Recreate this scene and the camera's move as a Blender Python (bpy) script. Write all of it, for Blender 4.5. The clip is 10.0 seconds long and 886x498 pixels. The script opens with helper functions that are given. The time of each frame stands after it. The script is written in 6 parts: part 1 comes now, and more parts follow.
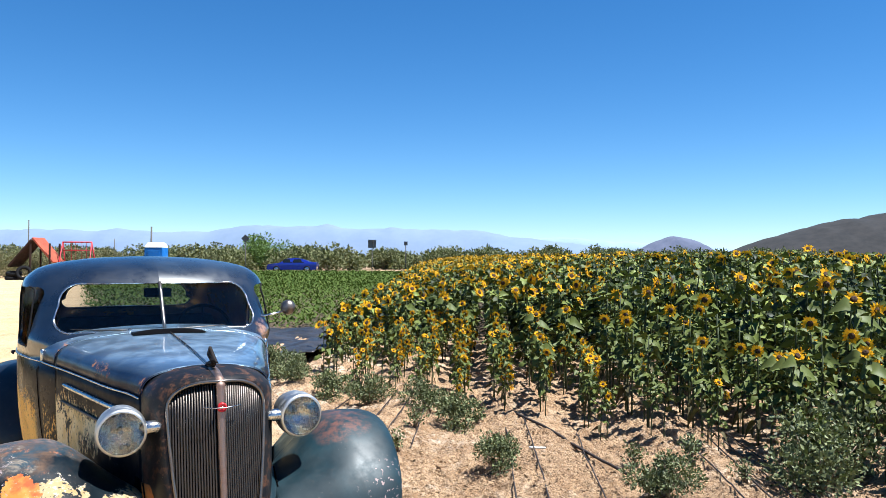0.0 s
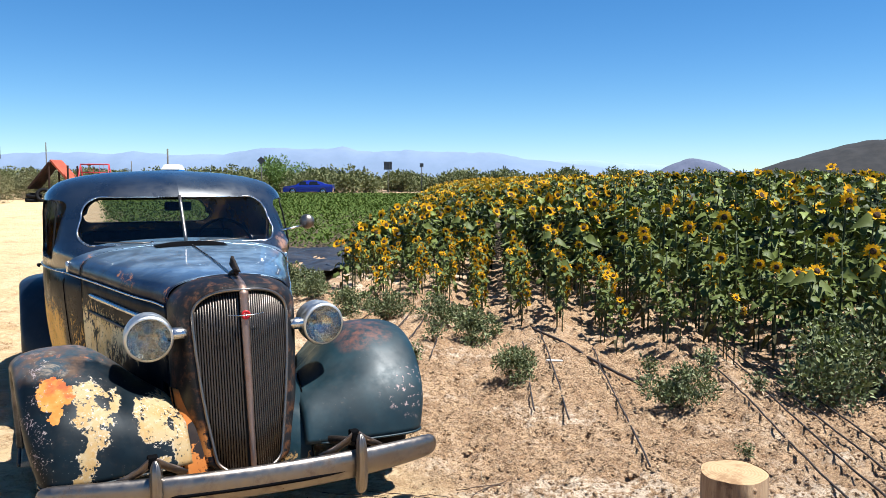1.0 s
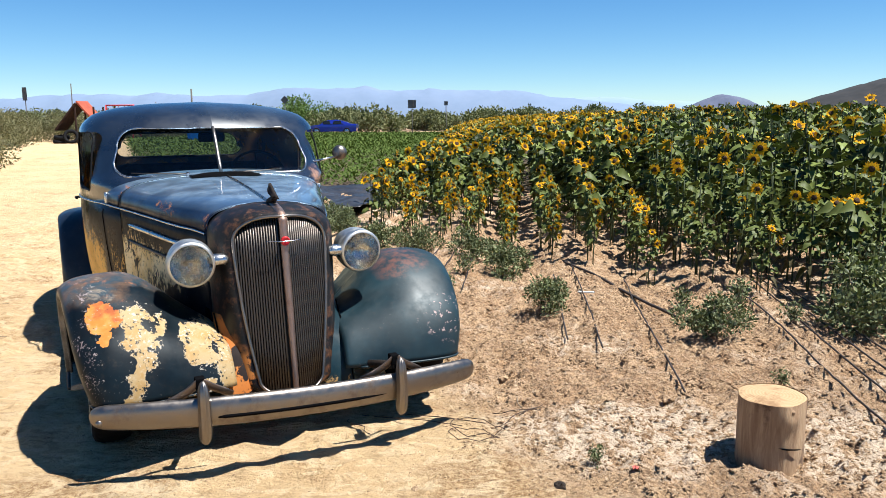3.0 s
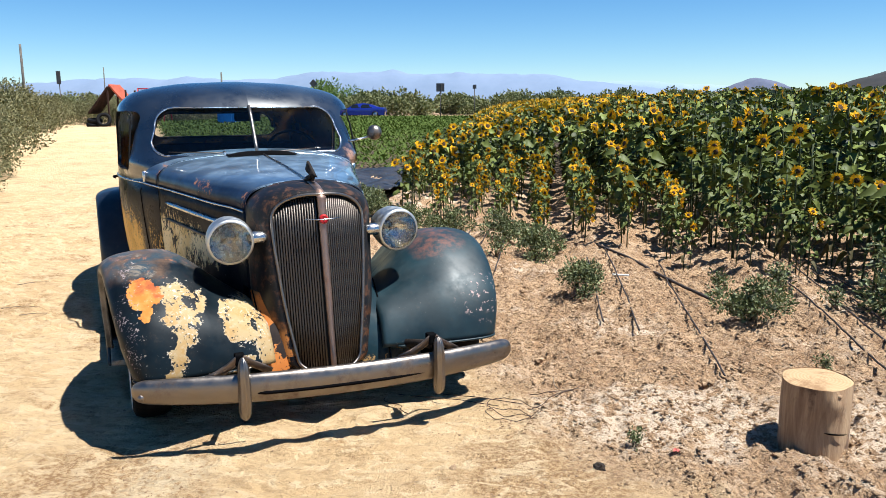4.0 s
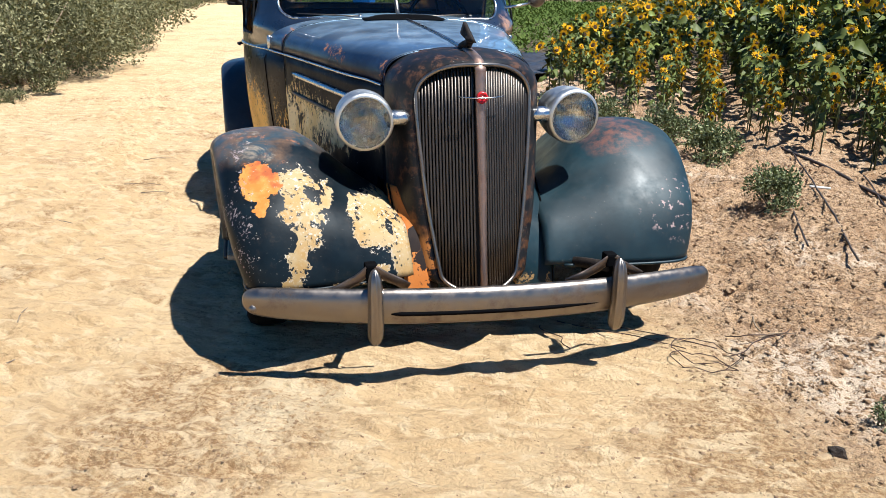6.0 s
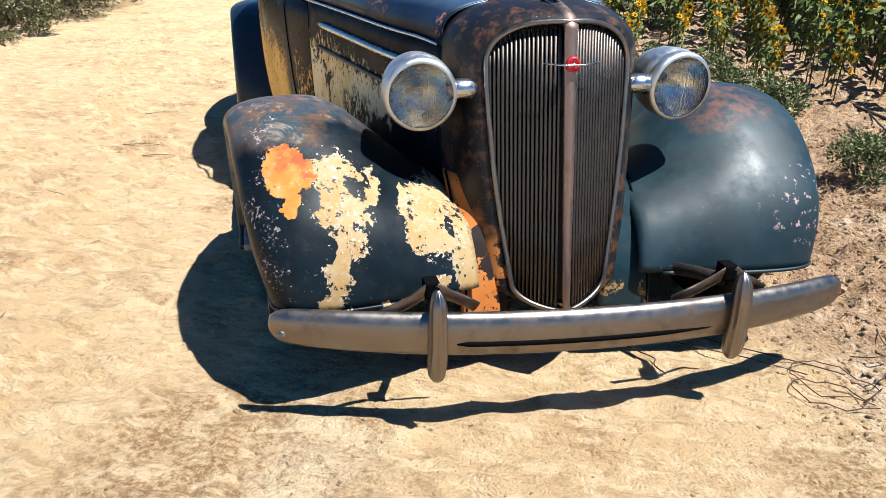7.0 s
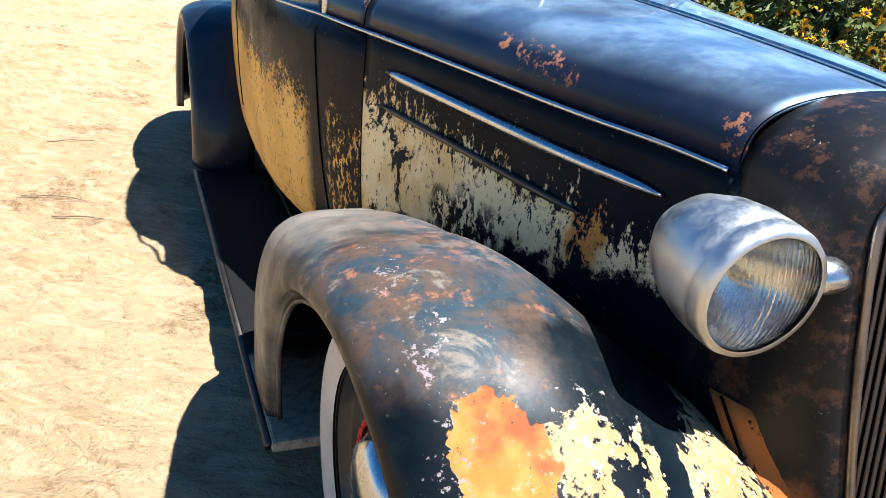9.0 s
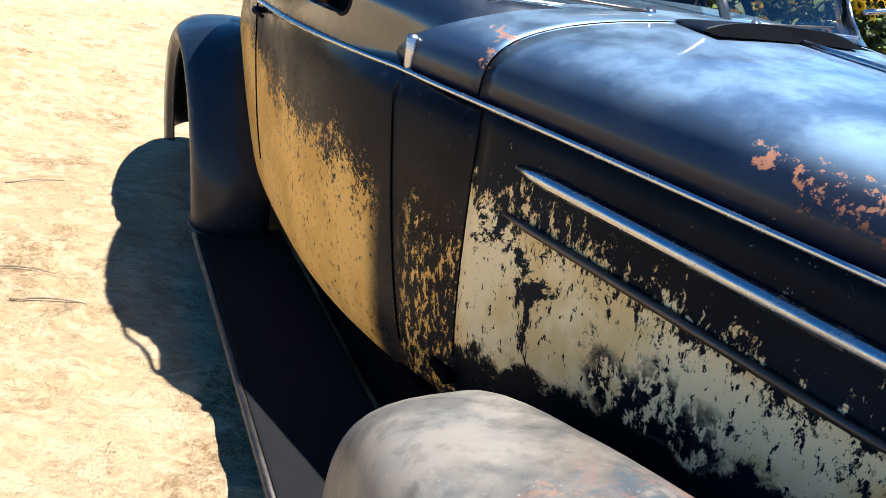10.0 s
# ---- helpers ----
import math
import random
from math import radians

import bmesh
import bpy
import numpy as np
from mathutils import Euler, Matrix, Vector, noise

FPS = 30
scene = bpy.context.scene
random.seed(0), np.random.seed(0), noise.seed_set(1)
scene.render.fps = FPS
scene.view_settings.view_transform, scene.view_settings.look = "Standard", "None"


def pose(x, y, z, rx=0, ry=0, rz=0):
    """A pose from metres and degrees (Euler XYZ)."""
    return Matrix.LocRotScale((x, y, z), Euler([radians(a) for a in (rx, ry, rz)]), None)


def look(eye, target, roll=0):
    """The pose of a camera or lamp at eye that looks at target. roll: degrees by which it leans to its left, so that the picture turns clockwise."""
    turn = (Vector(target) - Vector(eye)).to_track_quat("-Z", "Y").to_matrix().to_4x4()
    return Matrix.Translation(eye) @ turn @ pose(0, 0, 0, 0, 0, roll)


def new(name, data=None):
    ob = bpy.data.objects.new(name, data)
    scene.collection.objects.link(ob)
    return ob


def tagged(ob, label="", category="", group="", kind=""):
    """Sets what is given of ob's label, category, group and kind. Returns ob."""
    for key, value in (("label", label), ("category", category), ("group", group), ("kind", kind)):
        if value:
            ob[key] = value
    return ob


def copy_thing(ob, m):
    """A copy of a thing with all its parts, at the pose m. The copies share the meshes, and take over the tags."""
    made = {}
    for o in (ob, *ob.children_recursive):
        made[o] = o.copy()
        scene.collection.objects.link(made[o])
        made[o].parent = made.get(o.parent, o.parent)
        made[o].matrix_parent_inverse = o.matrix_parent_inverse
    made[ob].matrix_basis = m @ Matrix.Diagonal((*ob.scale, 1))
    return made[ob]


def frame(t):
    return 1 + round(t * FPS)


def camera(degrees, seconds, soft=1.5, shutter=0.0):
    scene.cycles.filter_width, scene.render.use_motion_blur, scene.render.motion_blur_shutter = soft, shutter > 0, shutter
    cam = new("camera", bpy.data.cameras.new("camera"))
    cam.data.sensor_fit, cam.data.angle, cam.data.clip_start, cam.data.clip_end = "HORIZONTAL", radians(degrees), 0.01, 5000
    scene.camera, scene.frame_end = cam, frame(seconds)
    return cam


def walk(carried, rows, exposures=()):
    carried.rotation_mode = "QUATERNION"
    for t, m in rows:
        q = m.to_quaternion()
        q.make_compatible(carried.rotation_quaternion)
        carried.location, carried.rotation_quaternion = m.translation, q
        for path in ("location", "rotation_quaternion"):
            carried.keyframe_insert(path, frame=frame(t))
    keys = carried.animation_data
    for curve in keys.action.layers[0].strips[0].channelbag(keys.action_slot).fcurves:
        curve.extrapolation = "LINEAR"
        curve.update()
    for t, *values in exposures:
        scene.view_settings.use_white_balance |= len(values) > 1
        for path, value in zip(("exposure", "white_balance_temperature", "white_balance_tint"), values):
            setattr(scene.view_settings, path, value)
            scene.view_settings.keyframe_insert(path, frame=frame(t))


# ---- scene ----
cam = camera(60.15, 10.0, soft=0.85)
PATH = [
    (0, (0.001, 0.219, 1.626), (0.0722, 2.2181, 1.6462), 0.24),
    (0.5, (-0.005, 0.213, 1.594), (0.0441, 2.2107, 1.5038), 0.28),
    (1, (-0.018, 0.229, 1.565), (0.0124, 2.2210, 1.3836), 0.17),
    (1.5, (-0.042, 0.236, 1.544), (-0.0251, 2.2206, 1.2959), 0.09),
    (2, (-0.050, 0.227, 1.528), (-0.0488, 2.2058, 1.2388), -0.05),
    (2.5, (-0.059, 0.227, 1.513), (-0.0750, 2.2019, 1.1956), -0.22),
    (4, (-0.135, 0.248, 1.470), (-0.2376, 2.2098, 1.0939), -0.30),
    (4.5, (-0.155, 0.309, 1.453), (-0.3286, 2.2582, 1.0400), -0.20),
    (5, (-0.183, 0.484, 1.429), (-0.4423, 2.4105, 0.9587), 0.01),
    (5.5, (-0.234, 0.693, 1.386), (-0.5769, 2.5847, 0.8338), 0.40),
    (6, (-0.394, 0.968, 1.319), (-0.8031, 2.8159, 0.6717), 0.82),
    (6.2, (-0.472, 1.073, 1.311), (-0.8996, 2.9025, 0.6260), 1.01),
    (7.3, (-0.833, 1.653, 1.314), (-1.2183, 3.4393, 0.5002), 1.82),
    (7.5, (-0.930, 1.739, 1.313), (-1.2847, 3.5289, 0.4941), 2.27),
    (8, (-1.206, 1.990, 1.305), (-1.4771, 3.7963, 0.4898), 3.55),
    (8.5, (-1.430, 2.297, 1.296), (-1.6080, 4.1228, 0.4987), 5.26),
    (9, (-1.655, 2.576, 1.283), (-1.7602, 4.4126, 0.4989), 6.88),
    (9.5, (-1.895, 2.881, 1.287), (-1.9554, 4.7217, 0.5076), 8.05),
    (10, (-2.062, 3.269, 1.288), (-2.0843, 5.1079, 0.5009), 8.78),
]
walk(cam, [(t, look(eye, target, roll)) for t, eye, target, roll in PATH], exposures=[(0.0, 1.38, 5750, 6), (1.0, 1.26, 5880, 6), (2.5, 1.22, 6000, 6), (5.0, 1.20, 5900, 6), (7.5, 1.35, 5850, 6), (10.0, 1.62, 5700, 6)])

# ---- light: clear sky, high sun from the right ----
SUN_DIR = Vector((0.42, -0.10, 1.0)).normalized()
world = bpy.data.worlds.new("sky")
scene.world = world
world.use_nodes = True
wn = world.node_tree
sky = wn.nodes.new("ShaderNodeTexSky")
sky.sky_type = "NISHITA"
sky.sun_disc = False
sky.sun_elevation = math.asin(SUN_DIR.z)
sky.sun_rotation = math.atan2(SUN_DIR.x, SUN_DIR.y)
sky.altitude = 2200
sky.air_density = 1.0
sky.dust_density = 0.05
sky.ozone_density = 1.3
deep = wn.nodes.new("ShaderNodeHueSaturation")
deep.inputs["Saturation"].default_value = 1.24
cool = wn.nodes.new("ShaderNodeMix")
cool.data_type, cool.blend_type = "RGBA", "MULTIPLY"
cool.inputs[0].default_value = 1.0
cool.inputs[7].default_value = (0.90, 0.975, 1.04, 1)
wn.links.new(sky.outputs[0], cool.inputs[6])
wn.links.new(cool.outputs[2], deep.inputs["Color"])
wn.links.new(deep.outputs[0], wn.nodes["Background"].inputs[0])
wn.nodes["Background"].inputs[1].default_value = 0.054
sun_data = bpy.data.lights.new("sun", "SUN")
sun_data.energy = 5.0
sun_data.angle = radians(0.53)
sun_data.color = (1.0, 0.935, 0.855)
sun = new("sun", sun_data)
sun.matrix_world = Matrix.Translation((0, 0, 50)) @ SUN_DIR.to_track_quat("Z", "Y").to_matrix().to_4x4()


# ---- node helper ----
class Shade:
    """A principled material under construction; sockets or plain values may be passed everywhere."""

    def __init__(self, name, rough=0.6, metal=0.0, space="object"):
        self.m = bpy.data.materials.new(name)
        self.m.use_nodes = True
        self.t = self.m.node_tree
        self.b = self.t.nodes["Principled BSDF"]
        self.set("Roughness", rough)
        self.set("Metallic", metal)
        if space == "object":
            self.co = self.t.nodes.new("ShaderNodeTexCoord").outputs["Object"]
        else:
            self.co = self.t.nodes.new("ShaderNodeNewGeometry").outputs["Position"]

    def put(self, sock, value):
        if isinstance(value, bpy.types.NodeSocket):
            self.t.links.new(value, sock)
        elif isinstance(value, tuple) and len(value) == 3 and sock.type == "RGBA":
            sock.default_value = (*value, 1)
        else:
            sock.default_value = value

    def set(self, key, value):
        self.put(self.b.inputs[key], value)
        return self

    def noise(self, scale, detail=5.0, rough=0.6, distort=0.0, stretch=None, at=None):
        n = self.t.nodes.new("ShaderNodeTexNoise")
        co = at or self.co
        if stretch:
            mp = self.t.nodes.new("ShaderNodeMapping")
            mp.inputs["Scale"].default_value = stretch
            self.t.links.new(co, mp.inputs[0])
            co = mp.outputs[0]
        self.t.links.new(co, n.inputs["Vector"])
        n.inputs["Scale"].default_value = scale
        n.inputs["Detail"].default_value = detail
        n.inputs["Roughness"].default_value = rough
        n.inputs["Distortion"].default_value = distort
        return n.outputs["Fac"]

    def voronoi(self, scale, feature="F1", stretch=None):
        n = self.t.nodes.new("ShaderNodeTexVoronoi")
        n.feature = feature
        co = self.co
        if stretch:
            mp = self.t.nodes.new("ShaderNodeMapping")
            mp.inputs["Scale"].default_value = stretch
            self.t.links.new(co, mp.inputs[0])
            co = mp.outputs[0]
        self.t.links.new(co, n.inputs["Vector"])
        n.inputs["Scale"].default_value = scale
        return n.outputs["Distance"]

    def ramp(self, fac, lo, hi, a=0.0, b=1.0):
        n = self.t.nodes.new("ShaderNodeMapRange")
        n.interpolation_type = "SMOOTHSTEP"
        for k, v in zip((0, 1, 2, 3, 4), (fac, lo, hi, a, b)):
            self.put(n.inputs[k], v)
        return n.outputs[0]

    def math(self, op, a, b=0.0):
        n = self.t.nodes.new("ShaderNodeMath")
        n.operation = op
        self.put(n.inputs[0], a)
        self.put(n.inputs[1], b)
        return n.outputs[0]

    def mix(self, fac, a, b):
        n = self.t.nodes.new("ShaderNodeMix")
        n.data_type = "RGBA"
        self.put(n.inputs[0], fac)
        self.put(n.inputs[6], a)
        self.put(n.inputs[7], b)
        return n.outputs[2]

    def axis(self, i):
        n = self.t.nodes.new("ShaderNodeSeparateXYZ")
        self.t.links.new(self.co, n.inputs[0])
        return n.outputs[i]

    def blob(self, centre, radii, ragged=0.5, scale=9.0, edge=0.08):
        """A mask, 1 inside an ellipsoid with a ragged edge."""
        mp = self.t.nodes.new("ShaderNodeMapping")
        mp.inputs["Location"].default_value = [-c / r for c, r in zip(centre, radii)]
        mp.inputs["Scale"].default_value = [1 / r for r in radii]
        self.t.links.new(self.co, mp.inputs[0])
        ln = self.t.nodes.new("ShaderNodeVectorMath")
        ln.operation = "LENGTH"
        self.t.links.new(mp.outputs[0], ln.inputs[0])
        n = self.math("SUBTRACT", self.noise(scale, 6, 0.62), 0.5)
        d = self.math("ADD", ln.outputs["Value"], self.math("MULTIPLY", n, -2.0 * ragged))
        return self.ramp(d, 1.0 + edge, 1.0 - edge)

    def rand(self):
        return self.t.nodes.new("ShaderNodeObjectInfo").outputs["Random"]

    def island(self):
        return self.t.nodes.new("ShaderNodeNewGeometry").outputs["Random Per Island"]

    def bump(self, height, strength=0.4, distance=0.01):
        n = self.t.nodes.new("ShaderNodeBump")
        n.inputs["Strength"].default_value = strength
        n.inputs["Distance"].default_value = distance
        self.put(n.inputs["Height"], height)
        self.t.links.new(n.outputs[0], self.b.inputs["Normal"])
        return self

    def colour(self, value):
        return self.set("Base Color", value)


# ---- materials: ground and distance ----
def soil_mask(s):
    """1 on the tilled field, 0 on the sandy track; the border runs beside the old car."""
    x, y = s.axis(0), s.axis(1)
    wob = s.math("MULTIPLY", s.math("SUBTRACT", s.noise(0.9, 4), 0.5), 1.3)
    near = s.math("MULTIPLY", s.math("SUBTRACT", 3.6, y), 0.75)
    far = s.math("MULTIPLY", s.math("SUBTRACT", y, 3.6), -0.42)
    border = s.math("ADD", s.math("MAXIMUM", near, far), 0.15)
    border = s.math("MINIMUM", border, 2.2)
    return s.ramp(s.math("ADD", s.math("SUBTRACT", x, border), wob), -0.25, 0.3)


def ground_material():
    s = Shade("earth", 0.95, space="world")
    soil = soil_mask(s)
    n1, n2, n3, n4 = s.noise(0.7, 6, 0.6), s.noise(3.6, 8, 0.68), s.noise(30, 6, 0.72), s.noise(110, 4, 0.7)
    # sand: pale wind-smoothed crust with browner crumbled patches
    sand = s.mix(s.ramp(n1, 0.36, 0.66), (0.50, 0.335, 0.165), (0.57, 0.405, 0.222))
    crumb = s.math("MAXIMUM", s.ramp(s.noise(1.7, 7, 0.7, 0.3), 0.53, 0.64),
                   s.math("MAXIMUM", s.blob((-1.6, 2.9, 0), (0.42, 0.5, 1), 0.9, 4.0, 0.25), s.blob((0.12, 3.05, 0), (0.34, 0.5, 1), 0.9, 4.0, 0.25)))
    grain = s.ramp(s.noise(42, 6, 0.75), 0.42, 0.60)
    sand = s.mix(s.math("MULTIPLY", crumb, s.math("ADD", s.math("MULTIPLY", grain, 0.85), 0.15)), sand, (0.25, 0.135, 0.052))
    # small relief shadows put into the sand colour as dark dashes and flakes
    dash = s.ramp(s.noise(8, 3, 0.55, 0.9, (0.8, 1.7, 1.0)), 0.56, 0.63)
    sand = s.mix(s.math("MULTIPLY", dash, 0.34), sand, (0.26, 0.155, 0.06))
    flake = s.ramp(s.noise(19, 3, 0.6, 0.9, (0.8, 1.8, 1.0)), 0.58, 0.64)
    sand = s.mix(s.math("MULTIPLY", flake, 0.40), sand, (0.27, 0.17, 0.075))
    sand = s.mix(s.math("MULTIPLY", s.ramp(s.noise(9, 3, 0.6, 0.8, (0.8, 1.5, 1.0)), 0.50, 0.62), 0.7), sand, (0.625, 0.465, 0.272))
    sand = s.mix(s.math("MULTIPLY", s.ramp(n3, 0.56, 0.68), 0.28), sand, (0.27, 0.17, 0.075))
    pale = s.math("MULTIPLY", s.blob((-1.38, 3.02, 0), (0.17, 0.24, 1), 1.2, 6.0, 0.5), s.ramp(s.noise(38, 5, 0.7), 0.60, 0.48))
    sand = s.mix(s.math("MULTIPLY", pale, 0.55), sand, (0.58, 0.46, 0.29))
    # tilled soil: brown crumbs under a broken white salt crust
    earth = s.mix(s.ramp(n2, 0.33, 0.66), (0.31, 0.18, 0.088), (0.48, 0.315, 0.175))
    # crevice shade put into the soil colour as dark specks
    earth = s.mix(s.math("MULTIPLY", s.ramp(n3, 0.50, 0.60), 0.75), earth, (0.15, 0.08, 0.038))
    earth = s.mix(s.math("MULTIPLY", s.ramp(s.noise(62, 6, 0.75), 0.52, 0.60), 0.75), earth, (0.10, 0.055, 0.028))
    earth = s.mix(s.math("MULTIPLY", s.ramp(s.noise(48, 5, 0.7, 0.5), 0.55, 0.62), 0.6), earth, (0.51, 0.385, 0.255))
    zone = s.math("MAXIMUM", s.ramp(s.noise(1.1, 6, 0.7), 0.52, 0.66), s.math("MAXIMUM", s.blob((0.70, 3.72, 0), (0.62, 0.40, 1), 0.8, 4.0, 0.3), s.blob((1.75, 3.6, 0), (0.45, 0.4, 1), 0.9, 4.0, 0.3)))
    crust = s.math("MULTIPLY", zone, s.ramp(s.noise(15, 7, 0.72, 0.4), 0.555, 0.49))
    earth = s.mix(s.math("MULTIPLY", crust, 0.72), earth, (0.62, 0.495, 0.365))
    col = s.mix(soil, sand, earth)
    # more painted relief shade: fine dark specks, strongest on the soil
    col = s.mix(s.math("MULTIPLY", s.ramp(n4, 0.57, 0.67), s.math("ADD", 0.14, s.math("MULTIPLY", soil, 0.4))), col, (0.10, 0.055, 0.026))
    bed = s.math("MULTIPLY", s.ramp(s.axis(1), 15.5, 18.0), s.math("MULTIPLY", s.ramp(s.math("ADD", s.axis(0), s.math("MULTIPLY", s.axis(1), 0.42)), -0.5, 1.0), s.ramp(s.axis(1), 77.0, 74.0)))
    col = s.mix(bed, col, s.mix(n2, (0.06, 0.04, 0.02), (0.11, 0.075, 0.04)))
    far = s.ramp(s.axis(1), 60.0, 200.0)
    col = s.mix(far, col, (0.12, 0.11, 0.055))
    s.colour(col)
    rip = s.noise(7, 5, 0.6, 0.6, (0.5, 1.6, 1.0))
    grit = s.math("ADD", s.math("ADD", s.math("MULTIPLY", n2, 0.5), s.math("MULTIPLY", rip, 0.6)), s.math("ADD", s.math("MULTIPLY", n3, 0.5), s.math("MULTIPLY", n4, 0.15)))
    s.bump(grit, 1.0, 0.075)
    return s.m


def clod_material():
    s = Shade("dry clod", 0.95)
    s.colour(s.mix(s.ramp(s.noise(40, 5), 0.35, 0.65), s.mix(s.island(), (0.215, 0.127, 0.065), (0.32, 0.205, 0.115)), s.mix(s.island(), (0.31, 0.19, 0.10), (0.45, 0.305, 0.175))))
    s.bump(s.noise(150, 5, 0.75), 1.0, 0.012)
    return s.m


def plain(name, col, rough=0.7, metal=0.0, vary=0.25, scale=8.0, bump=0.0, space="object", spec=0.35):
    s = Shade(name, rough, metal, space)
    s.set("Specular IOR Level", spec)
    dark = tuple(c * (1 - vary) for c in col)
    lite = tuple(min(1.0, c * (1 + vary)) for c in col)
    n = s.noise(scale, 6, 0.65)
    s.colour(s.mix(s.ramp(n, 0.3, 0.7), dark, lite))
    s.set("Roughness", s.ramp(s.noise(scale * 2.3, 4), 0.3, 0.7, max(0.02, rough - 0.12), min(1.0, rough + 0.12)))
    if bump:
        s.bump(s.noise(scale * 5, 5), bump, 0.01)
    return s.m


def leaf_material(name, a, b, back=0.2, gloss=0.6, shine=0.2, skew=1.0):
    """Thin leaf: light passes through a little; colour differs from leaf to leaf."""
    s = Shade(name, gloss)
    s.set("Specular IOR Level", shine)
    col = s.mix(s.math("POWER", s.island(), skew), a, b)
    col = s.mix(s.math("MULTIPLY", s.rand(), 0.5), col, tuple((p + q) * 0.42 for p, q in zip(a, b)))
    s.colour(col)
    tr = s.t.nodes.new("ShaderNodeBsdfTranslucent")
    s.put(tr.inputs[0], s.mix(0.5, col, (0.16, 0.26, 0.03)))
    mx = s.t.nodes.new("ShaderNodeMixShader")
    mx.inputs[0].default_value = back
    s.t.links.new(s.b.outputs[0], mx.inputs[1])
    s.t.links.new(tr.outputs[0], mx.inputs[2])
    s.t.links.new(mx.outputs[0], s.t.nodes["Material Output"].inputs[0])
    return s.m


def pane_material(name, tint, gloss=0.02):
    """A thin pane: clear, tinted, with mirror gloss that grows at a slant."""
    m = bpy.data.materials.new(name)
    m.use_nodes = True
    t = m.node_tree
    t.nodes.remove(t.nodes["Principled BSDF"])
    tr, gl, mx, fr = (t.nodes.new(k) for k in ("ShaderNodeBsdfTransparent", "ShaderNodeBsdfGlossy", "ShaderNodeMixShader", "ShaderNodeFresnel"))
    tr.inputs[0].default_value = (*tint, 1)
    gl.inputs["Roughness"].default_value = gloss
    fr.inputs[0].default_value = 1.5
    t.links.new(fr.outputs[0], mx.inputs[0])
    t.links.new(tr.outputs[0], mx.inputs[1])
    t.links.new(gl.outputs[0], mx.inputs[2])
    t.links.new(mx.outputs[0], t.nodes["Material Output"].inputs[0])
    return m


M_GROUND = ground_material()
M_CLOD = clod_material()
M_STEM = plain("sunflower stalk", (0.045, 0.058, 0.022), 0.7, 0, 0.3, 14)
M_LEAF = leaf_material("sunflower leaf", (0.005, 0.011, 0.0025), (0.19, 0.225, 0.055), 0.03, 0.52, 0.15, 1.7)
M_DRYLEAF = leaf_material("withered sunflower leaf", (0.03, 0.025, 0.013), (0.13, 0.11, 0.055), 0.06, 0.7, 0.1)
M_PETAL = leaf_material("sunflower petal", (0.64, 0.29, 0.005), (0.79, 0.44, 0.010), 0.22, 0.7, 0.1)
M_DISC = plain("sunflower disc", (0.055, 0.028, 0.012), 0.9, 0, 0.5, 60, 0.5)
M_CROP = leaf_material("low crop leaf", (0.034, 0.060, 0.013), (0.092, 0.12, 0.030), 0.08, 0.9, 0.05)
M_WEED = leaf_material("weed leaf", (0.025, 0.034, 0.011), (0.25, 0.275, 0.13), 0.08, 0.5, 0.2, 1.3)
M_SAGE = leaf_material("grey-green shrub leaf", (0.042, 0.043, 0.016), (0.265, 0.245, 0.125), 0.08, 0.7, 0.2, 1.2)
M_SCRUB = leaf_material("far scrub leaf", (0.075, 0.088, 0.036), (0.20, 0.20, 0.095), 0.12, 0.8)
M_GREENTREE = leaf_material("green bush leaf", (0.075, 0.13, 0.028), (0.13, 0.19, 0.05), 0.2, 0.7)
M_TWIG = plain("dry twig", (0.20, 0.15, 0.10), 0.9, 0, 0.4, 30)
M_HOSE = plain("dusty drip hose", (0.03, 0.022, 0.02), 0.7, 0, 0.5, 20)
M_PLASTIC = plain("black mulch sheet", (0.022, 0.022, 0.026), 0.5, 0, 0.5, 2.5, 0.5)
M_MUCK = plain("dark damp clod", (0.022, 0.014, 0.009), 0.9, 0, 0.4, 30, 0.6)
M_WIRE = plain("rusty wire", (0.06, 0.035, 0.025), 0.7, 0.3, 0.4, 30)


# ---- mesh helpers ----
def mesh_of(name, verts, faces, mat, smooth=True):
    me = bpy.data.meshes.new(name)
    me.from_pydata([tuple(map(float, v)) for v in verts], [], [tuple(map(int, f)) for f in faces])
    me.materials.append(mat)
    if smooth:
        me.polygons.foreach_set("use_smooth", [True] * len(me.polygons))
    me.update()
    return me


def quick_mesh(name, verts, corners, mat, smooth=False):
    """Large meshes out of arrays: corners holds the vertex numbers of equal-sided faces, a row a face."""
    me = bpy.data.meshes.new(name)
    n, k = corners.shape
    me.vertices.add(len(verts))
    me.vertices.foreach_set("co", np.asarray(verts, np.float32).ravel())
    me.loops.add(n * k)
    me.loops.foreach_set("vertex_index", corners.astype(np.int32).ravel())
    me.polygons.add(n)
    me.polygons.foreach_set("loop_start", np.arange(0, n * k, k, dtype=np.int32))
    if smooth:
        me.polygons.foreach_set("use_smooth", np.ones(n, bool))
    me.update(calc_edges=True)
    me.materials.append(mat)
    return me


def part(name, data, mat=None, parent=None, label="", at=None):
    if isinstance(data, bmesh.types.BMesh):
        me = bpy.data.meshes.new(name)
        data.to_mesh(me)
        data.free()
        data = me
        if mat:
            data.materials.append(mat)
    ob = new(name, data)
    if parent:
        ob.parent = parent
    if at is not None:
        ob.matrix_basis = at
    if label:
        tagged(ob, label)
    return ob


def thing(name, label, category, at=None, group="", kind=""):
    ob = new(name)
    ob.empty_display_size = 0.2
    if at is not None:
        ob.matrix_basis = at
    return tagged(ob, label, category, group, kind)


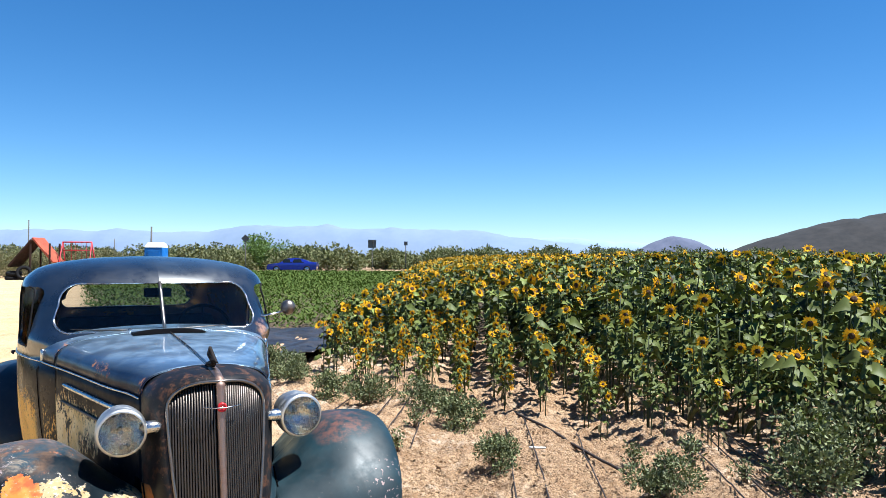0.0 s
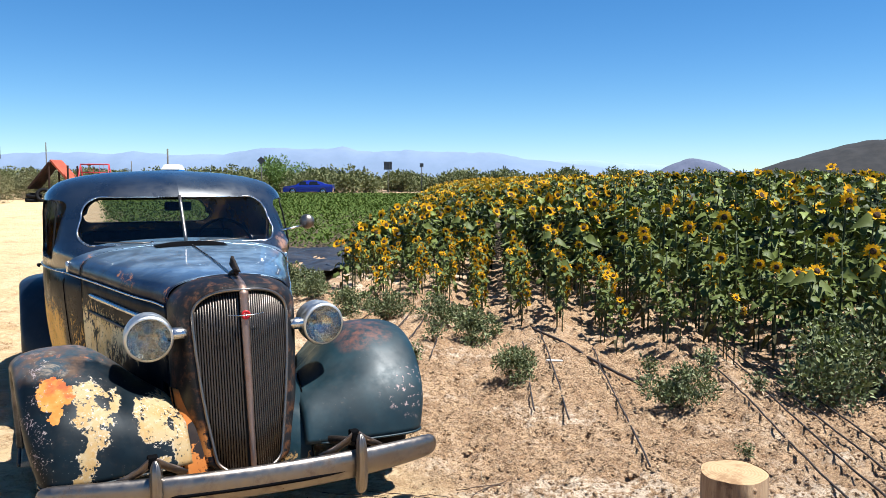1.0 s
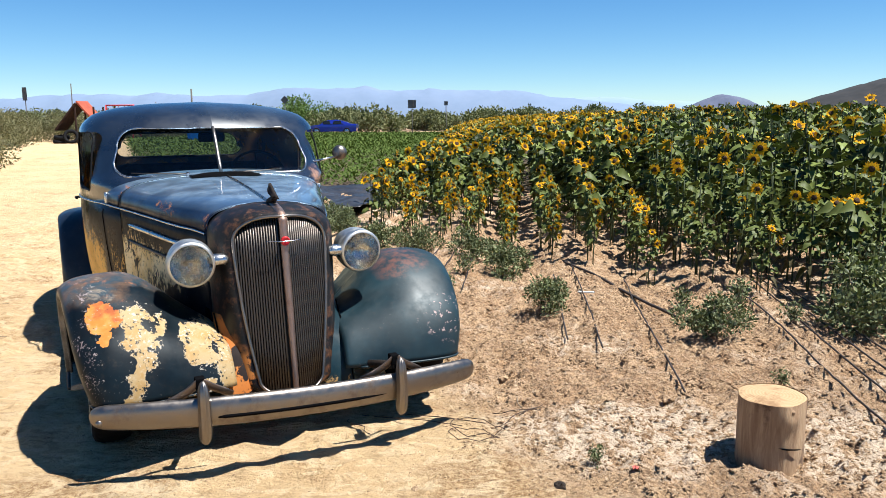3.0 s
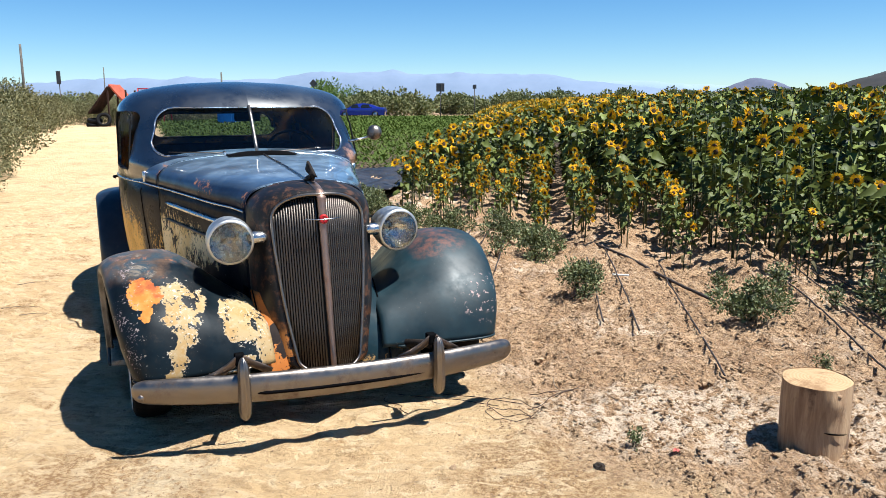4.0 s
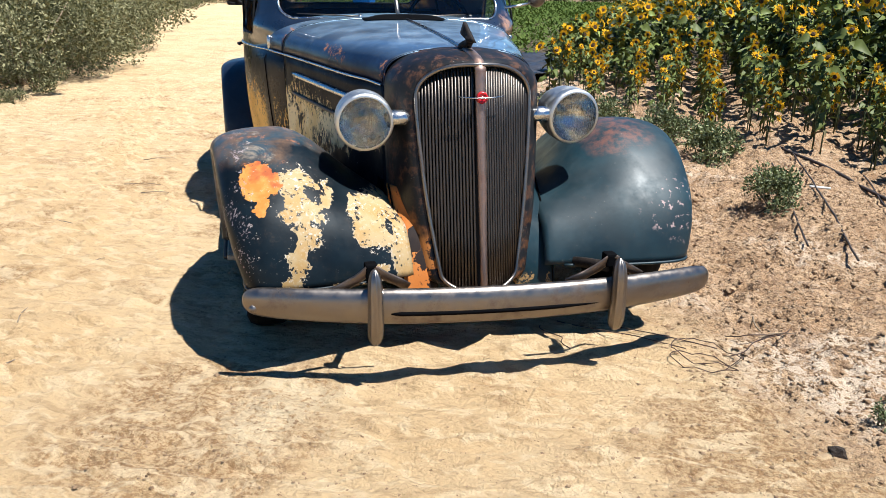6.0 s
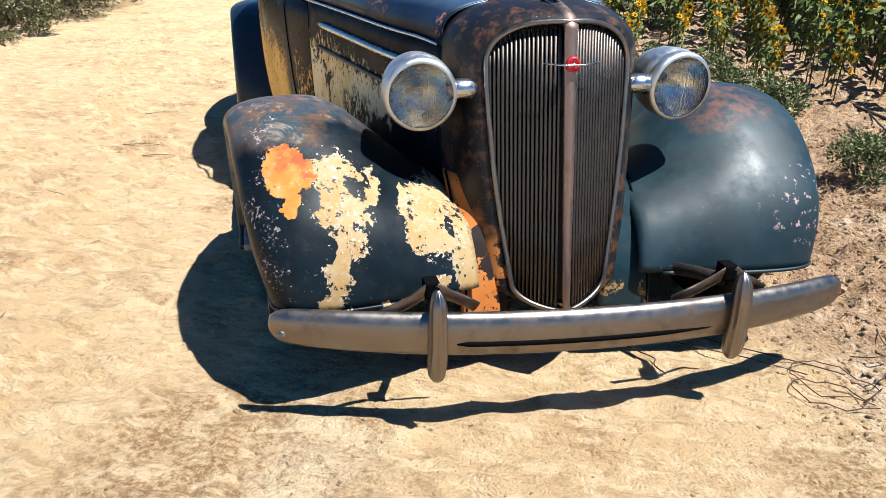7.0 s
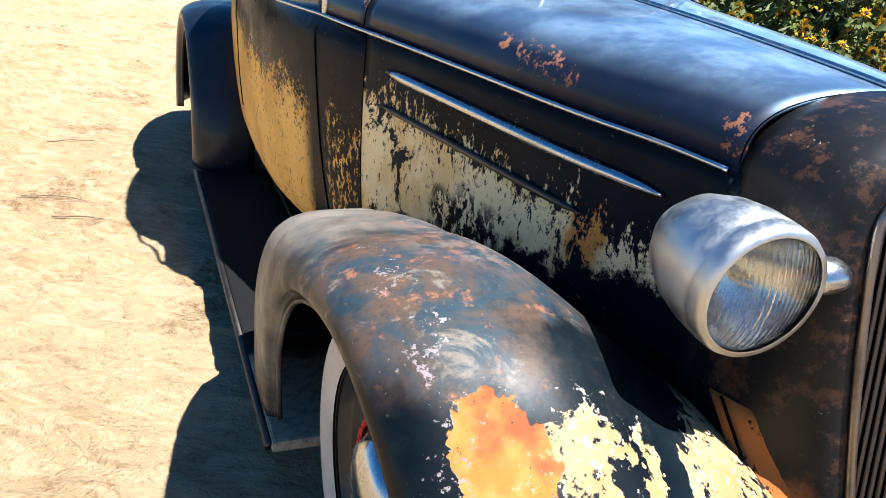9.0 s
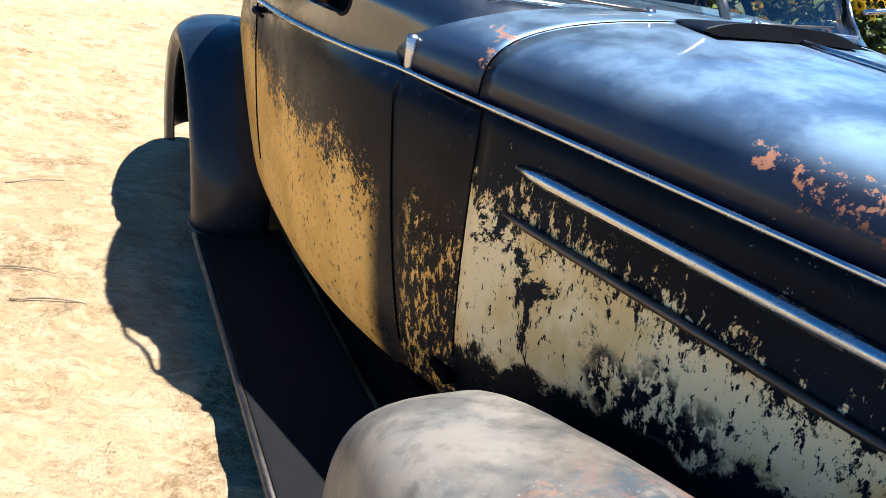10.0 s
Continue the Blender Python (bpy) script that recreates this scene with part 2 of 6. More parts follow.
def grid(fn, nu, nv, mat, name="sheet", wrap_u=False, wrap_v=False, flip=False):
    """A surface from fn(u, v), u and v in 0..1."""
    us = np.linspace(0, 1, nu, endpoint=not wrap_u)
    vs = np.linspace(0, 1, nv, endpoint=not wrap_v)
    verts = [fn(u, v) for u in us for v in vs]
    faces = []
    for i in range(nu if wrap_u else nu - 1):
        for j in range(nv if wrap_v else nv - 1):
            a, b = i * nv + j, i * nv + (j + 1) % nv
            c, d = ((i + 1) % nu) * nv + (j + 1) % nv, ((i + 1) % nu) * nv + j
            faces.append((a, d, c, b) if flip else (a, b, c, d))
    return mesh_of(name, verts, faces, mat)


def thick(me, t, offset=-1.0):
    """Gives a sheet its thickness, in place."""
    bm = bmesh.new()
    bm.from_mesh(me)
    bmesh.ops.recalc_face_normals(bm, faces=bm.faces)
    bmesh.ops.solidify(bm, geom=bm.faces[:], thickness=t)
    bm.to_mesh(me)
    bm.free()
    return me


def tube(path, radius, mat, sides=8, name="tube", flat=1.0, cap=True):
    """A round (or flattened) rod along a path; radius may be a list."""
    pts = [Vector(p) for p in path]
    rad = radius if isinstance(radius, (list, tuple)) else [radius] * len(pts)
    verts, faces, side = [], [], None
    for i, p in enumerate(pts):
        d = (pts[min(i + 1, len(pts) - 1)] - pts[max(i - 1, 0)]).normalized()
        if side is None:
            side = d.cross(Vector((0, 0, 1)) if abs(d.z) < 0.9 else Vector((1, 0, 0))).normalized()
        side = (side - d * side.dot(d)).normalized()
        up = side.cross(d)
        for k in range(sides):
            a = 2 * math.pi * k / sides
            verts.append(p + side * (math.cos(a) * rad[i]) + up * (math.sin(a) * rad[i] * flat))
    n = len(pts)
    for i in range(n - 1):
        for k in range(sides):
            a, b = i * sides + k, i * sides + (k + 1) % sides
            faces.append((a, b, b + sides, a + sides))
    if cap:
        faces.append(tuple(range(sides - 1, -1, -1)))
        faces.append(tuple(range((n - 1) * sides, n * sides)))
    return mesh_of(name, verts, faces, mat)


def lathe(profile, mat, axis="y", sides=40, name="turned"):
    """Turns (radius, height) pairs about an axis."""
    verts, faces = [], []
    for r, h in profile:
        for k in range(sides):
            a = 2 * math.pi * k / sides
            p = (r * math.cos(a), r * math.sin(a), h)
            verts.append({"z": p, "y": (p[0], h, p[1]), "x": (h, p[0], p[1])}[axis])
    for i in range(len(profile) - 1):
        for k in range(sides):
            a, b = i * sides + k, i * sides + (k + 1) % sides
            faces.append((a, b, b + sides, a + sides))
    return mesh_of(name, verts, faces, mat)


def block(size, mat, bevel=0.01, at=(0, 0, 0), name="block", taper=1.0):
    """A bevelled block; its top may be tapered."""
    bm = bmesh.new()
    bmesh.ops.create_cube(bm, size=1.0)
    for v in bm.verts:
        k = taper if v.co.z > 0 else 1.0
        v.co = Vector((v.co.x * size[0] * k + at[0], v.co.y * size[1] * k + at[1], v.co.z * size[2] + at[2]))
    if bevel:
        bmesh.ops.bevel(bm, geom=bm.edges[:], offset=bevel, segments=2, affect="EDGES", profile=0.6)
    me = bpy.data.meshes.new(name)
    bm.to_mesh(me)
    bm.free()
    me.materials.append(mat)
    return me


def curve(*pairs):
    """A smooth function through (x, y) pairs."""
    xs, ys = [p[0] for p in pairs], [p[1] for p in pairs]
    n = len(xs)
    sl = [(ys[i + 1] - ys[i]) / (xs[i + 1] - xs[i]) for i in range(n - 1)]
    tg = [sl[0]] + [0.0 if sl[i - 1] * sl[i] <= 0 else 2 * sl[i - 1] * sl[i] / (sl[i - 1] + sl[i]) for i in range(1, n - 1)] + [sl[-1]]

    def f(x):
        if x <= xs[0]:
            return ys[0]
        if x >= xs[-1]:
            return ys[-1]
        i = max(k for k in range(n - 1) if xs[k] <= x)
        h = xs[i + 1] - xs[i]
        t = (x - xs[i]) / h
        return ((2 * t**3 - 3 * t**2 + 1) * ys[i] + (t**3 - 2 * t**2 + t) * h * tg[i] + (-2 * t**3 + 3 * t**2) * ys[i + 1] + (t**3 - t**2) * h * tg[i + 1])

    return f


def powc(a, e):
    return math.copysign(abs(a) ** e, a)


def field_noise(x, y, scale, seed=0):
    """Smooth value noise on arrays, in 0..1."""
    xs, ys = x * scale + 57.3 * seed + 1000, y * scale + 31.7 * seed + 1000
    xi, yi = np.floor(xs).astype(np.int64), np.floor(ys).astype(np.int64)
    fx, fy = xs - xi, ys - yi
    fx, fy = fx * fx * (3 - 2 * fx), fy * fy * (3 - 2 * fy)

    def h(i, j):
        n = (i * 374761393 + j * 668265263 + seed * 974711) & 0x7FFFFFFF
        n = ((n ^ (n >> 13)) * 1274126177) & 0x7FFFFFFF
        return ((n ^ (n >> 16)) & 0xFFFF) / 65535.0

    return (h(xi, yi) * (1 - fx) + h(xi + 1, yi) * fx) * (1 - fy) + (h(xi, yi + 1) * (1 - fx) + h(xi + 1, yi + 1) * fx) * fy


# ---- ground: one sheet to the horizon ----
def soil_amount(x, y):
    border = np.minimum(np.maximum(0.75 * (3.6 - y), -0.42 * (y - 3.6)) + 0.15, 2.2)
    return np.clip((x - border + 0.25) / 0.55 + (field_noise(x, y, 1.1, 3) - 0.5), 0, 1)


def ground_height(x, y):
    x, y = np.asarray(x, float), np.asarray(y, float)
    near = np.exp(-np.maximum(np.hypot(x, y - 4) - 9, 0) / 10)
    soil = soil_amount(x, y)
    row = x - 0.09 * (y - 5)
    beds = 0.055 * np.cos(2 * math.pi * (row - 0.85) / 1.35) * np.clip((y - 4.6) / 1.5, 0, 1)
    lumps = (field_noise(x, y, 5, 1) - 0.5) * 0.045 + (field_noise(x, y, 13, 2) - 0.5) * 0.04 + near * ((field_noise(x, y, 25, 12) - 0.5) * 0.042 + np.clip(field_noise(x, y, 11, 31) - 0.62, 0, 1) * 0.11)
    rut = (field_noise(x, y, 1.6, 5) - 0.5) * 0.02 + (field_noise(x * 0.6, y * 1.4, 8, 6) - 0.5) * 0.016 + near * (field_noise(x * 0.7, y * 1.3, 23, 14) - 0.5) * 0.009
    # sand blown and trodden into short soft ridges across the track
    rut = rut + near * 0.034 * (1 - np.abs(2 * field_noise(0.45 * x + 0.3 * y, 1.5 * y - 0.5 * x, 8, 21) - 1)) ** 3 * np.clip(1.5 * field_noise(x, y, 1.1, 23) - 0.2, 0, 1)
    # tyre tread along the track, worn away in places
    across, along = 0.884 * x + 0.468 * y, 0.468 * x - 0.884 * y
    bars = np.clip(np.sin(along * 2 * math.pi / 0.11 + 5.0 * np.abs(np.sin(across * 2.2))), -0.3, 1) * 0.030
    lanes = np.exp(-(((across + 0.84) / 0.20) ** 4)) + np.exp(-(((across + 2.24) / 0.20) ** 4))
    tread = bars * lanes * np.clip(1.9 * field_noise(x, y, 1.1, 17) - 0.30, 0, 1)
    return near * (soil * (beds + lumps) + (1 - soil) * (rut + tread)) - 0.004


def spread(lo, hi, step, n):
    """Even steps from lo to hi, then ever wider ones to the horizon on both sides."""
    out = step * np.cumsum(1.12 ** np.arange(1, n))
    return np.concatenate([lo - out[::-1], np.arange(lo, hi, step), hi + out])


def make_ground():
    gx, gy = spread(-6.0, 2.4, 0.021, 91), spread(1.6, 9.4, 0.021, 91)
    xx, yy = np.meshgrid(gx, gy, indexing="ij")
    zz = ground_height(xx, yy)
    verts = np.stack([xx.ravel(), yy.ravel(), zz.ravel()], 1)
    m = len(gy)
    i, j = np.meshgrid(np.arange(len(gx) - 1), np.arange(m - 1), indexing="ij")
    a = (i * m + j).ravel()
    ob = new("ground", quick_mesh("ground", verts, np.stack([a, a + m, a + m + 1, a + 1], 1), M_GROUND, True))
    tagged(ob, "dry sandy farm track and tilled crumbly brown field soil", "ground", kind="structure")


make_ground()


def make_clods():
    """Crumbs and clods of dry earth, strewn over the tilled strip, thinning out on the track."""
    rng = np.random.default_rng(4)
    octa = np.array([(1, 0, 0), (-1, 0, 0), (0, 1, 0), (0, -1, 0), (0, 0, 1), (0, 0, -1)], float)
    sides = np.array([(0, 2, 4), (2, 1, 4), (1, 3, 4), (3, 0, 4), (2, 0, 5), (1, 2, 5), (3, 1, 5), (0, 3, 5)])
    base = []
    for k in range(12):
        base.append((octa * (0.6 + 0.8 * rng.random((6, 1))) * (0.8 + 0.4 * rng.random(3)) + rng.normal(0, 0.30, (6, 3)), sides))
    n = 88000
    x, y = rng.uniform(-1.9, 3.4, n), 1.9 + rng.random(n) ** 1.2 * 5.4
    grit = np.exp(-(((x + 1.5) / 0.55) ** 2 + ((y - 2.75) / 0.45) ** 2)) + np.exp(-(((x - 0.1) / 0.4) ** 2 + ((y - 3.0) / 0.5) ** 2))
    keep = rng.random(n) < 0.05 + 0.45 * grit + 0.95 * soil_amount(x, y) ** 1.5
    x, y = x[keep], y[keep]
    size = (0.0028 + 0.0095 * rng.random(len(x)) ** 3.2 + 0.012 * (rng.random(len(x)) > 0.99) * rng.random(len(x)) + 0.012 * (rng.random(len(x)) > 0.9985)) * (0.55 + 0.45 * soil_amount(x, y))
    z = ground_height(x, y)
    vv, ff, off = [], [], 0
    for i in range(len(x)):
        vs, fs = base[i % 12]
        a = rng.random() * 6.3
        r = np.array([[math.cos(a), -math.sin(a), 0], [math.sin(a), math.cos(a), 0], [0, 0, 0.62]])
        vv.append(vs @ r.T * size[i] + (x[i], y[i], z[i] - 0.06 * size[i]))
        ff.append(fs + off)
        off += len(vs)
    ob = new("soil_clods", quick_mesh("soil_clods", np.concatenate(vv), np.concatenate(ff), M_CLOD))
    tagged(ob, "small dry brown clods of crumbled field soil", "soil", kind="stuff")


make_clods()


# ---- distance: ranges, table hill, near dark slope ----
def ridge(name, label, y, profile, depth, mat, rough, seed):
    """A long hill whose crest follows profile(x), falling off to both sides."""
    x0, x1, f = profile
    nu, nv = 160, 12

    def fn(u, v):
        x = x0 + (x1 - x0) * u
        h = f(x) * (1 + rough * (noise.fractal(Vector((x * 0.012 * 2000 / y, seed, v * 0.8)), 1.0, 2.0, 5) - 0.0))
        k = math.sin(math.pi * min(1, max(0.0, v)))
        lump = noise.fractal(Vector((x * 0.02 * 2000 / y, v * 3, seed + 7)), 1.0, 2.0, 4) * 0.06 * h * k
        return (x, y + (v - 0.5) * depth, max(-3.0, h * k + lump) if 0 < v < 1 else -5.0)

    ob = new(name, grid(fn, nu, nv, mat, name))
    return tagged(ob, label, "hill", kind="structure")


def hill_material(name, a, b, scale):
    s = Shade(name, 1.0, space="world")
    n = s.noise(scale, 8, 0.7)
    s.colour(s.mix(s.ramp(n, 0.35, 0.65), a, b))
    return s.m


# haze of distance put into the base colours of ranges and table hill
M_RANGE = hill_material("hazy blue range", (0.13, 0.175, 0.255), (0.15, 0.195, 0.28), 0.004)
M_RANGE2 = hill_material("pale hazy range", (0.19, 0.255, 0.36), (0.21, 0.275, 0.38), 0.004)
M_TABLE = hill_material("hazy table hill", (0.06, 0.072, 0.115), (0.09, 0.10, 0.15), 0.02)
M_SLOPE = hill_material("dry scrub slope", (0.008, 0.008, 0.009), (0.020, 0.018, 0.018), 0.06)
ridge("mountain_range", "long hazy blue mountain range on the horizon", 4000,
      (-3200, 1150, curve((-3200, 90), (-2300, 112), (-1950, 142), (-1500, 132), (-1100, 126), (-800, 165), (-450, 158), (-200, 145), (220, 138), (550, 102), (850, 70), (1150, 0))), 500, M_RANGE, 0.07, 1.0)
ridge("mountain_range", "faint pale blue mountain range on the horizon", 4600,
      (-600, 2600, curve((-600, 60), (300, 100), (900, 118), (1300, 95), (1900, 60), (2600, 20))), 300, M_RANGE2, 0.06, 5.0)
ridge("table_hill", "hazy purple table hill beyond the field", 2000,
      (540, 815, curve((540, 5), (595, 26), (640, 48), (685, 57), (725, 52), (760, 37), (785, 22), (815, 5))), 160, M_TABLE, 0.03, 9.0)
ridge("scrub_hill", "dark dry scrub hillside behind the sunflowers", 900,
      (385, 1400, curve((385, 4), (400, 14), (430, 27), (480, 41), (560, 56), (700, 80), (900, 110), (1400, 150))), 260, M_SLOPE, 0.05, 12.0)


# ---- sunflowers ----
def field_depth(x, y):
    """Metres behind the field's slanting front edge; below 0 outside the field."""
    front = np.where(x < 3.4, (x + y - 8.75) / 1.414, (y - 5.35))
    left = x - (-1.35 + 0.02 * (y - 10))
    return np.minimum(front, left * 1.0)


def plant_height(x, y):
    return 0.76 + 0.102 * np.clip(x + 1.5, 0, 6.5) + 0.18 * np.clip((y - 8) / 6, 0, 1) + 0.08 * field_noise(x, y, 0.5, 8)


def leaf_shape(length, width, droop, curl=0.0, skew=0.0):
    """Heart-shaped leaf along +x, folded at its midrib, its margin waved and its tip twisted: points and triangles."""
    t = np.array([0.0, 0.12, 0.38, 0.7, 1.0])
    w = np.array([0.0, 0.42, 0.5, 0.28, 0.0]) * width
    z = -droop * t**2 * length
    mid = np.stack([t * length, skew * length * t**2, z], 1)
    wave = np.array([0.10, -0.14, 0.16]) * curl * width
    up = np.stack([t[1:4] * length - 0.03 * width, w[1:4] + mid[1:4, 1], z[1:4] + 0.16 * width + wave], 1)
    dn = np.stack([t[1:4] * length - 0.03 * width, mid[1:4, 1] - w[1:4] * (1 - 0.25 * curl), z[1:4] + 0.16 * width - 1.3 * wave], 1)
    pts = np.concatenate([mid, up, dn])
    tri = [(0, 1, 5), (1, 2, 6), (1, 6, 5), (2, 3, 7), (2, 7, 6), (3, 4, 7), (0, 8, 1), (1, 9, 2), (1, 8, 9), (2, 10, 3), (2, 9, 10), (3, 10, 4)]
    return pts, np.array(tri)


def simple_leaf(length, width, droop):
    pts = np.array([(0, 0, 0), (0.4 * length, width / 2, 0.1 * width - 0.2 * droop * length), (length, 0, -droop * length), (0.4 * length, -width / 2, 0.1 * width - 0.2 * droop * length)])
    return pts, np.array([(0, 2, 1), (0, 3, 2)])


def turn(az, tilt=0.0, roll=0.0):
    return np.array(Euler((roll, -tilt, az)).to_matrix())


def petal_ring(r0, r1, n, rng, cup=0.15, layers=2):
    """Pointed petals round a disc that faces +x."""
    v, f = [], []
    for lay in range(layers):
        for k in range(n):
            a = 2 * math.pi * (k + 0.5 * lay) / n + rng.normal(0, 0.06)
            ln = r1 * (0.70 + 0.5 * rng.random()) * (1 - 0.1 * lay)
            w = 1.5 * math.pi * r1 / n
            c, s = math.cos(a), math.sin(a)
            bend = cup * (0.2 + 1.8 * rng.random()) * r1 * (1 if lay else -0.6)
            i = len(v)
            for rr, side, x in ((r0 * 0.8, 0, 0), (0.5 * (r0 + ln), w / 2, bend * 0.5), (ln, 0, bend), (0.5 * (r0 + ln), -w / 2, bend * 0.5)):
                v.append((x, c * rr - s * side, s * rr + c * side))
            f += [(i, i + 1, i + 2), (i, i + 2, i + 3)]
    return np.array(v), np.array(f)


LEAF_MESHES = []
for _k in range(7):
    _p, _t = leaf_shape(1.0, 0.62 + 0.06 * _k, 0.2 + 0.13 * _k, (0.0, 1.4, -1.2, 0.7, -1.6, 1.8, 0.4)[_k], (0.0, 0.2, -0.25, 0.1, 0.3, -0.15, -0.3)[_k])
    LEAF_MESHES.append(quick_mesh("leaf", _p, _t, M_LEAF, True))


DRY_MESHES = []
for _k in range(2):
    _p, _t = leaf_shape(1.0, 0.42 + 0.1 * _k, 1.1 + 0.3 * _k)
    DRY_MESHES.append(quick_mesh("leaf", _p, _t, M_DRYLEAF, True))


def disc_mesh(r, name="disc"):
    return lathe([(0.0, 0.012), (r * 0.5, 0.016), (r * 0.9, 0.008), (r, -0.004), (r * 0.8, -0.02), (0.0, -0.03)], M_DISC, "x", 14, name)


DISC_MESHES = [disc_mesh(0.028 + 0.004 * k) for k in range(3)]
_rng = np.random.default_rng(11)
PETAL_MESHES = [quick_mesh("petals", *petal_ring(0.026 + 0.004 * k, 0.074 + 0.007 * k, 15 + k, _rng, 0.3), M_PETAL) for k in range(3)]
M_CALYX = leaf_material("sunflower calyx", (0.05, 0.10, 0.02), (0.09, 0.15, 0.03))
CALYX_MESH = quick_mesh("calyx", *petal_ring(0.016, 0.04, 9, _rng, -0.5, 1), M_CALYX)


def sunflower_plan(rng, h, leaves):
    """Heights, turns and sizes of a plant's leaves, and its stalk's bend."""
    lean = rng.normal(0, 0.05, 2)
    out = []
    for i in range(leaves):
        t = 0.12 + 0.88 * ((i + rng.random() * 0.6) / leaves) ** 0.68
        size = (0.066 + 0.070 * math.sin(math.pi * min(0.8, t))) * rng.uniform(0.7, 1.25)
        out.append((t, i * 2.4 + rng.normal(0, 0.4), rng.uniform(-0.45, 0.75), size))
    return lean, out


def stalk_point(lean, h, t):
    return np.array([lean[0] * t * t * h, lean[1] * t * t * h, h * t])


def near_sunflower(seed, heads, bare_foot=False):
    rng = np.random.default_rng(seed)
    h = 1.0
    root = thing("sunflower", "tall green sunflower with broad leaves and yellow flower" if heads else "green sunflower plant with broad leaves still in bud", "sunflower", group="sunflowers of the field")
    lean, leaves = sunflower_plan(rng, h, 21)
    if bare_foot:
        leaves = [(0.44 + 0.56 * t, az, tilt, size * 1.15) for t, az, tilt, size in leaves]
    path = [stalk_point(lean, h, t) for t in np.linspace(0, 1, 6)]
    path[0][2] = -0.06
    part("stalk", tube(path, [0.011, 0.0105, 0.01, 0.009, 0.008, 0.006], M_STEM, 6, "stalk"), None, root)
    for i, (t, az, tilt, size) in enumerate(leaves):
        p = stalk_point(lean, h, t)
        stem = 0.3 * size
        d = turn(az, tilt * 0.5)
        m = Matrix.Translation(p + d @ (stem, 0, 0)) @ Euler((rng.normal(0, 0.55), -tilt, az)).to_matrix().to_4x4() @ Matrix.Diagonal((size, size, size, 1))
        part("leaf", LEAF_MESHES[(3 * i + seed) % 7] if t > 0.36 else DRY_MESHES[i % 2], None, root, at=m)
    for k in range(heads):
        p = stalk_point(lean, h, 1.0 - 0.2 * k)
        if k:
            a = rng.random() * 6.28
            q = p + (0.1 * math.cos(a), 0.1 * math.sin(a), 0.03)
            part("side_shoot", tube([p - (0, 0, 0.08), 0.5 * (p + q) - (0, 0, 0.03), q], [0.005, 0.004, 0.003], M_STEM, 5, "side_shoot"), None, root)
            p = q
        az, tilt = rng.normal(-1.0, 1.4), rng.uniform(-0.5, 0.75)
        m = Matrix.Translation(p) @ Euler((0, -tilt, az)).to_matrix().to_4x4() @ Matrix.Translation((0.03, 0, 0))
        head = part("flower_head", PETAL_MESHES[k % 3], None, root, "ring of yellow petals", m)
        part("disc", DISC_MESHES[k % 3], None, head, "dark brown seed disc")
        part("calyx", CALYX_MESH, None, head, at=Matrix.Translation((-0.02, 0, 0)))
    return root


def place_sunflowers():
    rng = np.random.default_rng(21)
    kinds = [near_sunflower(100 + k, (1, 3, 2, 0, 3, 2, 4, 1, 0, 2, 0, 1)[k], k in (3, 7, 8)) for k in range(12)]
    used = set()
    mid, far = [], []
    for row in np.arange(-12, 60, 0.45):
        y = 4.0
        while y < 85:
            y += 0.2 if y < 14 else (0.3 if y < 26 else 0.55)
            x = row + 0.09 * (y - 5) + rng.normal(0, 0.05)
            yy = y + rng.normal(0, 0.06)
            d = float(field_depth(np.array(x), np.array(yy))) + rng.normal(0, 0.12)
            if d < 0 or abs(x) > 0.62 * yy + 2.5 or rng.random() < 0.06:
                continue
            hh = float(plant_height(np.array(x), np.array(yy))) * rng.uniform(0.86, 1.08) * (0.72 + 0.28 * min(1.0, d / 2.2)) * (0.9 if yy < 7.5 else 1.0)
            if d < 2.4 and yy < 12.5:
                k = int(rng.integers(0, 10))
                if x > 2.0 and rng.random() < 0.8:
                    k = (3, 7, 8)[int(rng.integers(0, 3))] if d < 0.6 and x < 3.6 else int(rng.integers(10, 12))
                m = Matrix.Translation((x, yy, float(ground_height(x, yy)))) @ Matrix.Rotation(rng.normal(0, 0.5), 4, "Z") @ Matrix.Diagonal((1.0, 1.0, 1.0, 1)) @ Matrix.Scale(hh, 4)
                if k in used:
                    copy_thing(kinds[k], m)
                else:
                    used.add(k)
                    kinds[k].matrix_basis = m
            elif yy < 22:
                mid.append((x, yy, hh))
            else:
                far.append((x, yy, hh))
    return mid, far


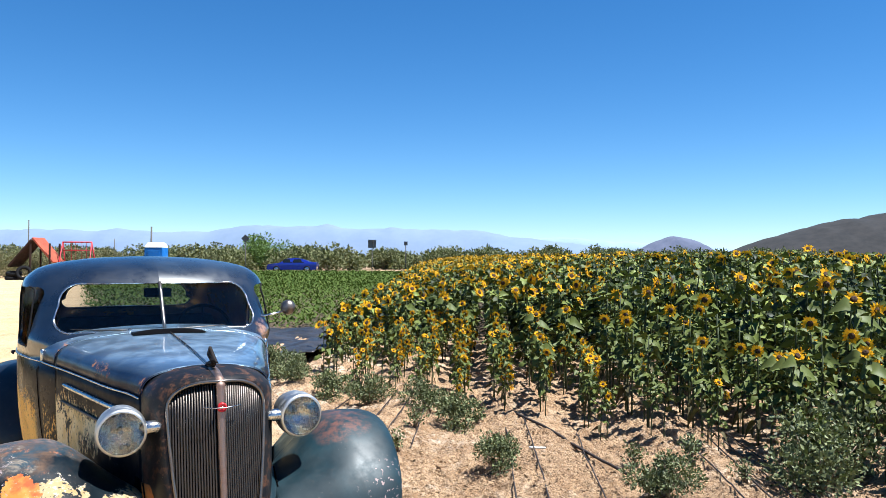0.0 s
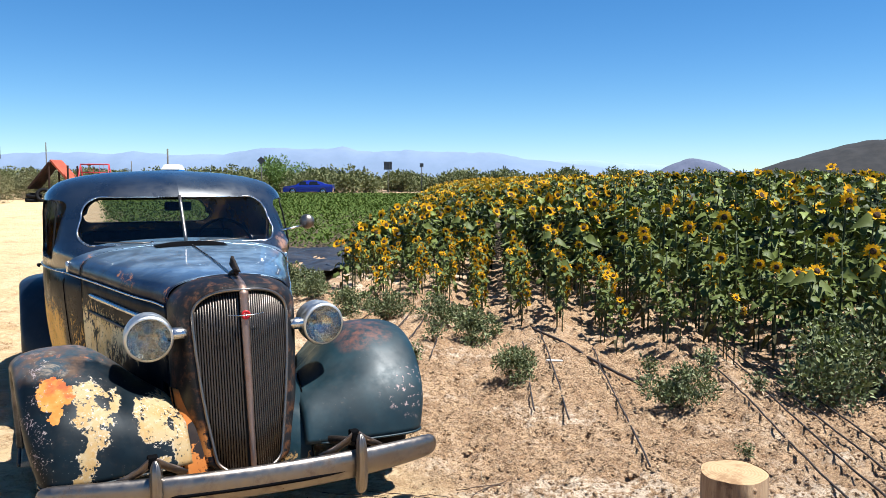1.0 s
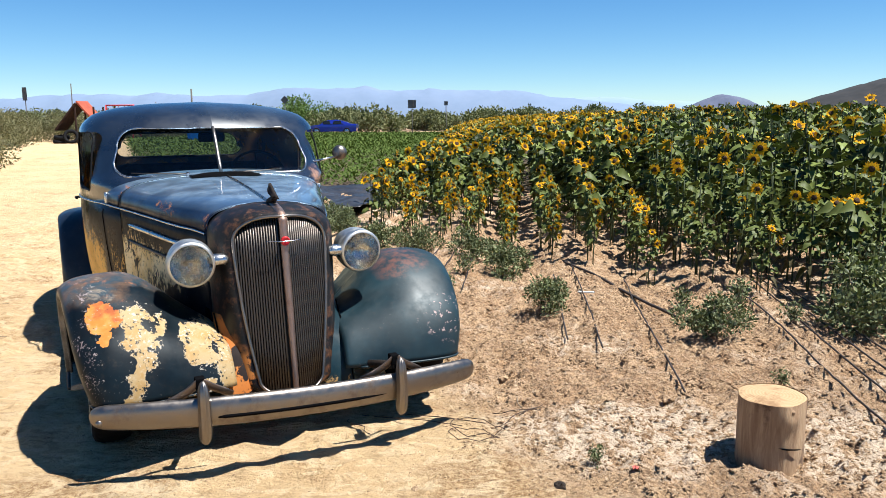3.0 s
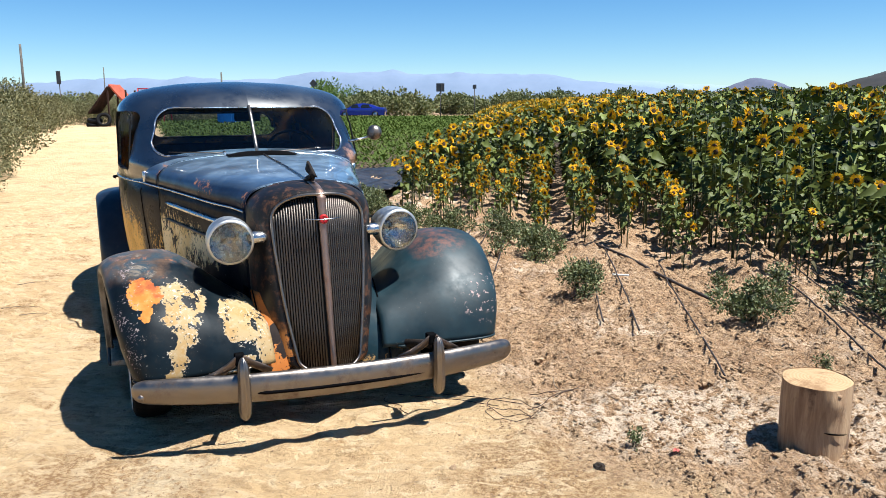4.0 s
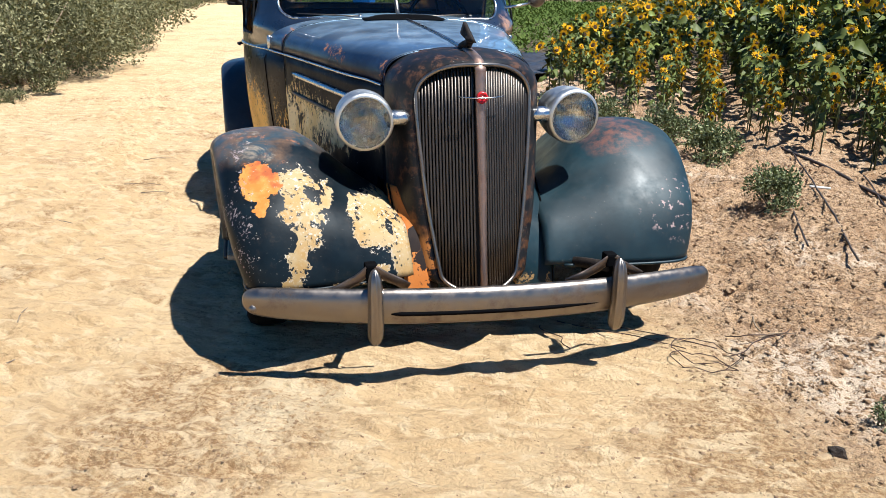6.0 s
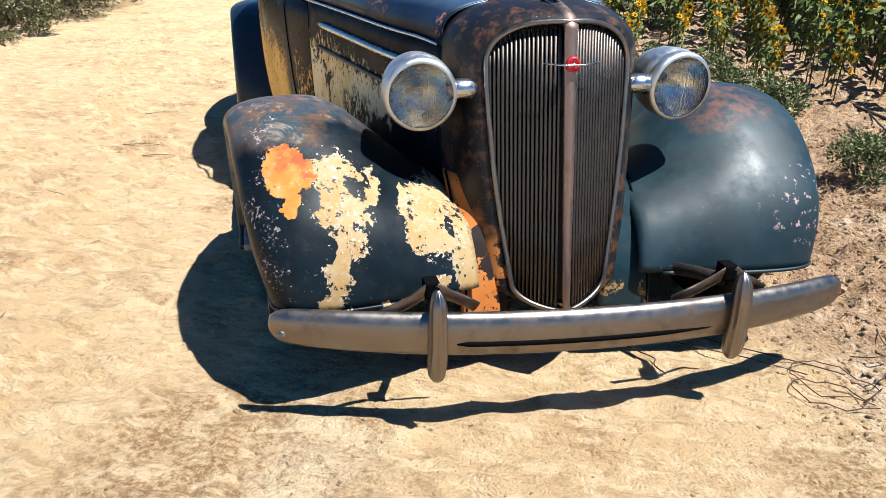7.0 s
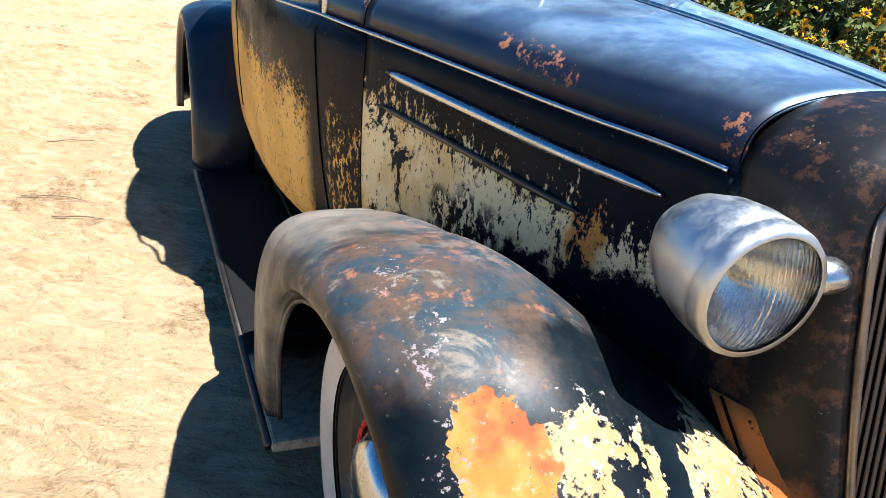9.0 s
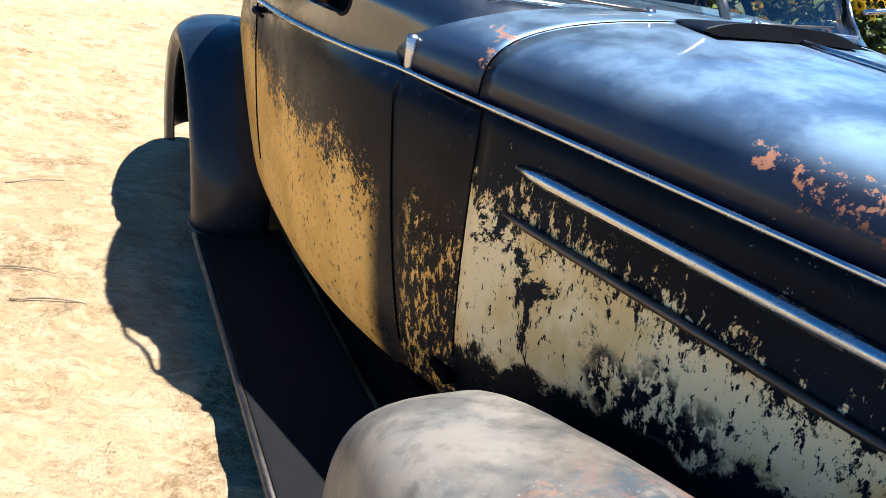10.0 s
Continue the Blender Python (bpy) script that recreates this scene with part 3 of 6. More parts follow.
def joined_sunflowers(name, plants, leaves, detail, label):
    """The field behind the front rows: stalks, leaves and heads of all plants in three meshes under one thing."""
    rng = np.random.default_rng(31)
    lv, lf, sv, sf, pv, pf, dv, df = [], [], [], [], [], [], [], []
    no, so, po, do = 0, 0, 0, 0
    hexa = np.array([(math.cos(a), math.sin(a)) for a in np.linspace(0, 2 * math.pi, 7)[:-1]])
    for x, y, h in plants:
        base = np.array([x, y, 0.0])
        lean, lvs = sunflower_plan(rng, h, leaves)
        for t, az, tilt, size in lvs:
            if detail == 0:
                size *= 1.45
                t = 0.45 + 0.5 * t
            p, f = leaf_shape(size * 1.1, size * 0.85, rng.uniform(0.15, 0.9), rng.uniform(-1.5, 1.5), rng.uniform(-0.25, 0.25)) if detail else simple_leaf(size * 1.1, size, rng.uniform(0.15, 0.6))
            d = turn(az, tilt * 0.5)
            lv.append(p @ turn(az, tilt, rng.normal(0, 0.55)).T + base + stalk_point(lean, h, t) + d @ (0.25 * size, 0, 0))
            lf.append(f + no)
            no += len(p)
        top = base + stalk_point(lean, h, 1.0)
        if detail:
            w = 0.009
            q = np.array([(w, 0, 0), (-w / 2, w, 0), (-w / 2, -w, 0)])
            sv.append(np.concatenate([q + base, q + top]))
            sf.append(np.array([(0, 1, 4), (0, 4, 3), (1, 2, 5), (1, 5, 4), (2, 0, 3), (2, 3, 5)]) + so)
            so += 6
        few = 0.30 if x > 2.6 and y < 20 else 0.9
        for k in range(int(rng.random() < 0.5 * few) + int(rng.random() < 0.3 * few) + int(rng.random() < 0.25 * few)):
            az, tilt = rng.normal(-1.0, 1.4), rng.uniform(-0.5, 0.75)
            m = turn(az, tilt)
            c = top + (rng.normal(0, 0.06 + 0.04 * k), rng.normal(0, 0.06 + 0.04 * k), -0.17 * k + rng.uniform(-0.12, 0.03))
            r1 = rng.uniform(0.072, 0.10)
            p, f = petal_ring(0.03, r1, 11 if detail else 6, rng, 0.15, 2 if detail else 1)
            pv.append(p @ m.T + c + m @ (0.03, 0, 0))
            pf.append(f + po)
            po += len(p)
            q = np.concatenate([[(0.045, 0, 0)], np.stack([0 * hexa[:, 0] + 0.034, hexa[:, 0] * 0.038, hexa[:, 1] * 0.038], 1)])
            dv.append(q @ m.T + c)
            df.append(np.array([(0, i + 1, (i + 1) % 6 + 1) for i in range(6)]) + do)
            do += 7
    root = thing(name, label, "sunflowers", kind="stuff")
    part("leaves", quick_mesh("leaves", np.concatenate(lv), np.concatenate(lf), M_LEAF, bool(detail)), None, root)
    if sv:
        part("stalks", quick_mesh("stalks", np.concatenate(sv), np.concatenate(sf), M_STEM), None, root)
    part("petals", quick_mesh("petals", np.concatenate(pv), np.concatenate(pf), M_PETAL), None, root, "yellow petals")
    part("discs", quick_mesh("discs", np.concatenate(dv), np.concatenate(df), M_DISC), None, root, "dark seed discs")


_mid, _far = place_sunflowers()
joined_sunflowers("sunflower_rows", _mid, 24, 1, "dense rows of blooming sunflowers behind the front plants")
joined_sunflowers("sunflower_field", _far, 8, 0, "far part of the blooming sunflower field")


# ---- shrubs, weeds, crop ----
def leaf_cloud(rng, n, shape, size, flat=0.5):
    """n folded leaves spread over lumps given as (centre, radius) pairs; more of them near the outside."""
    which = rng.choice(len(shape), n, p=np.array([r * r for _, r in shape]) / sum(r * r for _, r in shape))
    c = np.array([s[0] for s in shape])[which]
    r = np.array([s[1] for s in shape])[which]
    d = rng.normal(size=(n, 3))
    d /= np.linalg.norm(d, axis=1)[:, None]
    p = c + d * (r * rng.random(n) ** 0.35)[:, None] * (1, 1, 0.9)
    ax = d + rng.normal(0, 0.8, (n, 3))
    ax[:, 2] += 0.3
    ax /= np.linalg.norm(ax, axis=1)[:, None]
    sd = np.cross(ax, rng.normal(size=(n, 3)))
    sd /= np.linalg.norm(sd, axis=1)[:, None]
    nm = np.cross(ax, sd)
    ln = size * rng.uniform(0.6, 1.4, n)[:, None]
    w = ln * flat / 2
    v = np.stack([p, p + ax * ln * 0.5 + sd * w + nm * w * 0.4, p + ax * ln, p + ax * ln * 0.5 - sd * w + nm * w * 0.4], 1).reshape(-1, 3)
    b = np.arange(n)[:, None] * 4
    f = np.concatenate([b + (0, 1, 2), b + (0, 2, 3)], 1).reshape(-1, 3)
    ok = v.reshape(-1, 4, 3)[:, :, 2].min(1) > 0.0
    f = f.reshape(-1, 6)[ok].reshape(-1, 3)
    return v, f


def shrub_lumps(rng, w, h, n, fat=(0.12, 0.27)):
    out = []
    for _ in range(n):
        a, q = rng.random() * 6.28, rng.random() ** 0.6
        z = h * rng.uniform(0.15, 0.82) * (1 - 0.3 * q)
        out.append((np.array([math.cos(a) * q * w * 0.38, math.sin(a) * q * w * 0.38, z]), rng.uniform(*fat) * min(w, 1.3 * h)))
    return out


def shrub_kind(seed, w, h, leaves, size, mat, lumps=9, flat=0.4, spikes=0, split=False, fat=(0.12, 0.27)):
    rng = np.random.default_rng(seed)
    sh = shrub_lumps(rng, w, h, lumps, fat)
    for k in range(spikes):
        a, q = rng.random() * 6.28, rng.random() * 0.4 * w
        for t in np.linspace(0.5, 1.15, 5):
            sh.append((np.array([math.cos(a) * q * (0.6 + 0.6 * t), math.sin(a) * q * (0.6 + 0.6 * t), h * t]), 0.055 * w * (1.4 - t)))
    v, f = leaf_cloud(rng, leaves, sh, size, flat)
    fol = quick_mesh("foliage", v, f, mat)
    stems = [[(rng.normal(0, 0.03), rng.normal(0, 0.03), -0.05), tuple(c * 0.55), tuple(c)] for c, r in sh[: min(9, len(sh))]]
    if split:
        return fol, [tube(s, [0.012 * h + 0.004, 0.009 * h + 0.003, 0.003], M_TWIG, 5, "stem") for s in stems]
    bm = bmesh.new()
    for s in stems:
        me = tube(s, [0.012 * h + 0.004, 0.009 * h + 0.003, 0.003], M_TWIG, 5)
        bm.from_mesh(me)
        bpy.data.meshes.remove(me)
    tw = bpy.data.meshes.new("stems")
    bm.to_mesh(tw)
    bm.free()
    tw.materials.append(M_TWIG)
    return fol, tw


def place_shrub(name, kind, label, category, x, y, scale, group="", turn_z=0.0, squash=1.0):
    root = thing(name, label, category, pose(x, y, float(ground_height(x, y)), 0, 0, turn_z) @ Matrix.Diagonal((scale, scale, scale * squash, 1)), group)
    for stem in (kind[1] if isinstance(kind[1], list) else [kind[1]]):
        part("stem" if isinstance(kind[1], list) else "trunk", stem, None, root)
    part("foliage", kind[0], None, root)
    return root


def plant_shrubs():
    rng = np.random.default_rng(51)
    sage = [shrub_kind(60 + k, 3.0, 1.8, 17000, 0.052, M_SAGE, 13, 0.48, 0, False, (0.14, 0.32)) for k in range(3)]
    thin = [shrub_kind(64 + k, 3.0, 1.8, 6000, 0.082, M_SAGE, 13, 0.5, 0, False, (0.14, 0.32)) for k in range(3)]
    low = [shrub_kind(70 + k, 1.5, 0.6, 3500, 0.045, M_SAGE, 10, 0.5, 2) for k in range(2)]
    edge = [(-8.1, 9.8, 0.85), (-8.8, 10.9, 1.0), (-9.4, 12.3, 1.0), (-10.6, 13.7, 1.05), (-11.0, 15.4, 1.05), (-9.9, 10.6, 1.05), (-11.6, 13.0, 1.15), (-13.0, 15.6, 1.15),
            (-12.6, 17.6, 1.0), (-14.4, 20.0, 1.05), (-15.6, 23.0, 1.05), (-17.6, 26.0, 1.1), (-19.4, 29.5, 1.1), (-21.8, 33.0, 1.1), (-24.0, 37.0, 1.1), (-25.6, 41.0, 1.1), (-28.0, 45.0, 1.15), (-30.0, 50.0, 1.2),
            (-20.5, 36.0, 1.2), (-22.5, 40.5, 1.2), (-24.6, 46.5, 1.3), (-18.2, 30.5, 1.2), (-16.0, 25.5, 1.15), (-13.6, 21.5, 1.1), (-12.0, 19.0, 1.05), (-16.5, 19.0, 1.2), (-19.0, 24.0, 1.2), (-22.5, 29.0, 1.25), (-27.5, 37.0, 1.25), (-32.0, 44.0, 1.3), (-10.4, 9.3, 1.0)]
    for i, (x, y, s) in enumerate(edge):
        x -= 0.0 if y < 17 else (1.0 if y < 34 else (1.5 if y < 45 else 2.3))
        place_shrub("shrub", (sage if y < 17 else thin)[i % 3], "grey-green dusty shrub beside the sandy track", "shrub", x, y, s * rng.uniform(0.70, 1.12), "shrubs along the track", rng.random() * 360)
    for i, (x, y, s) in enumerate([(-7.3, 8.5, 0.6), (-7.5, 9.4, 0.75), (-6.9, 7.6, 0.45), (-11.4, 17.3, 0.7), (-10.2, 15.0, 0.7)]):
        place_shrub("low_shrub", low[i % 2], "low dusty grey-green weeds at the edge of the track", "shrub", x, y, s, "shrubs along the track", rng.random() * 360)
    scrub = [shrub_kind(80 + k, 7.0, 2.7, 2600, 0.29, M_SCRUB, 26, 0.55) for k in range(4)]
    pale = [shrub_kind(90 + k, 7.0, 2.6, 2600, 0.29, M_SCRUB, 26, 0.5) for k in range(2)]
    for i in range(66):
        x = -62 + 1.75 * i + rng.normal(0, 0.8)
        y = 93 + 5 * (i % 3) + rng.normal(0, 1.5) - (8 if -22 < x < -6 else 0)
        kind = pale[i % 2] if rng.random() < 0.3 else scrub[i % 4]
        place_shrub("scrub_bush", kind, "dull olive scrub bush in the hedge beyond the fields", "bush", x, y, rng.uniform(0.95, 1.2), "hedge of scrub beyond the fields", rng.random() * 360)
    for i in range(26):
        x = 20 + 4.2 * i
        place_shrub("scrub_bush", scrub[i % 4], "dull olive scrub bush in the hedge beyond the fields", "bush", x, 128 + rng.normal(0, 3), rng.uniform(0.8, 1.0), "hedge of scrub beyond the fields", rng.random() * 360)
    for i in range(12):
        place_shrub("scrub_bush", scrub[i % 4], "dull olive scrub bush in the hedge beyond the fields", "bush", -36 - 3.4 * i, 58 + 2.6 * i + rng.normal(0, 2), rng.uniform(0.8, 1.0), "hedge of scrub beyond the fields", rng.random() * 360)
    for x, y in ((-26.4, 54.2), (-24.0, 54.6), (-21.8, 55.4), (-20.4, 58.5), (-22.5, 58), (-24.2, 57), (-25.9, 57), (-27.6, 56.4), (-29.3, 56.5), (-31.2, 56.5), (-33.0, 57), (-34.6, 58.5), (-37, 60), (-40, 62)):
        place_shrub("scrub_bush", thin[int(-x) % 3], "dull olive scrub bush in the hedge beyond the fields", "bush", x, y, 1.2, "hedge of scrub beyond the fields", 40 * x)
    green = shrub_kind(95, 5.0, 4.3, 7000, 0.2, M_GREENTREE, 26, 0.5, 0)
    place_shrub("green_bush", green, "taller fresh green bush rising above the scrub hedge", "bush", -17.6, 90, 1.25)
    place_shrub("green_bush", green, "taller fresh green bush rising above the scrub hedge", "bush", 33.5, 126, 0.95, "", 120)


plant_shrubs()


def plant_weeds():
    rng = np.random.default_rng(71)
    bushy = [shrub_kind(200 + k, 0.55, 0.34, 2600, 0.028, M_WEED, 15, 0.5, 1, True) for k in range(2)]
    tall = shrub_kind(210, 0.75, 0.62, 1900, 0.045, M_WEED, 14, 0.5, 6, True)
    small = shrub_kind(215, 0.3, 0.2, 260, 0.03, M_WEED, 7, 0.5, 3, True)
    for name, kind, x, y, s in (("weed", bushy[0], 0.62, 6.02, 0.85), ("weed", bushy[1], 1.68, 5.32, 1.0), ("weed", tall, 2.85, 5.55, 1.0), ("weed", tall, 3.25, 5.9, 1.0),
                                ("weed", bushy[0], 0.40, 7.75, 1.15), ("weed", bushy[1], 0.1, 8.3, 1.0), ("weed", bushy[1], -0.5, 8.75, 1.1), ("weed", bushy[0], -1.0, 9.2, 1.1), ("weed", small, 1.75, 6.3, 0.9),
                                ("weed", small, 2.15, 6.1, 1.0), ("weed", bushy[1], -1.75, 10.6, 1.2), ("weed", bushy[0], -2.1, 11.2, 1.3), ("weed", small, -0.15, 6.6, 0.9), ("weed", small, 0.0, 7.4, 1.0),
                                ("weed", small, 0.53, 3.40, 0.45), ("weed", small, 2.35, 5.6, 0.8), ("weed", bushy[0], -2.6, 12.2, 1.3), ("weed", bushy[1], -1.5, 9.9, 1.0), ("weed", small, 1.75, 4.35, 0.5)):
        place_shrub(name, kind, "low bushy grey-green weed growing on the bare soil", "weed", x, y, s, "weeds before the sunflowers", rng.random() * 360)


plant_weeds()


def plant_crop():
    """The low green crop left of the sunflowers, in rows."""
    rng = np.random.default_rng(81)
    pts = []
    for row in np.arange(-32, 3.5, 0.42):
        for y in np.arange(17.0, 69, 0.36):
            x = row + 0.05 * (y - 17) + rng.normal(0, 0.1)
            if float(field_depth(np.array(x), np.array(y))) < -0.3 and -0.42 * y < x < 0:
                pts.append((x, y + rng.normal(0, 0.1)))
    pts = np.array(pts)
    n, k = len(pts), 16
    c = np.repeat(pts, k, 0)
    far = np.clip(c[:, 1] / 30, 1, 2)
    p = np.stack([c[:, 0] + rng.normal(0, 0.11, n * k) * far, c[:, 1] + rng.normal(0, 0.11, n * k) * far, rng.uniform(0.05, 0.24, n * k)], 1)
    az, el = rng.random(n * k) * 6.28, rng.uniform(0.0, 0.9, n * k)
    ax = np.stack([np.cos(az) * np.cos(el), np.sin(az) * np.cos(el), np.sin(el)], 1)
    sd = np.stack([-np.sin(az), np.cos(az), 0 * az], 1)
    ln = (0.13 * far * rng.uniform(0.7, 1.3, n * k))[:, None]
    v = np.stack([p, p + ax * ln * 0.5 + sd * ln * 0.24, p + ax * ln, p + ax * ln * 0.5 - sd * ln * 0.24], 1).reshape(-1, 3)
    b = np.arange(n * k)[:, None] * 4
    f = np.concatenate([b + (0, 1, 2), b + (0, 2, 3)], 1).reshape(-1, 3)
    ob = new("crop_rows", quick_mesh("crop_rows", v, f, M_CROP))
    tagged(ob, "low dark green leafy crop in rows", "crop", kind="stuff")


plant_crop()


# ---- the old car: materials (in the car's own metres: x to its left, y to its rear, z up) ----
def patina(name, base_a, base_b, rough=0.36, masks=(), flecks=0.0, grime=0.35, coat=0.35, spec=0.5, clear=1.5, veil=0.08, worn=None, mirror=0.0):
    """Dark worn paint with bare, primed and rusted patches; masks: function(s) -> (mask, colour, how bare)."""
    s = Shade(name, rough)
    n = s.noise(3.2, 7, 0.62)
    fine = s.noise(26, 6, 0.7)
    col = s.mix(s.ramp(n, 0.35, 0.68), base_a, base_b)
    col = s.mix(s.math("MULTIPLY", s.ramp(fine, 0.55, 0.75), grime), col, (0.07, 0.05, 0.036))
    bare = None
    for fn in masks:
        m, c, dull = fn(s)
        col = s.mix(m, col, c)
        if dull:
            m = s.math("MULTIPLY", m, dull)
            bare = m if bare is None else s.math("MAXIMUM", bare, m)
    if flecks:
        fl = s.math("MULTIPLY", s.ramp(s.noise(85, 4, 0.6), 0.66, 0.70), s.ramp(s.noise(5.5, 4, 0.6), 0.50, 0.62))
        col = s.mix(s.math("MULTIPLY", fl, flecks), col, (0.55, 0.50, 0.42))
    s.colour(col)
    rg = s.ramp(s.noise(7, 6, 0.65), 0.3, 0.75, rough - 0.1, rough + 0.16)
    if bare is not None:
        rg = s.math("MAXIMUM", rg, s.math("MULTIPLY", bare, 0.72))
        s.set("Coat Weight", s.math("MULTIPLY", s.math("SUBTRACT", 1.0, bare), coat))
        s.bump(s.math("ADD", s.math("MULTIPLY", bare, -0.6), s.math("MULTIPLY", fine, 0.25)), 0.35, 0.002)
    else:
        s.set("Coat Weight", coat)
        s.bump(fine, 0.12, 0.002)
    # imitates dark lower sides: coat and specular fade out below this height
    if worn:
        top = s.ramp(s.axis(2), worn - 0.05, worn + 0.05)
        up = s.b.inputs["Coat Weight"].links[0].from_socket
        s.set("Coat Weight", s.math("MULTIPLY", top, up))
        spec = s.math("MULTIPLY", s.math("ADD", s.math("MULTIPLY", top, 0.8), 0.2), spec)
    # metallic faded in with height, to carry the painted sky sheen
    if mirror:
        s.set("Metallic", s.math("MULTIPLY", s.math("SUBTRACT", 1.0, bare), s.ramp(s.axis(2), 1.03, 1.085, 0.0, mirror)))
    s.set("Coat Roughness", veil)
    s.set("Coat IOR", clear)
    s.set("Specular IOR Level", spec)
    s.set("Roughness", rg)
    return s.m


NAVY_A, NAVY_B = (0.004, 0.007, 0.013), (0.012, 0.018, 0.028)
OCHRE = (0.70, 0.40, 0.10)


def patches(s, ellipses, wobble=0.035, best=None):
    """Distance to a group of ragged ovals seen from the front, each x, z, half width, half height, tilt; below 1 inside."""
    co = s.co
    for scale, amp in ((7.0, wobble), (24.0, wobble * 0.75), (70.0, wobble * 0.42)):
        n = s.t.nodes.new("ShaderNodeTexNoise")
        n.inputs["Scale"].default_value = scale
        n.inputs["Detail"].default_value = 2.0
        s.t.links.new(s.co, n.inputs["Vector"])
        k = s.t.nodes.new("ShaderNodeVectorMath")
        k.operation = "MULTIPLY_ADD"
        s.t.links.new(n.outputs["Color"], k.inputs[0])
        k.inputs[1].default_value = (2 * amp, 2 * amp, 2 * amp)
        k.inputs[2].default_value = (-amp, -amp, -amp)
        add = s.t.nodes.new("ShaderNodeVectorMath")
        s.t.links.new(co, add.inputs[0])
        s.t.links.new(k.outputs[0], add.inputs[1])
        co = add.outputs[0]
    for x, z, rx, rz, tilt in ellipses:
        mp = s.t.nodes.new("ShaderNodeMapping")
        mp.vector_type = "TEXTURE"
        mp.inputs["Location"].default_value = (x, 0, z)
        mp.inputs["Rotation"].default_value = (0, radians(tilt), 0)
        mp.inputs["Scale"].default_value = (rx, 1000, rz)
        if best is None:
            s.t.links.new(co, mp.inputs[0])
        else:
            # each oval waits for the one before it, which keeps the shader's stack small
            step = s.t.nodes.new("ShaderNodeVectorMath")
            step.operation = "MULTIPLY_ADD"
            s.t.links.new(best, step.inputs[0])
            step.inputs[1].default_value = (1e-7, 1e-7, 1e-7)
            s.t.links.new(co, step.inputs[2])
            s.t.links.new(step.outputs[0], mp.inputs[0])
        ln = s.t.nodes.new("ShaderNodeVectorMath")
        ln.operation = "LENGTH"
        s.t.links.new(mp.outputs[0], ln.inputs[0])
        best = ln.outputs["Value"] if best is None else s.math("MINIMUM", best, ln.outputs["Value"])
    return best


CREAM_OVALS = ((-0.665, 0.665, 0.072, 0.036, 0), (-0.672, 0.60, 0.058, 0.055, 0), (-0.605, 0.578, 0.045, 0.046, 0), (-0.565, 0.60, 0.014, 0.05, 20), (-0.632, 0.505, 0.052, 0.055, 10), (-0.665, 0.42, 0.038, 0.065, 0),
               (-0.690, 0.355, 0.052, 0.03, 0), (-0.375, 0.548, 0.10, 0.048, 0), (-0.355, 0.47, 0.08, 0.055, 0), (-0.435, 0.495, 0.045, 0.045, 0), (-0.272, 0.43, 0.062, 0.10, 0), (-0.265, 0.33, 0.052, 0.09, 0),
               (-0.375, 0.36, 0.035, 0.02, 0), (-0.48, 0.315, 0.12, 0.012, 0), (-0.60, 0.655, 0.038, 0.009, 25), (-0.46, 0.56, 0.03, 0.03, 0))
DARK_OVALS = ((-0.606, 0.618, 0.032, 0.013, 35), (-0.592, 0.535, 0.022, 0.011, 20), (-0.733, 0.60, 0.030, 0.030, 0), (-0.692, 0.492, 0.026, 0.034, 0), (-0.335, 0.485, 0.014, 0.022, 0), (-0.375, 0.405, 0.034, 0.021, 20),
              (-0.405, 0.43, 0.02, 0.012, 0))


def cream_fender(s):
    d = s.cream = patches(s, CREAM_OVALS)
    hole = patches(s, DARK_OVALS, 0.02)
    tan = s.mix(s.ramp(s.noise(9, 5), 0.4, 0.62), (0.325, 0.238, 0.123), (0.31, 0.192, 0.072))
    tan = s.mix(s.math("MULTIPLY", s.ramp(s.noise(60, 5, 0.7), 0.52, 0.66), 0.5), tan, (0.38, 0.32, 0.23))
    tan = s.mix(s.math("MULTIPLY", s.ramp(d, 0.85, 0.98), 0.5), tan, (0.38, 0.33, 0.265))
    chips = s.ramp(s.math("ADD", s.noise(48, 5, 0.65), s.math("MULTIPLY", s.ramp(d, 0.3, 1.0), 0.10)), 0.655, 0.615)
    m = s.math("MULTIPLY", s.math("MULTIPLY", s.ramp(d, 1.03, 0.98), s.ramp(hole, 0.97, 1.03)), chips)
    return s.math("MULTIPLY", m, s.ramp(s.axis(1), 0.34, 0.22)), tan, 1.0


def orange_fender(s):
    d = patches(s, ((-0.775, 0.668, 0.070, 0.044, 0), (-0.815, 0.655, 0.035, 0.04, 0), (-0.785, 0.605, 0.022, 0.034, -15), (-0.80, 0.575, 0.03, 0.012, 0)), 0.03)
    c = s.mix(s.ramp(s.noise(22, 5), 0.35, 0.65), (0.40, 0.135, 0.022), (0.42, 0.20, 0.05))
    c = s.mix(s.ramp(s.noise(7, 4), 0.50, 0.66), c, (0.27, 0.065, 0.02))
    return s.math("MULTIPLY", s.math("MULTIPLY", s.ramp(d, 1.03, 0.96), s.ramp(s.axis(1), 0.34, 0.22)), s.ramp(s.noise(50, 5, 0.65), 0.70, 0.64)), c, 1.0


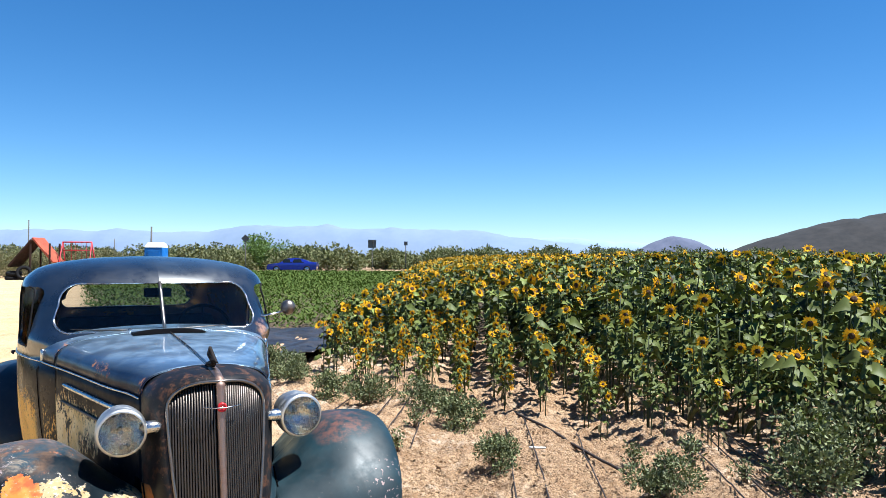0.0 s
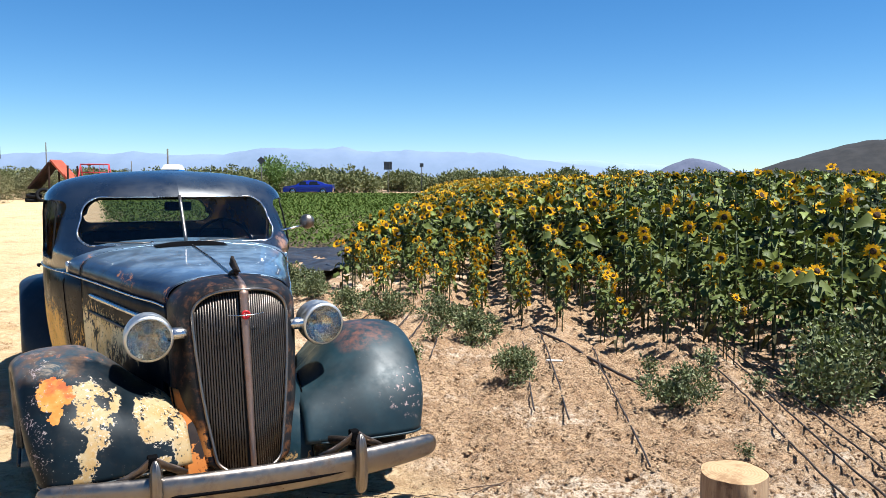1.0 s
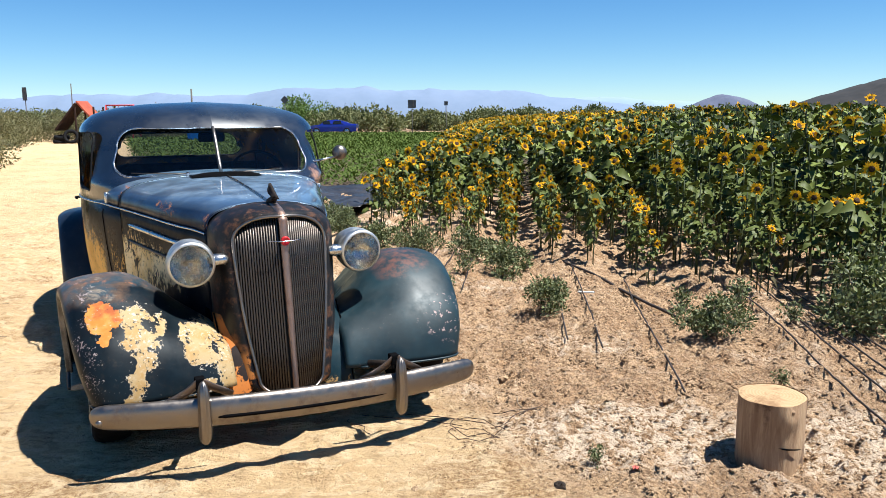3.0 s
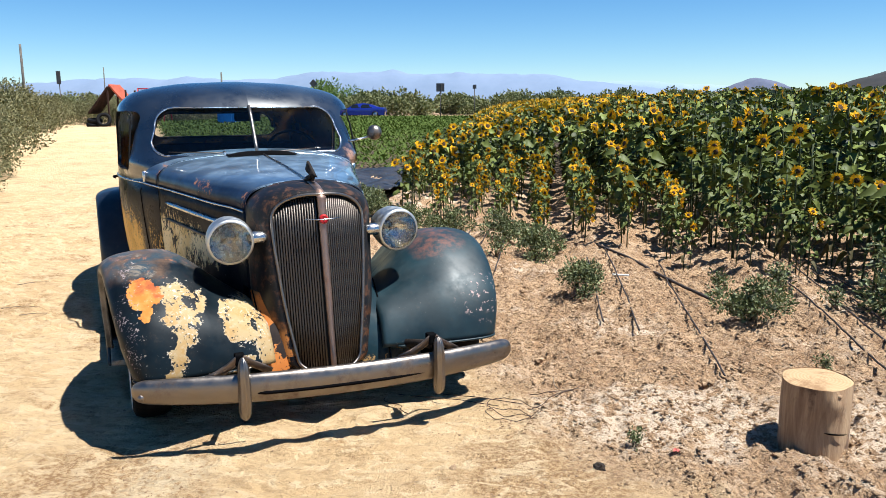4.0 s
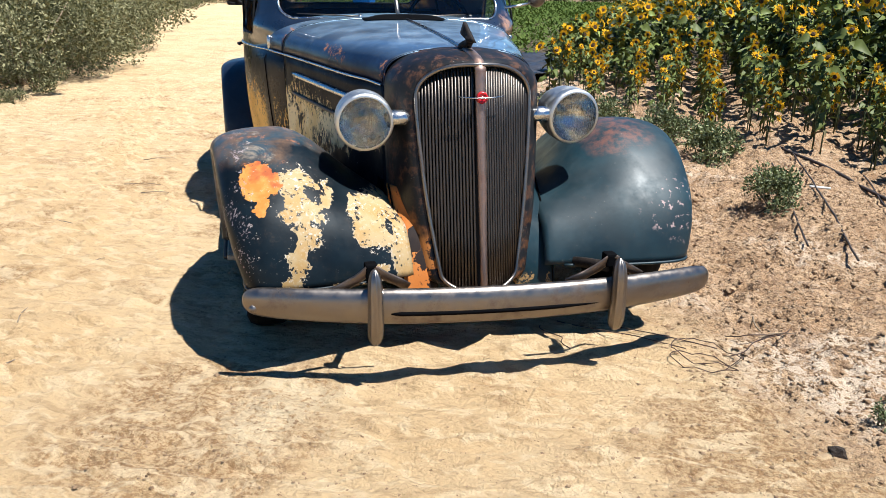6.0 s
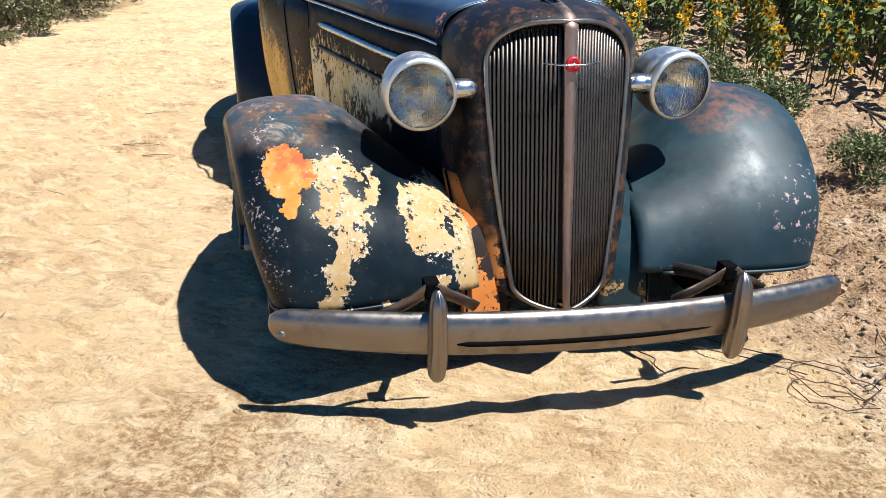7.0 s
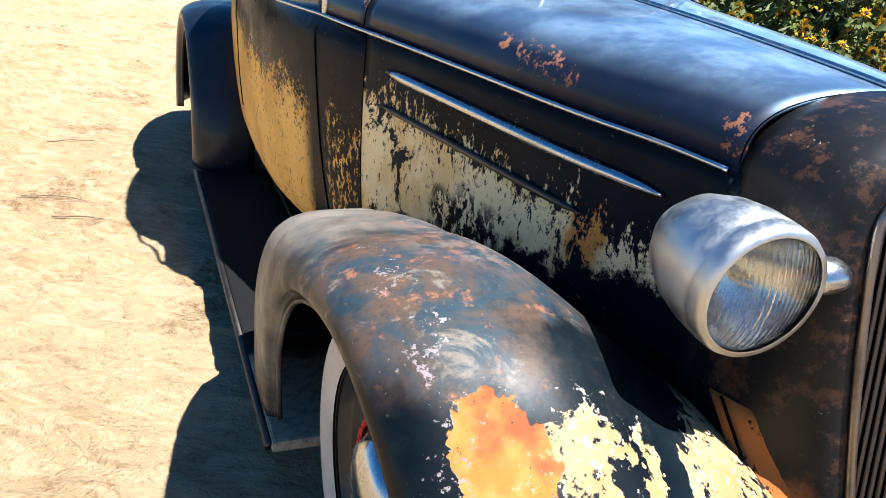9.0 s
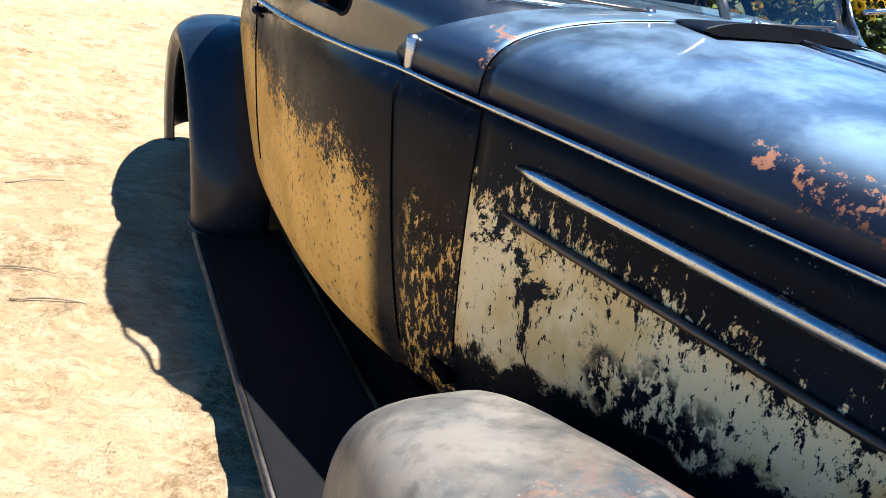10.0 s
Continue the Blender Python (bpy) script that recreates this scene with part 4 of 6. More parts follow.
def halo_fender(s):
    """White and mauve primer flecks round the bare patches and down the outer flank."""
    near = s.ramp(patches(s, ((-0.784, 0.65, 0.07, 0.06, 0),), 0.05, s.cream), 1.55, 1.0)
    flank = s.blob((-0.86, 0.0, 0.50), (0.075, 0.45, 0.20), 0.7, 6.0, 0.3)
    near = s.math("MULTIPLY", near, s.ramp(s.axis(1), 0.36, 0.2))
    zone = s.math("MAXIMUM", s.math("MAXIMUM", near, flank), s.blob((-0.84, 0.36, 0.72), (0.05, 0.26, 0.12), 0.5, 6.0, 0.3))
    clumps = s.ramp(s.noise(11, 5, 0.7), 0.44, 0.58)
    fl = s.ramp(s.math("ADD", s.noise(80, 5, 0.72), s.math("MULTIPLY", s.math("MULTIPLY", clumps, zone), 0.13)), 0.675, 0.70)
    return s.math("MULTIPLY", zone, fl), s.mix(s.ramp(s.axis(0), -0.78, -0.84), s.mix(s.noise(9, 3), (0.50, 0.46, 0.38), (0.40, 0.31, 0.24)), s.mix(s.noise(14, 3), (0.34, 0.30, 0.29), (0.13, 0.07, 0.075))), 1.0


def bloom_fender(s):
    """Weathered brown, teal and grey bloom over the crown."""
    z = s.ramp(s.math("ADD", s.axis(2), s.math("MULTIPLY", s.math("SUBTRACT", s.noise(6, 5), 0.5), 0.25)), 0.66, 0.76)
    c = s.mix(s.ramp(s.noise(7, 6, 0.65, 0.5), 0.40, 0.60), (0.095, 0.06, 0.04), (0.026, 0.046, 0.06))
    c = s.mix(s.ramp(s.noise(10, 7, 0.7, 0.6), 0.54, 0.66), c, (0.19, 0.155, 0.12))
    c = s.mix(s.math("MULTIPLY", s.ramp(s.noise(19, 6, 0.7), 0.58, 0.66), 0.8), c, (0.26, 0.11, 0.06))
    c = s.mix(s.math("MULTIPLY", s.ramp(s.noise(70, 5, 0.7), 0.5, 0.7), 0.5), c, (0.03, 0.028, 0.026))
    return s.math("MULTIPLY", z, s.ramp(s.noise(4, 6, 0.65), 0.32, 0.52)), c, 0.3


def tail_fender(s):
    """Bare tan metal primer where the fender sweeps down to the running board."""
    zone = s.blob((-0.82, 0.96, 0.56), (0.20, 0.36, 0.34), 0.7, 5.0, 0.4)
    zone = s.math("MULTIPLY", zone, s.ramp(s.noise(7, 5, 0.6, 0.4), 0.66, 0.46, 0.6, 1.0))
    return s.math("MULTIPLY", zone, s.ramp(s.noise(30, 5), 0.64, 0.48, 0.75, 1.0)), s.mix(s.ramp(s.noise(8, 5), 0.4, 0.7), (0.24, 0.205, 0.165), (0.185, 0.17, 0.148)), 0.6


def pink_fender(s):
    """Pinkish primer worn through on the crown."""
    zone = s.blob((-0.66, 0.55, 0.76), (0.13, 0.20, 0.12), 0.8, 6.0, 0.4)
    return s.math("MULTIPLY", zone, s.ramp(s.noise(17, 7, 0.72), 0.44, 0.60)), s.mix(s.ramp(s.noise(26, 5, 0.7), 0.4, 0.62), (0.20, 0.105, 0.078), (0.13, 0.115, 0.105)), 0.6


def rust_left(s):
    a = s.blob((0.80, 0.0, 0.51), (0.12, 0.4, 0.09), 0.9, 9.0, 0.3)
    b = s.blob((0.62, 0.2, 0.79), (0.16, 0.26, 0.08), 0.9, 6.0, 0.4)
    spots = s.math("MULTIPLY", a, s.ramp(s.noise(36, 4, 0.6), 0.585, 0.62))
    worn = s.math("MULTIPLY", s.math("MULTIPLY", b, s.ramp(s.noise(24, 6, 0.7), 0.35, 0.65)), 0.8)
    return s.math("MAXIMUM", spots, worn), s.mix(s.ramp(s.axis(2), 0.60, 0.68), (0.27, 0.19, 0.18), (0.13, 0.055, 0.038)), 0.8


def hood_rust(s):
    a = s.blob((-0.442, 0.90, 1.05), (0.016, 0.030, 0.08), 1.0, 18.0, 0.08)
    for c, r in (((-0.428, 0.835, 1.05), (0.020, 0.045, 0.08)), ((-0.412, 0.762, 1.05), (0.018, 0.045, 0.08)), ((-0.40, 0.69, 1.05), (0.012, 0.03, 0.08)), ((0.02, 1.16, 1.17), (0.03, 0.03, 0.05)),
                 ((-0.555, 1.475, 1.10), (0.020, 0.05, 0.03)), ((-0.60, 1.45, 1.07), (0.012, 0.035, 0.03)), ((-0.285, 0.335, 1.02), (0.03, 0.03, 0.04))):
        a = s.math("MAXIMUM", a, s.blob(c, r, 1.0, 18.0, 0.08))
    return s.math("MULTIPLY", a, s.ramp(s.noise(46, 6, 0.7), 0.52, 0.55)), s.mix(s.noise(60, 3), (0.26, 0.085, 0.035), (0.24, 0.12, 0.07)), 1.0


def hood_sheen(s):
    """Pale sky sheen painted on the upper faces, strongest on the car's left."""
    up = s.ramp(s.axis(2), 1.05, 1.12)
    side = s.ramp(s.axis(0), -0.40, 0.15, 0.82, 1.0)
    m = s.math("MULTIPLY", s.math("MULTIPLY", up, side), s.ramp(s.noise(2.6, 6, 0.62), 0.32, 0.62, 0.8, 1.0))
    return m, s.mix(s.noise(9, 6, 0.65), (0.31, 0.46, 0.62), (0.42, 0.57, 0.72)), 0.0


def roof_sheen(s):
    # sky sheen put into the roof colour, mostly on its left half
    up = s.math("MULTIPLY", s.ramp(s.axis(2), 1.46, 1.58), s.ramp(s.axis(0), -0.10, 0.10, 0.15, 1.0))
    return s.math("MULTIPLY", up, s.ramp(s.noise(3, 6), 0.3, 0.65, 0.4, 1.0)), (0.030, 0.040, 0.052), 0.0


def nose_rust(s):
    m = s.ramp(s.noise(15, 8, 0.75), 0.50, 0.62)
    return s.math("MULTIPLY", m, 0.75), s.mix(s.noise(28, 4), (0.045, 0.022, 0.013), (0.13, 0.058, 0.03)), 0.8


def nose_orange(s):
    low = s.ramp(s.math("ADD", s.axis(2), s.math("MULTIPLY", s.math("SUBTRACT", s.noise(8, 5), 0.5), 0.3)), 0.52, 0.42)
    return s.math("MULTIPLY", s.math("MULTIPLY", low, s.ramp(s.axis(0), 0.10, -0.02, 0.12, 1.0)), s.ramp(s.noise(12, 6, 0.65), 0.53, 0.48)), s.mix(s.noise(16, 4), (0.42, 0.125, 0.02), (0.36, 0.16, 0.045)), 1.0


def side_cream(s):
    """Bare cream primer low on the bonnet side, washed out in upright streaks."""
    st = s.noise(14, 7, 0.72, 0.3, (1.0, 1.6, 0.55))
    lift = s.math("MULTIPLY", s.math("SUBTRACT", s.axis(1), 0.9), -0.10)
    h = s.ramp(s.math("ADD", s.math("ADD", s.axis(2), lift), s.math("ADD", s.math("MULTIPLY", s.math("SUBTRACT", st, 0.5), 0.38), s.math("MULTIPLY", s.math("SUBTRACT", s.noise(75, 5, 0.75, 0.2, (1, 1.2, 0.7)), 0.5), 0.40))), 0.80, 0.77)
    gaps = s.math("MULTIPLY", s.ramp(s.noise(8, 8, 0.74, 0.4, (1, 1, 0.8)), 0.41, 0.44), s.ramp(s.noise(60, 5, 0.7, 0.2, (1, 1.3, 0.6)), 0.37, 0.41))
    gaps = s.math("MULTIPLY", gaps, s.math("SUBTRACT", 1.0, s.math("MULTIPLY", s.blob((-0.48, 0.95, 0.63), (0.3, 0.13, 0.06), 1.2, 8.0, 0.3), s.ramp(s.noise(30, 6, 0.72, 0.3, (1, 1.1, 0.7)), 0.44, 0.50))))
    c = s.mix(s.ramp(s.noise(5, 4), 0.45, 0.6), (0.88, 0.71, 0.39), (0.76, 0.55, 0.24))
    c = s.mix(s.blob((-0.38, 0.575, 0.75), (0.12, 0.045, 0.09), 0.8, 10.0, 0.25), c, (0.60, 0.27, 0.06))
    foot = s.math("ADD", s.axis(2), s.math("MULTIPLY", s.axis(1), 0.22))
    foot = s.math("ADD", foot, s.math("MULTIPLY", s.math("SUBTRACT", s.noise(16, 6, 0.7), 0.5), 0.22))
    gaps = s.math("MULTIPLY", gaps, s.ramp(foot, 0.785, 0.815))
    return s.math("MULTIPLY", h, gaps), c, 0.9


def door_ochre(s):
    st = s.noise(9, 7, 0.72, 0.4, (1.0, 1.1, 0.9))
    z = s.math("ADD", s.axis(2), s.math("ADD", s.math("MULTIPLY", s.math("SUBTRACT", st, 0.5), 0.4), s.math("MULTIPLY", s.math("SUBTRACT", s.noise(80, 5, 0.75, 0.2, (1, 1.0, 0.9)), 0.5), 0.55)))
    lift = s.math("MULTIPLY", s.math("SUBTRACT", s.axis(1), 1.6), -0.14)
    zone = s.math("MULTIPLY", s.ramp(s.math("ADD", z, lift), 0.74, 0.66), s.ramp(s.noise(60, 6, 0.72, 0.2, (1, 1, 0.7)), 0.34, 0.44))
    seam = s.ramp(s.math("ABSOLUTE", s.math("SUBTRACT", s.axis(1), 1.62)), 0.02, 0.09)
    thin = s.math("MAXIMUM", s.ramp(s.axis(1), 1.58, 1.72), s.ramp(s.noise(52, 6, 0.75, 0.2, (1, 1.3, 0.5)), 0.52, 0.56))
    zone = s.math("MULTIPLY", zone, thin)
    return s.math("MULTIPLY", zone, seam), s.mix(s.ramp(s.noise(4, 4), 0.4, 0.6), OCHRE, (0.84, 0.52, 0.15)), 0.9


def door_dust(s):
    return s.math("MULTIPLY", s.ramp(s.axis(2), 1.0, 0.75), s.ramp(s.noise(4, 5), 0.3, 0.7, 0.05, 0.35)), (0.07, 0.048, 0.026), 0.3


def apron_dark(s):
    d = patches(s, ((-0.235, 0.44, 0.035, 0.06, 20), (-0.20, 0.37, 0.03, 0.05, 20), (-0.165, 0.27, 0.03, 0.05, 0)), 0.04)
    return s.math("MAXIMUM", s.ramp(d, 1.03, 0.97), s.ramp(s.noise(45, 5, 0.7), 0.60, 0.64)), s.mix(s.noise(20, 4), (0.006, 0.007, 0.009), (0.03, 0.016, 0.01)), 0.4


def apron_tan(s):
    d = patches(s, ((0.17, 0.26, 0.04, 0.035, 0), (0.29, 0.24, 0.012, 0.05, 0)), 0.05)
    return s.math("MULTIPLY", s.ramp(d, 1.1, 0.9), s.ramp(s.noise(40, 5, 0.7), 0.44, 0.52)), s.mix(s.noise(14, 4), (0.30, 0.17, 0.06), (0.34, 0.23, 0.10)), 1.0


def pillar_rust(s):
    return s.math("MULTIPLY", s.blob((0.68, 1.68, 1.12), (0.06, 0.10, 0.07), 0.9, 13.0, 0.35), s.ramp(s.noise(40, 5, 0.7), 0.36, 0.56)), (0.27, 0.15, 0.10), 1.0


M_FENDER_R = patina("worn fender paint with bare primer", (0.002, 0.004, 0.006), (0.006, 0.0115, 0.0155), 0.40, (bloom_fender, tail_fender, pink_fender, cream_fender, orange_fender, halo_fender), 0.4, 0.25, 0.0, 0.16)
M_FENDER_L = patina("dark teal fender paint", (0.004, 0.014, 0.019), (0.010, 0.030, 0.039), 0.52, (rust_left,), 0.1, 0.2, 0.0, 0.40)
M_APRON = patina("bare orange apron", (0.36, 0.11, 0.02), (0.40, 0.155, 0.04), 0.7, (apron_dark,), 0.2, 0.3, 0.0, 0.15)
M_APRON_L = patina("dark teal apron", (0.004, 0.014, 0.019), (0.010, 0.030, 0.039), 0.44, (apron_tan,), 0.1, 0.2, 0.0, 0.34)
M_FENDER_B = patina("dark rear fender paint", NAVY_A, NAVY_B, 0.40, (), 0.3, 0.2, 0.2, 0.3)
M_HOOD = patina("dark blue bonnet paint", (0.003, 0.006, 0.018), (0.008, 0.015, 0.036), 0.46, (hood_sheen, hood_rust), 0.2, 0.05, 0.7, 0.5, 1.7, 0.06, 1.03, 0.93)
M_NOSE = patina("rusty nose paint", (0.003, 0.004, 0.006), (0.009, 0.009, 0.010), 0.48, (nose_rust, nose_orange), 0.4, 0.2, 0.0, 0.25)
M_SIDE = patina("bonnet side paint with bare primer", (0.002, 0.004, 0.008), (0.006, 0.010, 0.017), 0.45, (side_cream,), 0.6, 0.0, 0.0, 0.08)
M_BODY = patina("dark blue body paint worn to ochre", (0.003, 0.005, 0.010), (0.009, 0.013, 0.021), 0.32, (roof_sheen, door_dust, door_ochre, pillar_rust, hood_rust), 0.15, 0.0, 0.9, 0.35, 2.0, 0.18, 1.0)


def metal(name, col, rough, stain=(0.16, 0.10, 0.06), amount=0.5, scale=6.0):
    s = Shade(name, rough, 1.0)
    st = s.math("MULTIPLY", s.ramp(s.noise(scale, 7, 0.68), 0.5, 0.72), amount)
    s.colour(s.mix(st, col, stain))
    s.set("Metallic", s.math("SUBTRACT", 1.0, s.math("MULTIPLY", st, 0.5)))
    s.set("Roughness", s.ramp(s.noise(scale * 3, 6, 0.7), 0.3, 0.7, rough - 0.06, rough + 0.14))
    s.bump(s.noise(90, 4), 0.08, 0.002)
    return s.m


M_BUMPER = metal("tarnished bumper chrome", (0.23, 0.20, 0.175), 0.33, (0.085, 0.05, 0.03), 0.85)
M_CHROME = metal("dull chrome", (0.50, 0.50, 0.50), 0.18, (0.2, 0.16, 0.12), 0.35)
M_LAMP = metal("galvanised lamp shell", (0.58, 0.585, 0.57), 0.40, (0.30, 0.25, 0.18), 0.35, 9.0)
M_BAR = metal("grille bar metal", (0.10, 0.085, 0.074), 0.42, (0.06, 0.042, 0.028), 0.7, 8.0)
M_PROW = metal("rusty prow strip", (0.31, 0.22, 0.18), 0.42, (0.17, 0.085, 0.055), 0.8, 8.0)
# near-black for dark parts, and for shade painted into gaps
M_DARK = plain("black parts and painted shade", (0.003, 0.003, 0.0035), 0.95, 0, 0.2, 4, spec=0.02)
M_STRAP = metal("rusty bumper strap", (0.17, 0.13, 0.105), 0.42, (0.07, 0.035, 0.02), 0.8, 14.0)
M_IRON = plain("rusty black iron", (0.014, 0.010, 0.008), 0.7, 0.0, 0.5, 12, 0.3, spec=0.2)
M_RUBBER = plain("black rubber", (0.008, 0.008, 0.009), 0.8, 0, 0.3, 12, 0.2, spec=0.12)


def board_rubber():
    """Ribbed black rubber; front end coloured pale for dust and sunlight on it."""
    s = Shade("running board rubber", 0.8)
    col = s.mix(s.noise(12, 4), (0.007, 0.007, 0.008), (0.012, 0.011, 0.010))
    # dust plus the sunlit corner, painted as one pale patch
    sand = s.math("MULTIPLY", s.ramp(s.math("ADD", s.axis(1), s.math("MULTIPLY", s.math("SUBTRACT", s.noise(9, 6, 0.7), 0.5), 0.15)), 1.22, 1.12), s.ramp(s.noise(40, 5, 0.7), 0.35, 0.55, 0.6, 1.0))
    s.colour(s.mix(sand, col, (0.50, 0.39, 0.27)))
    s.set("Specular IOR Level", 0.12)
    s.bump(s.noise(60, 4), 0.2, 0.002)
    return s.m


M_BOARD = board_rubber()
M_WHITEWALL = plain("dusty whitewall", (0.58, 0.54, 0.47), 0.8, 0, 0.15, 6)
M_REDENAMEL = plain("red enamel", (0.45, 0.015, 0.02), 0.3, 0, 0.2, 40)
M_SEAT = plain("dark seat cloth", (0.018, 0.017, 0.018), 0.95, 0, 0.4, 20, spec=0.05)
M_GLASS = pane_material("windscreen glass", (0.50, 0.52, 0.54), 0.03)
M_TYREDUST = plain("dusty tyre rubber", (0.007, 0.006, 0.0055), 0.9, 0, 0.4, 8, 0.3, spec=0.08)

# ---- the old car: shape functions ----
half_width = curve((0.28, 0.295), (0.43, 0.325), (0.63, 0.395), (1.0, 0.495), (1.26, 0.565), (1.40, 0.605), (1.66, 0.672), (1.9, 0.70))
belt_z = curve((0.28, 0.962), (1.4, 0.99), (2.0, 1.0), (3.2, 0.96))
crest_z = curve((0.0, 1.035), (0.07, 1.068), (0.2, 1.092), (0.67, 1.130), (1.3, 1.162), (1.55, 1.176), (1.9, 1.18))
stack_w = curve((0.26, 0.66), (0.32, 0.725), (0.45, 0.768), (0.7, 0.794), (0.9, 0.800), (1.0, 0.800), (1.12, 0.795), (1.3, 0.792), (1.44, 0.775), (1.53, 0.70), (1.575, 0.57), (1.606, 0.36), (1.622, 0.04))
stack_f = curve((0.26, 0.9), (0.96, 0.9), (1.02, 1.25), (1.10, 1.455), (1.186, 1.532), (1.465, 1.744), (1.53, 1.82), (1.575, 1.93), (1.606, 2.08), (1.622, 2.24))
stack_r = curve((0.26, 4.25), (0.5, 4.5), (0.8, 4.4), (0.98, 4.1), (1.1, 3.8), (1.2, 3.62), (1.4, 3.42), (1.53, 3.2), (1.606, 2.85), (1.622, 2.4))
stack_e = curve((0.26, 1.9), (0.98, 1.9), (1.14, 3.2), (1.5, 3.0), (1.622, 2.2))
MID_Y = 2.28
peak_v = curve((0.26, 0.0), (1.10, 0.0), (1.2, 0.085), (1.5, 0.10), (1.58, 0.08), (1.61, 0.05), (1.62, 0.0))


def body_half(y, z):
    """Half width of the cabin and doors at a place along the car and a height."""
    w, e = stack_w(z), stack_e(z) if y < MID_Y else 2.3
    k = abs(y - MID_Y) / (MID_Y - stack_f(z) if y < MID_Y else stack_r(z) - MID_Y)
    return w * max(0.0, 1 - k**e) ** (1 / e)


def side_half(y, z):
    """Half width of the bonnet sides, flush with the cabin behind them."""
    return half_width(y) * stack_w(z) / 0.800


def grille_y(x, z):
    return -0.12 + 0.165 * (z - 0.22) + 0.45 * abs(x)


def shield(s, wide, top, shoulder, low_w, low_z, bottom):
    """An upright shield outline, s from -1 (foot) over 0 (top) to 1 (foot)."""
    u, sg = abs(s), -1 if s < 0 else 1
    if u < 0.35:
        a = u / 0.35 * math.pi / 2
        return sg * wide * math.sin(a) ** 0.85, shoulder + (top - shoulder) * math.cos(a) ** 0.9
    if u < 0.85:
        t = (u - 0.35) / 0.5
        return sg * (wide - (wide - low_w) * t**1.6), shoulder + (low_z - shoulder) * t
    b = (u - 0.85) / 0.15 * math.pi / 2
    return sg * low_w * math.cos(b), low_z - (low_z - bottom) * math.sin(b)


def grille_edge(s):
    x, z = shield(s, 0.216, 1.062, 0.935, 0.15, 0.315, 0.24)
    return x, z


def nose_back(s):
    x, z = shield(s, 0.297, 1.105, 0.962, 0.285, 0.32, 0.24)
    return x, z


def hood_point(y, a):
    """Over the bonnet and scuttle, a from 0 (its left belt) to pi (its right belt)."""
    zb = belt_z(y)
    return (half_width(y) * powc(math.cos(a), 0.72), y, zb + (crest_z(y) - zb) * max(0.0, math.sin(a)) ** 0.62 - 0.010 * abs(math.cos(a)) ** 0.72 * math.sin(a))


# ---- the old car: body ----
CAR = pose(-0.864, 3.676, 0, 0, 0, 27.0)
car = thing("vintage_car", "rusty dark blue vintage coupe with patchy paint on sandy ground", "car", CAR)

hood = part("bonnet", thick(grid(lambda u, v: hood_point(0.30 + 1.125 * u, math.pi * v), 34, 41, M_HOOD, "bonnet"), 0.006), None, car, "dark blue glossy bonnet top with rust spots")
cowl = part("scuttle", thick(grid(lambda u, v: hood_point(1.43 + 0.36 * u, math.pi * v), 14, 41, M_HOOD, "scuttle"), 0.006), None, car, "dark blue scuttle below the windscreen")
for side in (-1, 1):
    part("bonnet_side", thick(grid(lambda u, v: (side * side_half(0.29 + 1.12 * u, 0.30 + (belt_z(0.29 + 1.12 * u) - 0.30) * v), 0.29 + 1.12 * u, 0.30 + (belt_z(0.29 + 1.12 * u) - 0.30) * v), 30, 16, M_SIDE, "bonnet_side"), 0.006),
         None, car, "dark bonnet side panel worn down to cream primer")


def nose_point(u, v):
    s = 2 * v - 1
    (xf, zf), (xb, zb) = grille_edge(s), nose_back(s)
    yf, yb = grille_y(xf, zf), 0.30 - 0.10 * max(0.0, (0.5 - zb) / 0.3)
    k = math.sin(u * math.pi / 2)
    return (xf + (xb - xf) * k, yf + (yb - yf) * (1 - math.cos(u * math.pi / 2)), zf + (zb - zf) * k)


nose = part("grille_shell", thick(grid(nose_point, 12, 97, M_NOSE, "grille_shell"), 0.006), None, car, "rusty brown and black grille shell")
part("grille_surround", tube([(x, grille_y(x, z) - 0.004, z) for x, z in (grille_edge(s) for s in np.linspace(-1, 1, 120))], 0.0080, M_BUMPER, 8, "grille_surround"), None, nose, "dull chrome grille surround")
# black sheet that paints the shade behind the bars
part("grille_backing", grid(lambda u, v: ((2 * v - 1) * 0.205 * (1 - 0.25 * max(0, 0.5 - u)), grille_y((2 * v - 1) * 0.2, 0.26 + 0.78 * u) + 0.035, 0.26 + 0.775 * u - (0.09 * abs(2 * v - 1) ** 3 if u > 0.9 else 0)), 20, 13, M_DARK, "grille_backing"), None, nose, "black sheet standing in for the shade behind the grille")


def edge_heights(x):
    """Lowest and highest point of the grille opening at a distance from its middle."""
    zs = [z for q in np.linspace(0, 1, 400) for X, z in (grille_edge(q),) if abs(X - abs(x)) < 0.004]
    return min(zs), max(zs)


BARS = 17
for side in (-1, 1):
    for k in range(BARS):
        x = side * (0.026 + 0.178 * k / (BARS - 1))
        lo, hi = edge_heights(x)
        if abs(x) > 0.148:
            lo = min(z for q in np.linspace(0.36, 0.86, 300) for X, z in (grille_edge(q),) if X > abs(x) - 0.002)
        pts = [(x, grille_y(x, z) + 0.003, z) for z in np.linspace(lo, hi, 5)]
        part("grille_bar", tube(pts, 0.0034, M_BAR, 6, "grille_bar", 1.5), None, nose)
prow = [(grille_y(0, z) - 0.012, z, 0.0) for z in np.linspace(0.235, 1.03, 16)] + [(0.005, 1.05, 0.3), (0.017, 1.067, 0.6), (0.04, 1.083, 0.85), (0.08, 1.096, 1.0), (0.13, 1.106, 1.0), (0.19, 1.114, 1.0)]


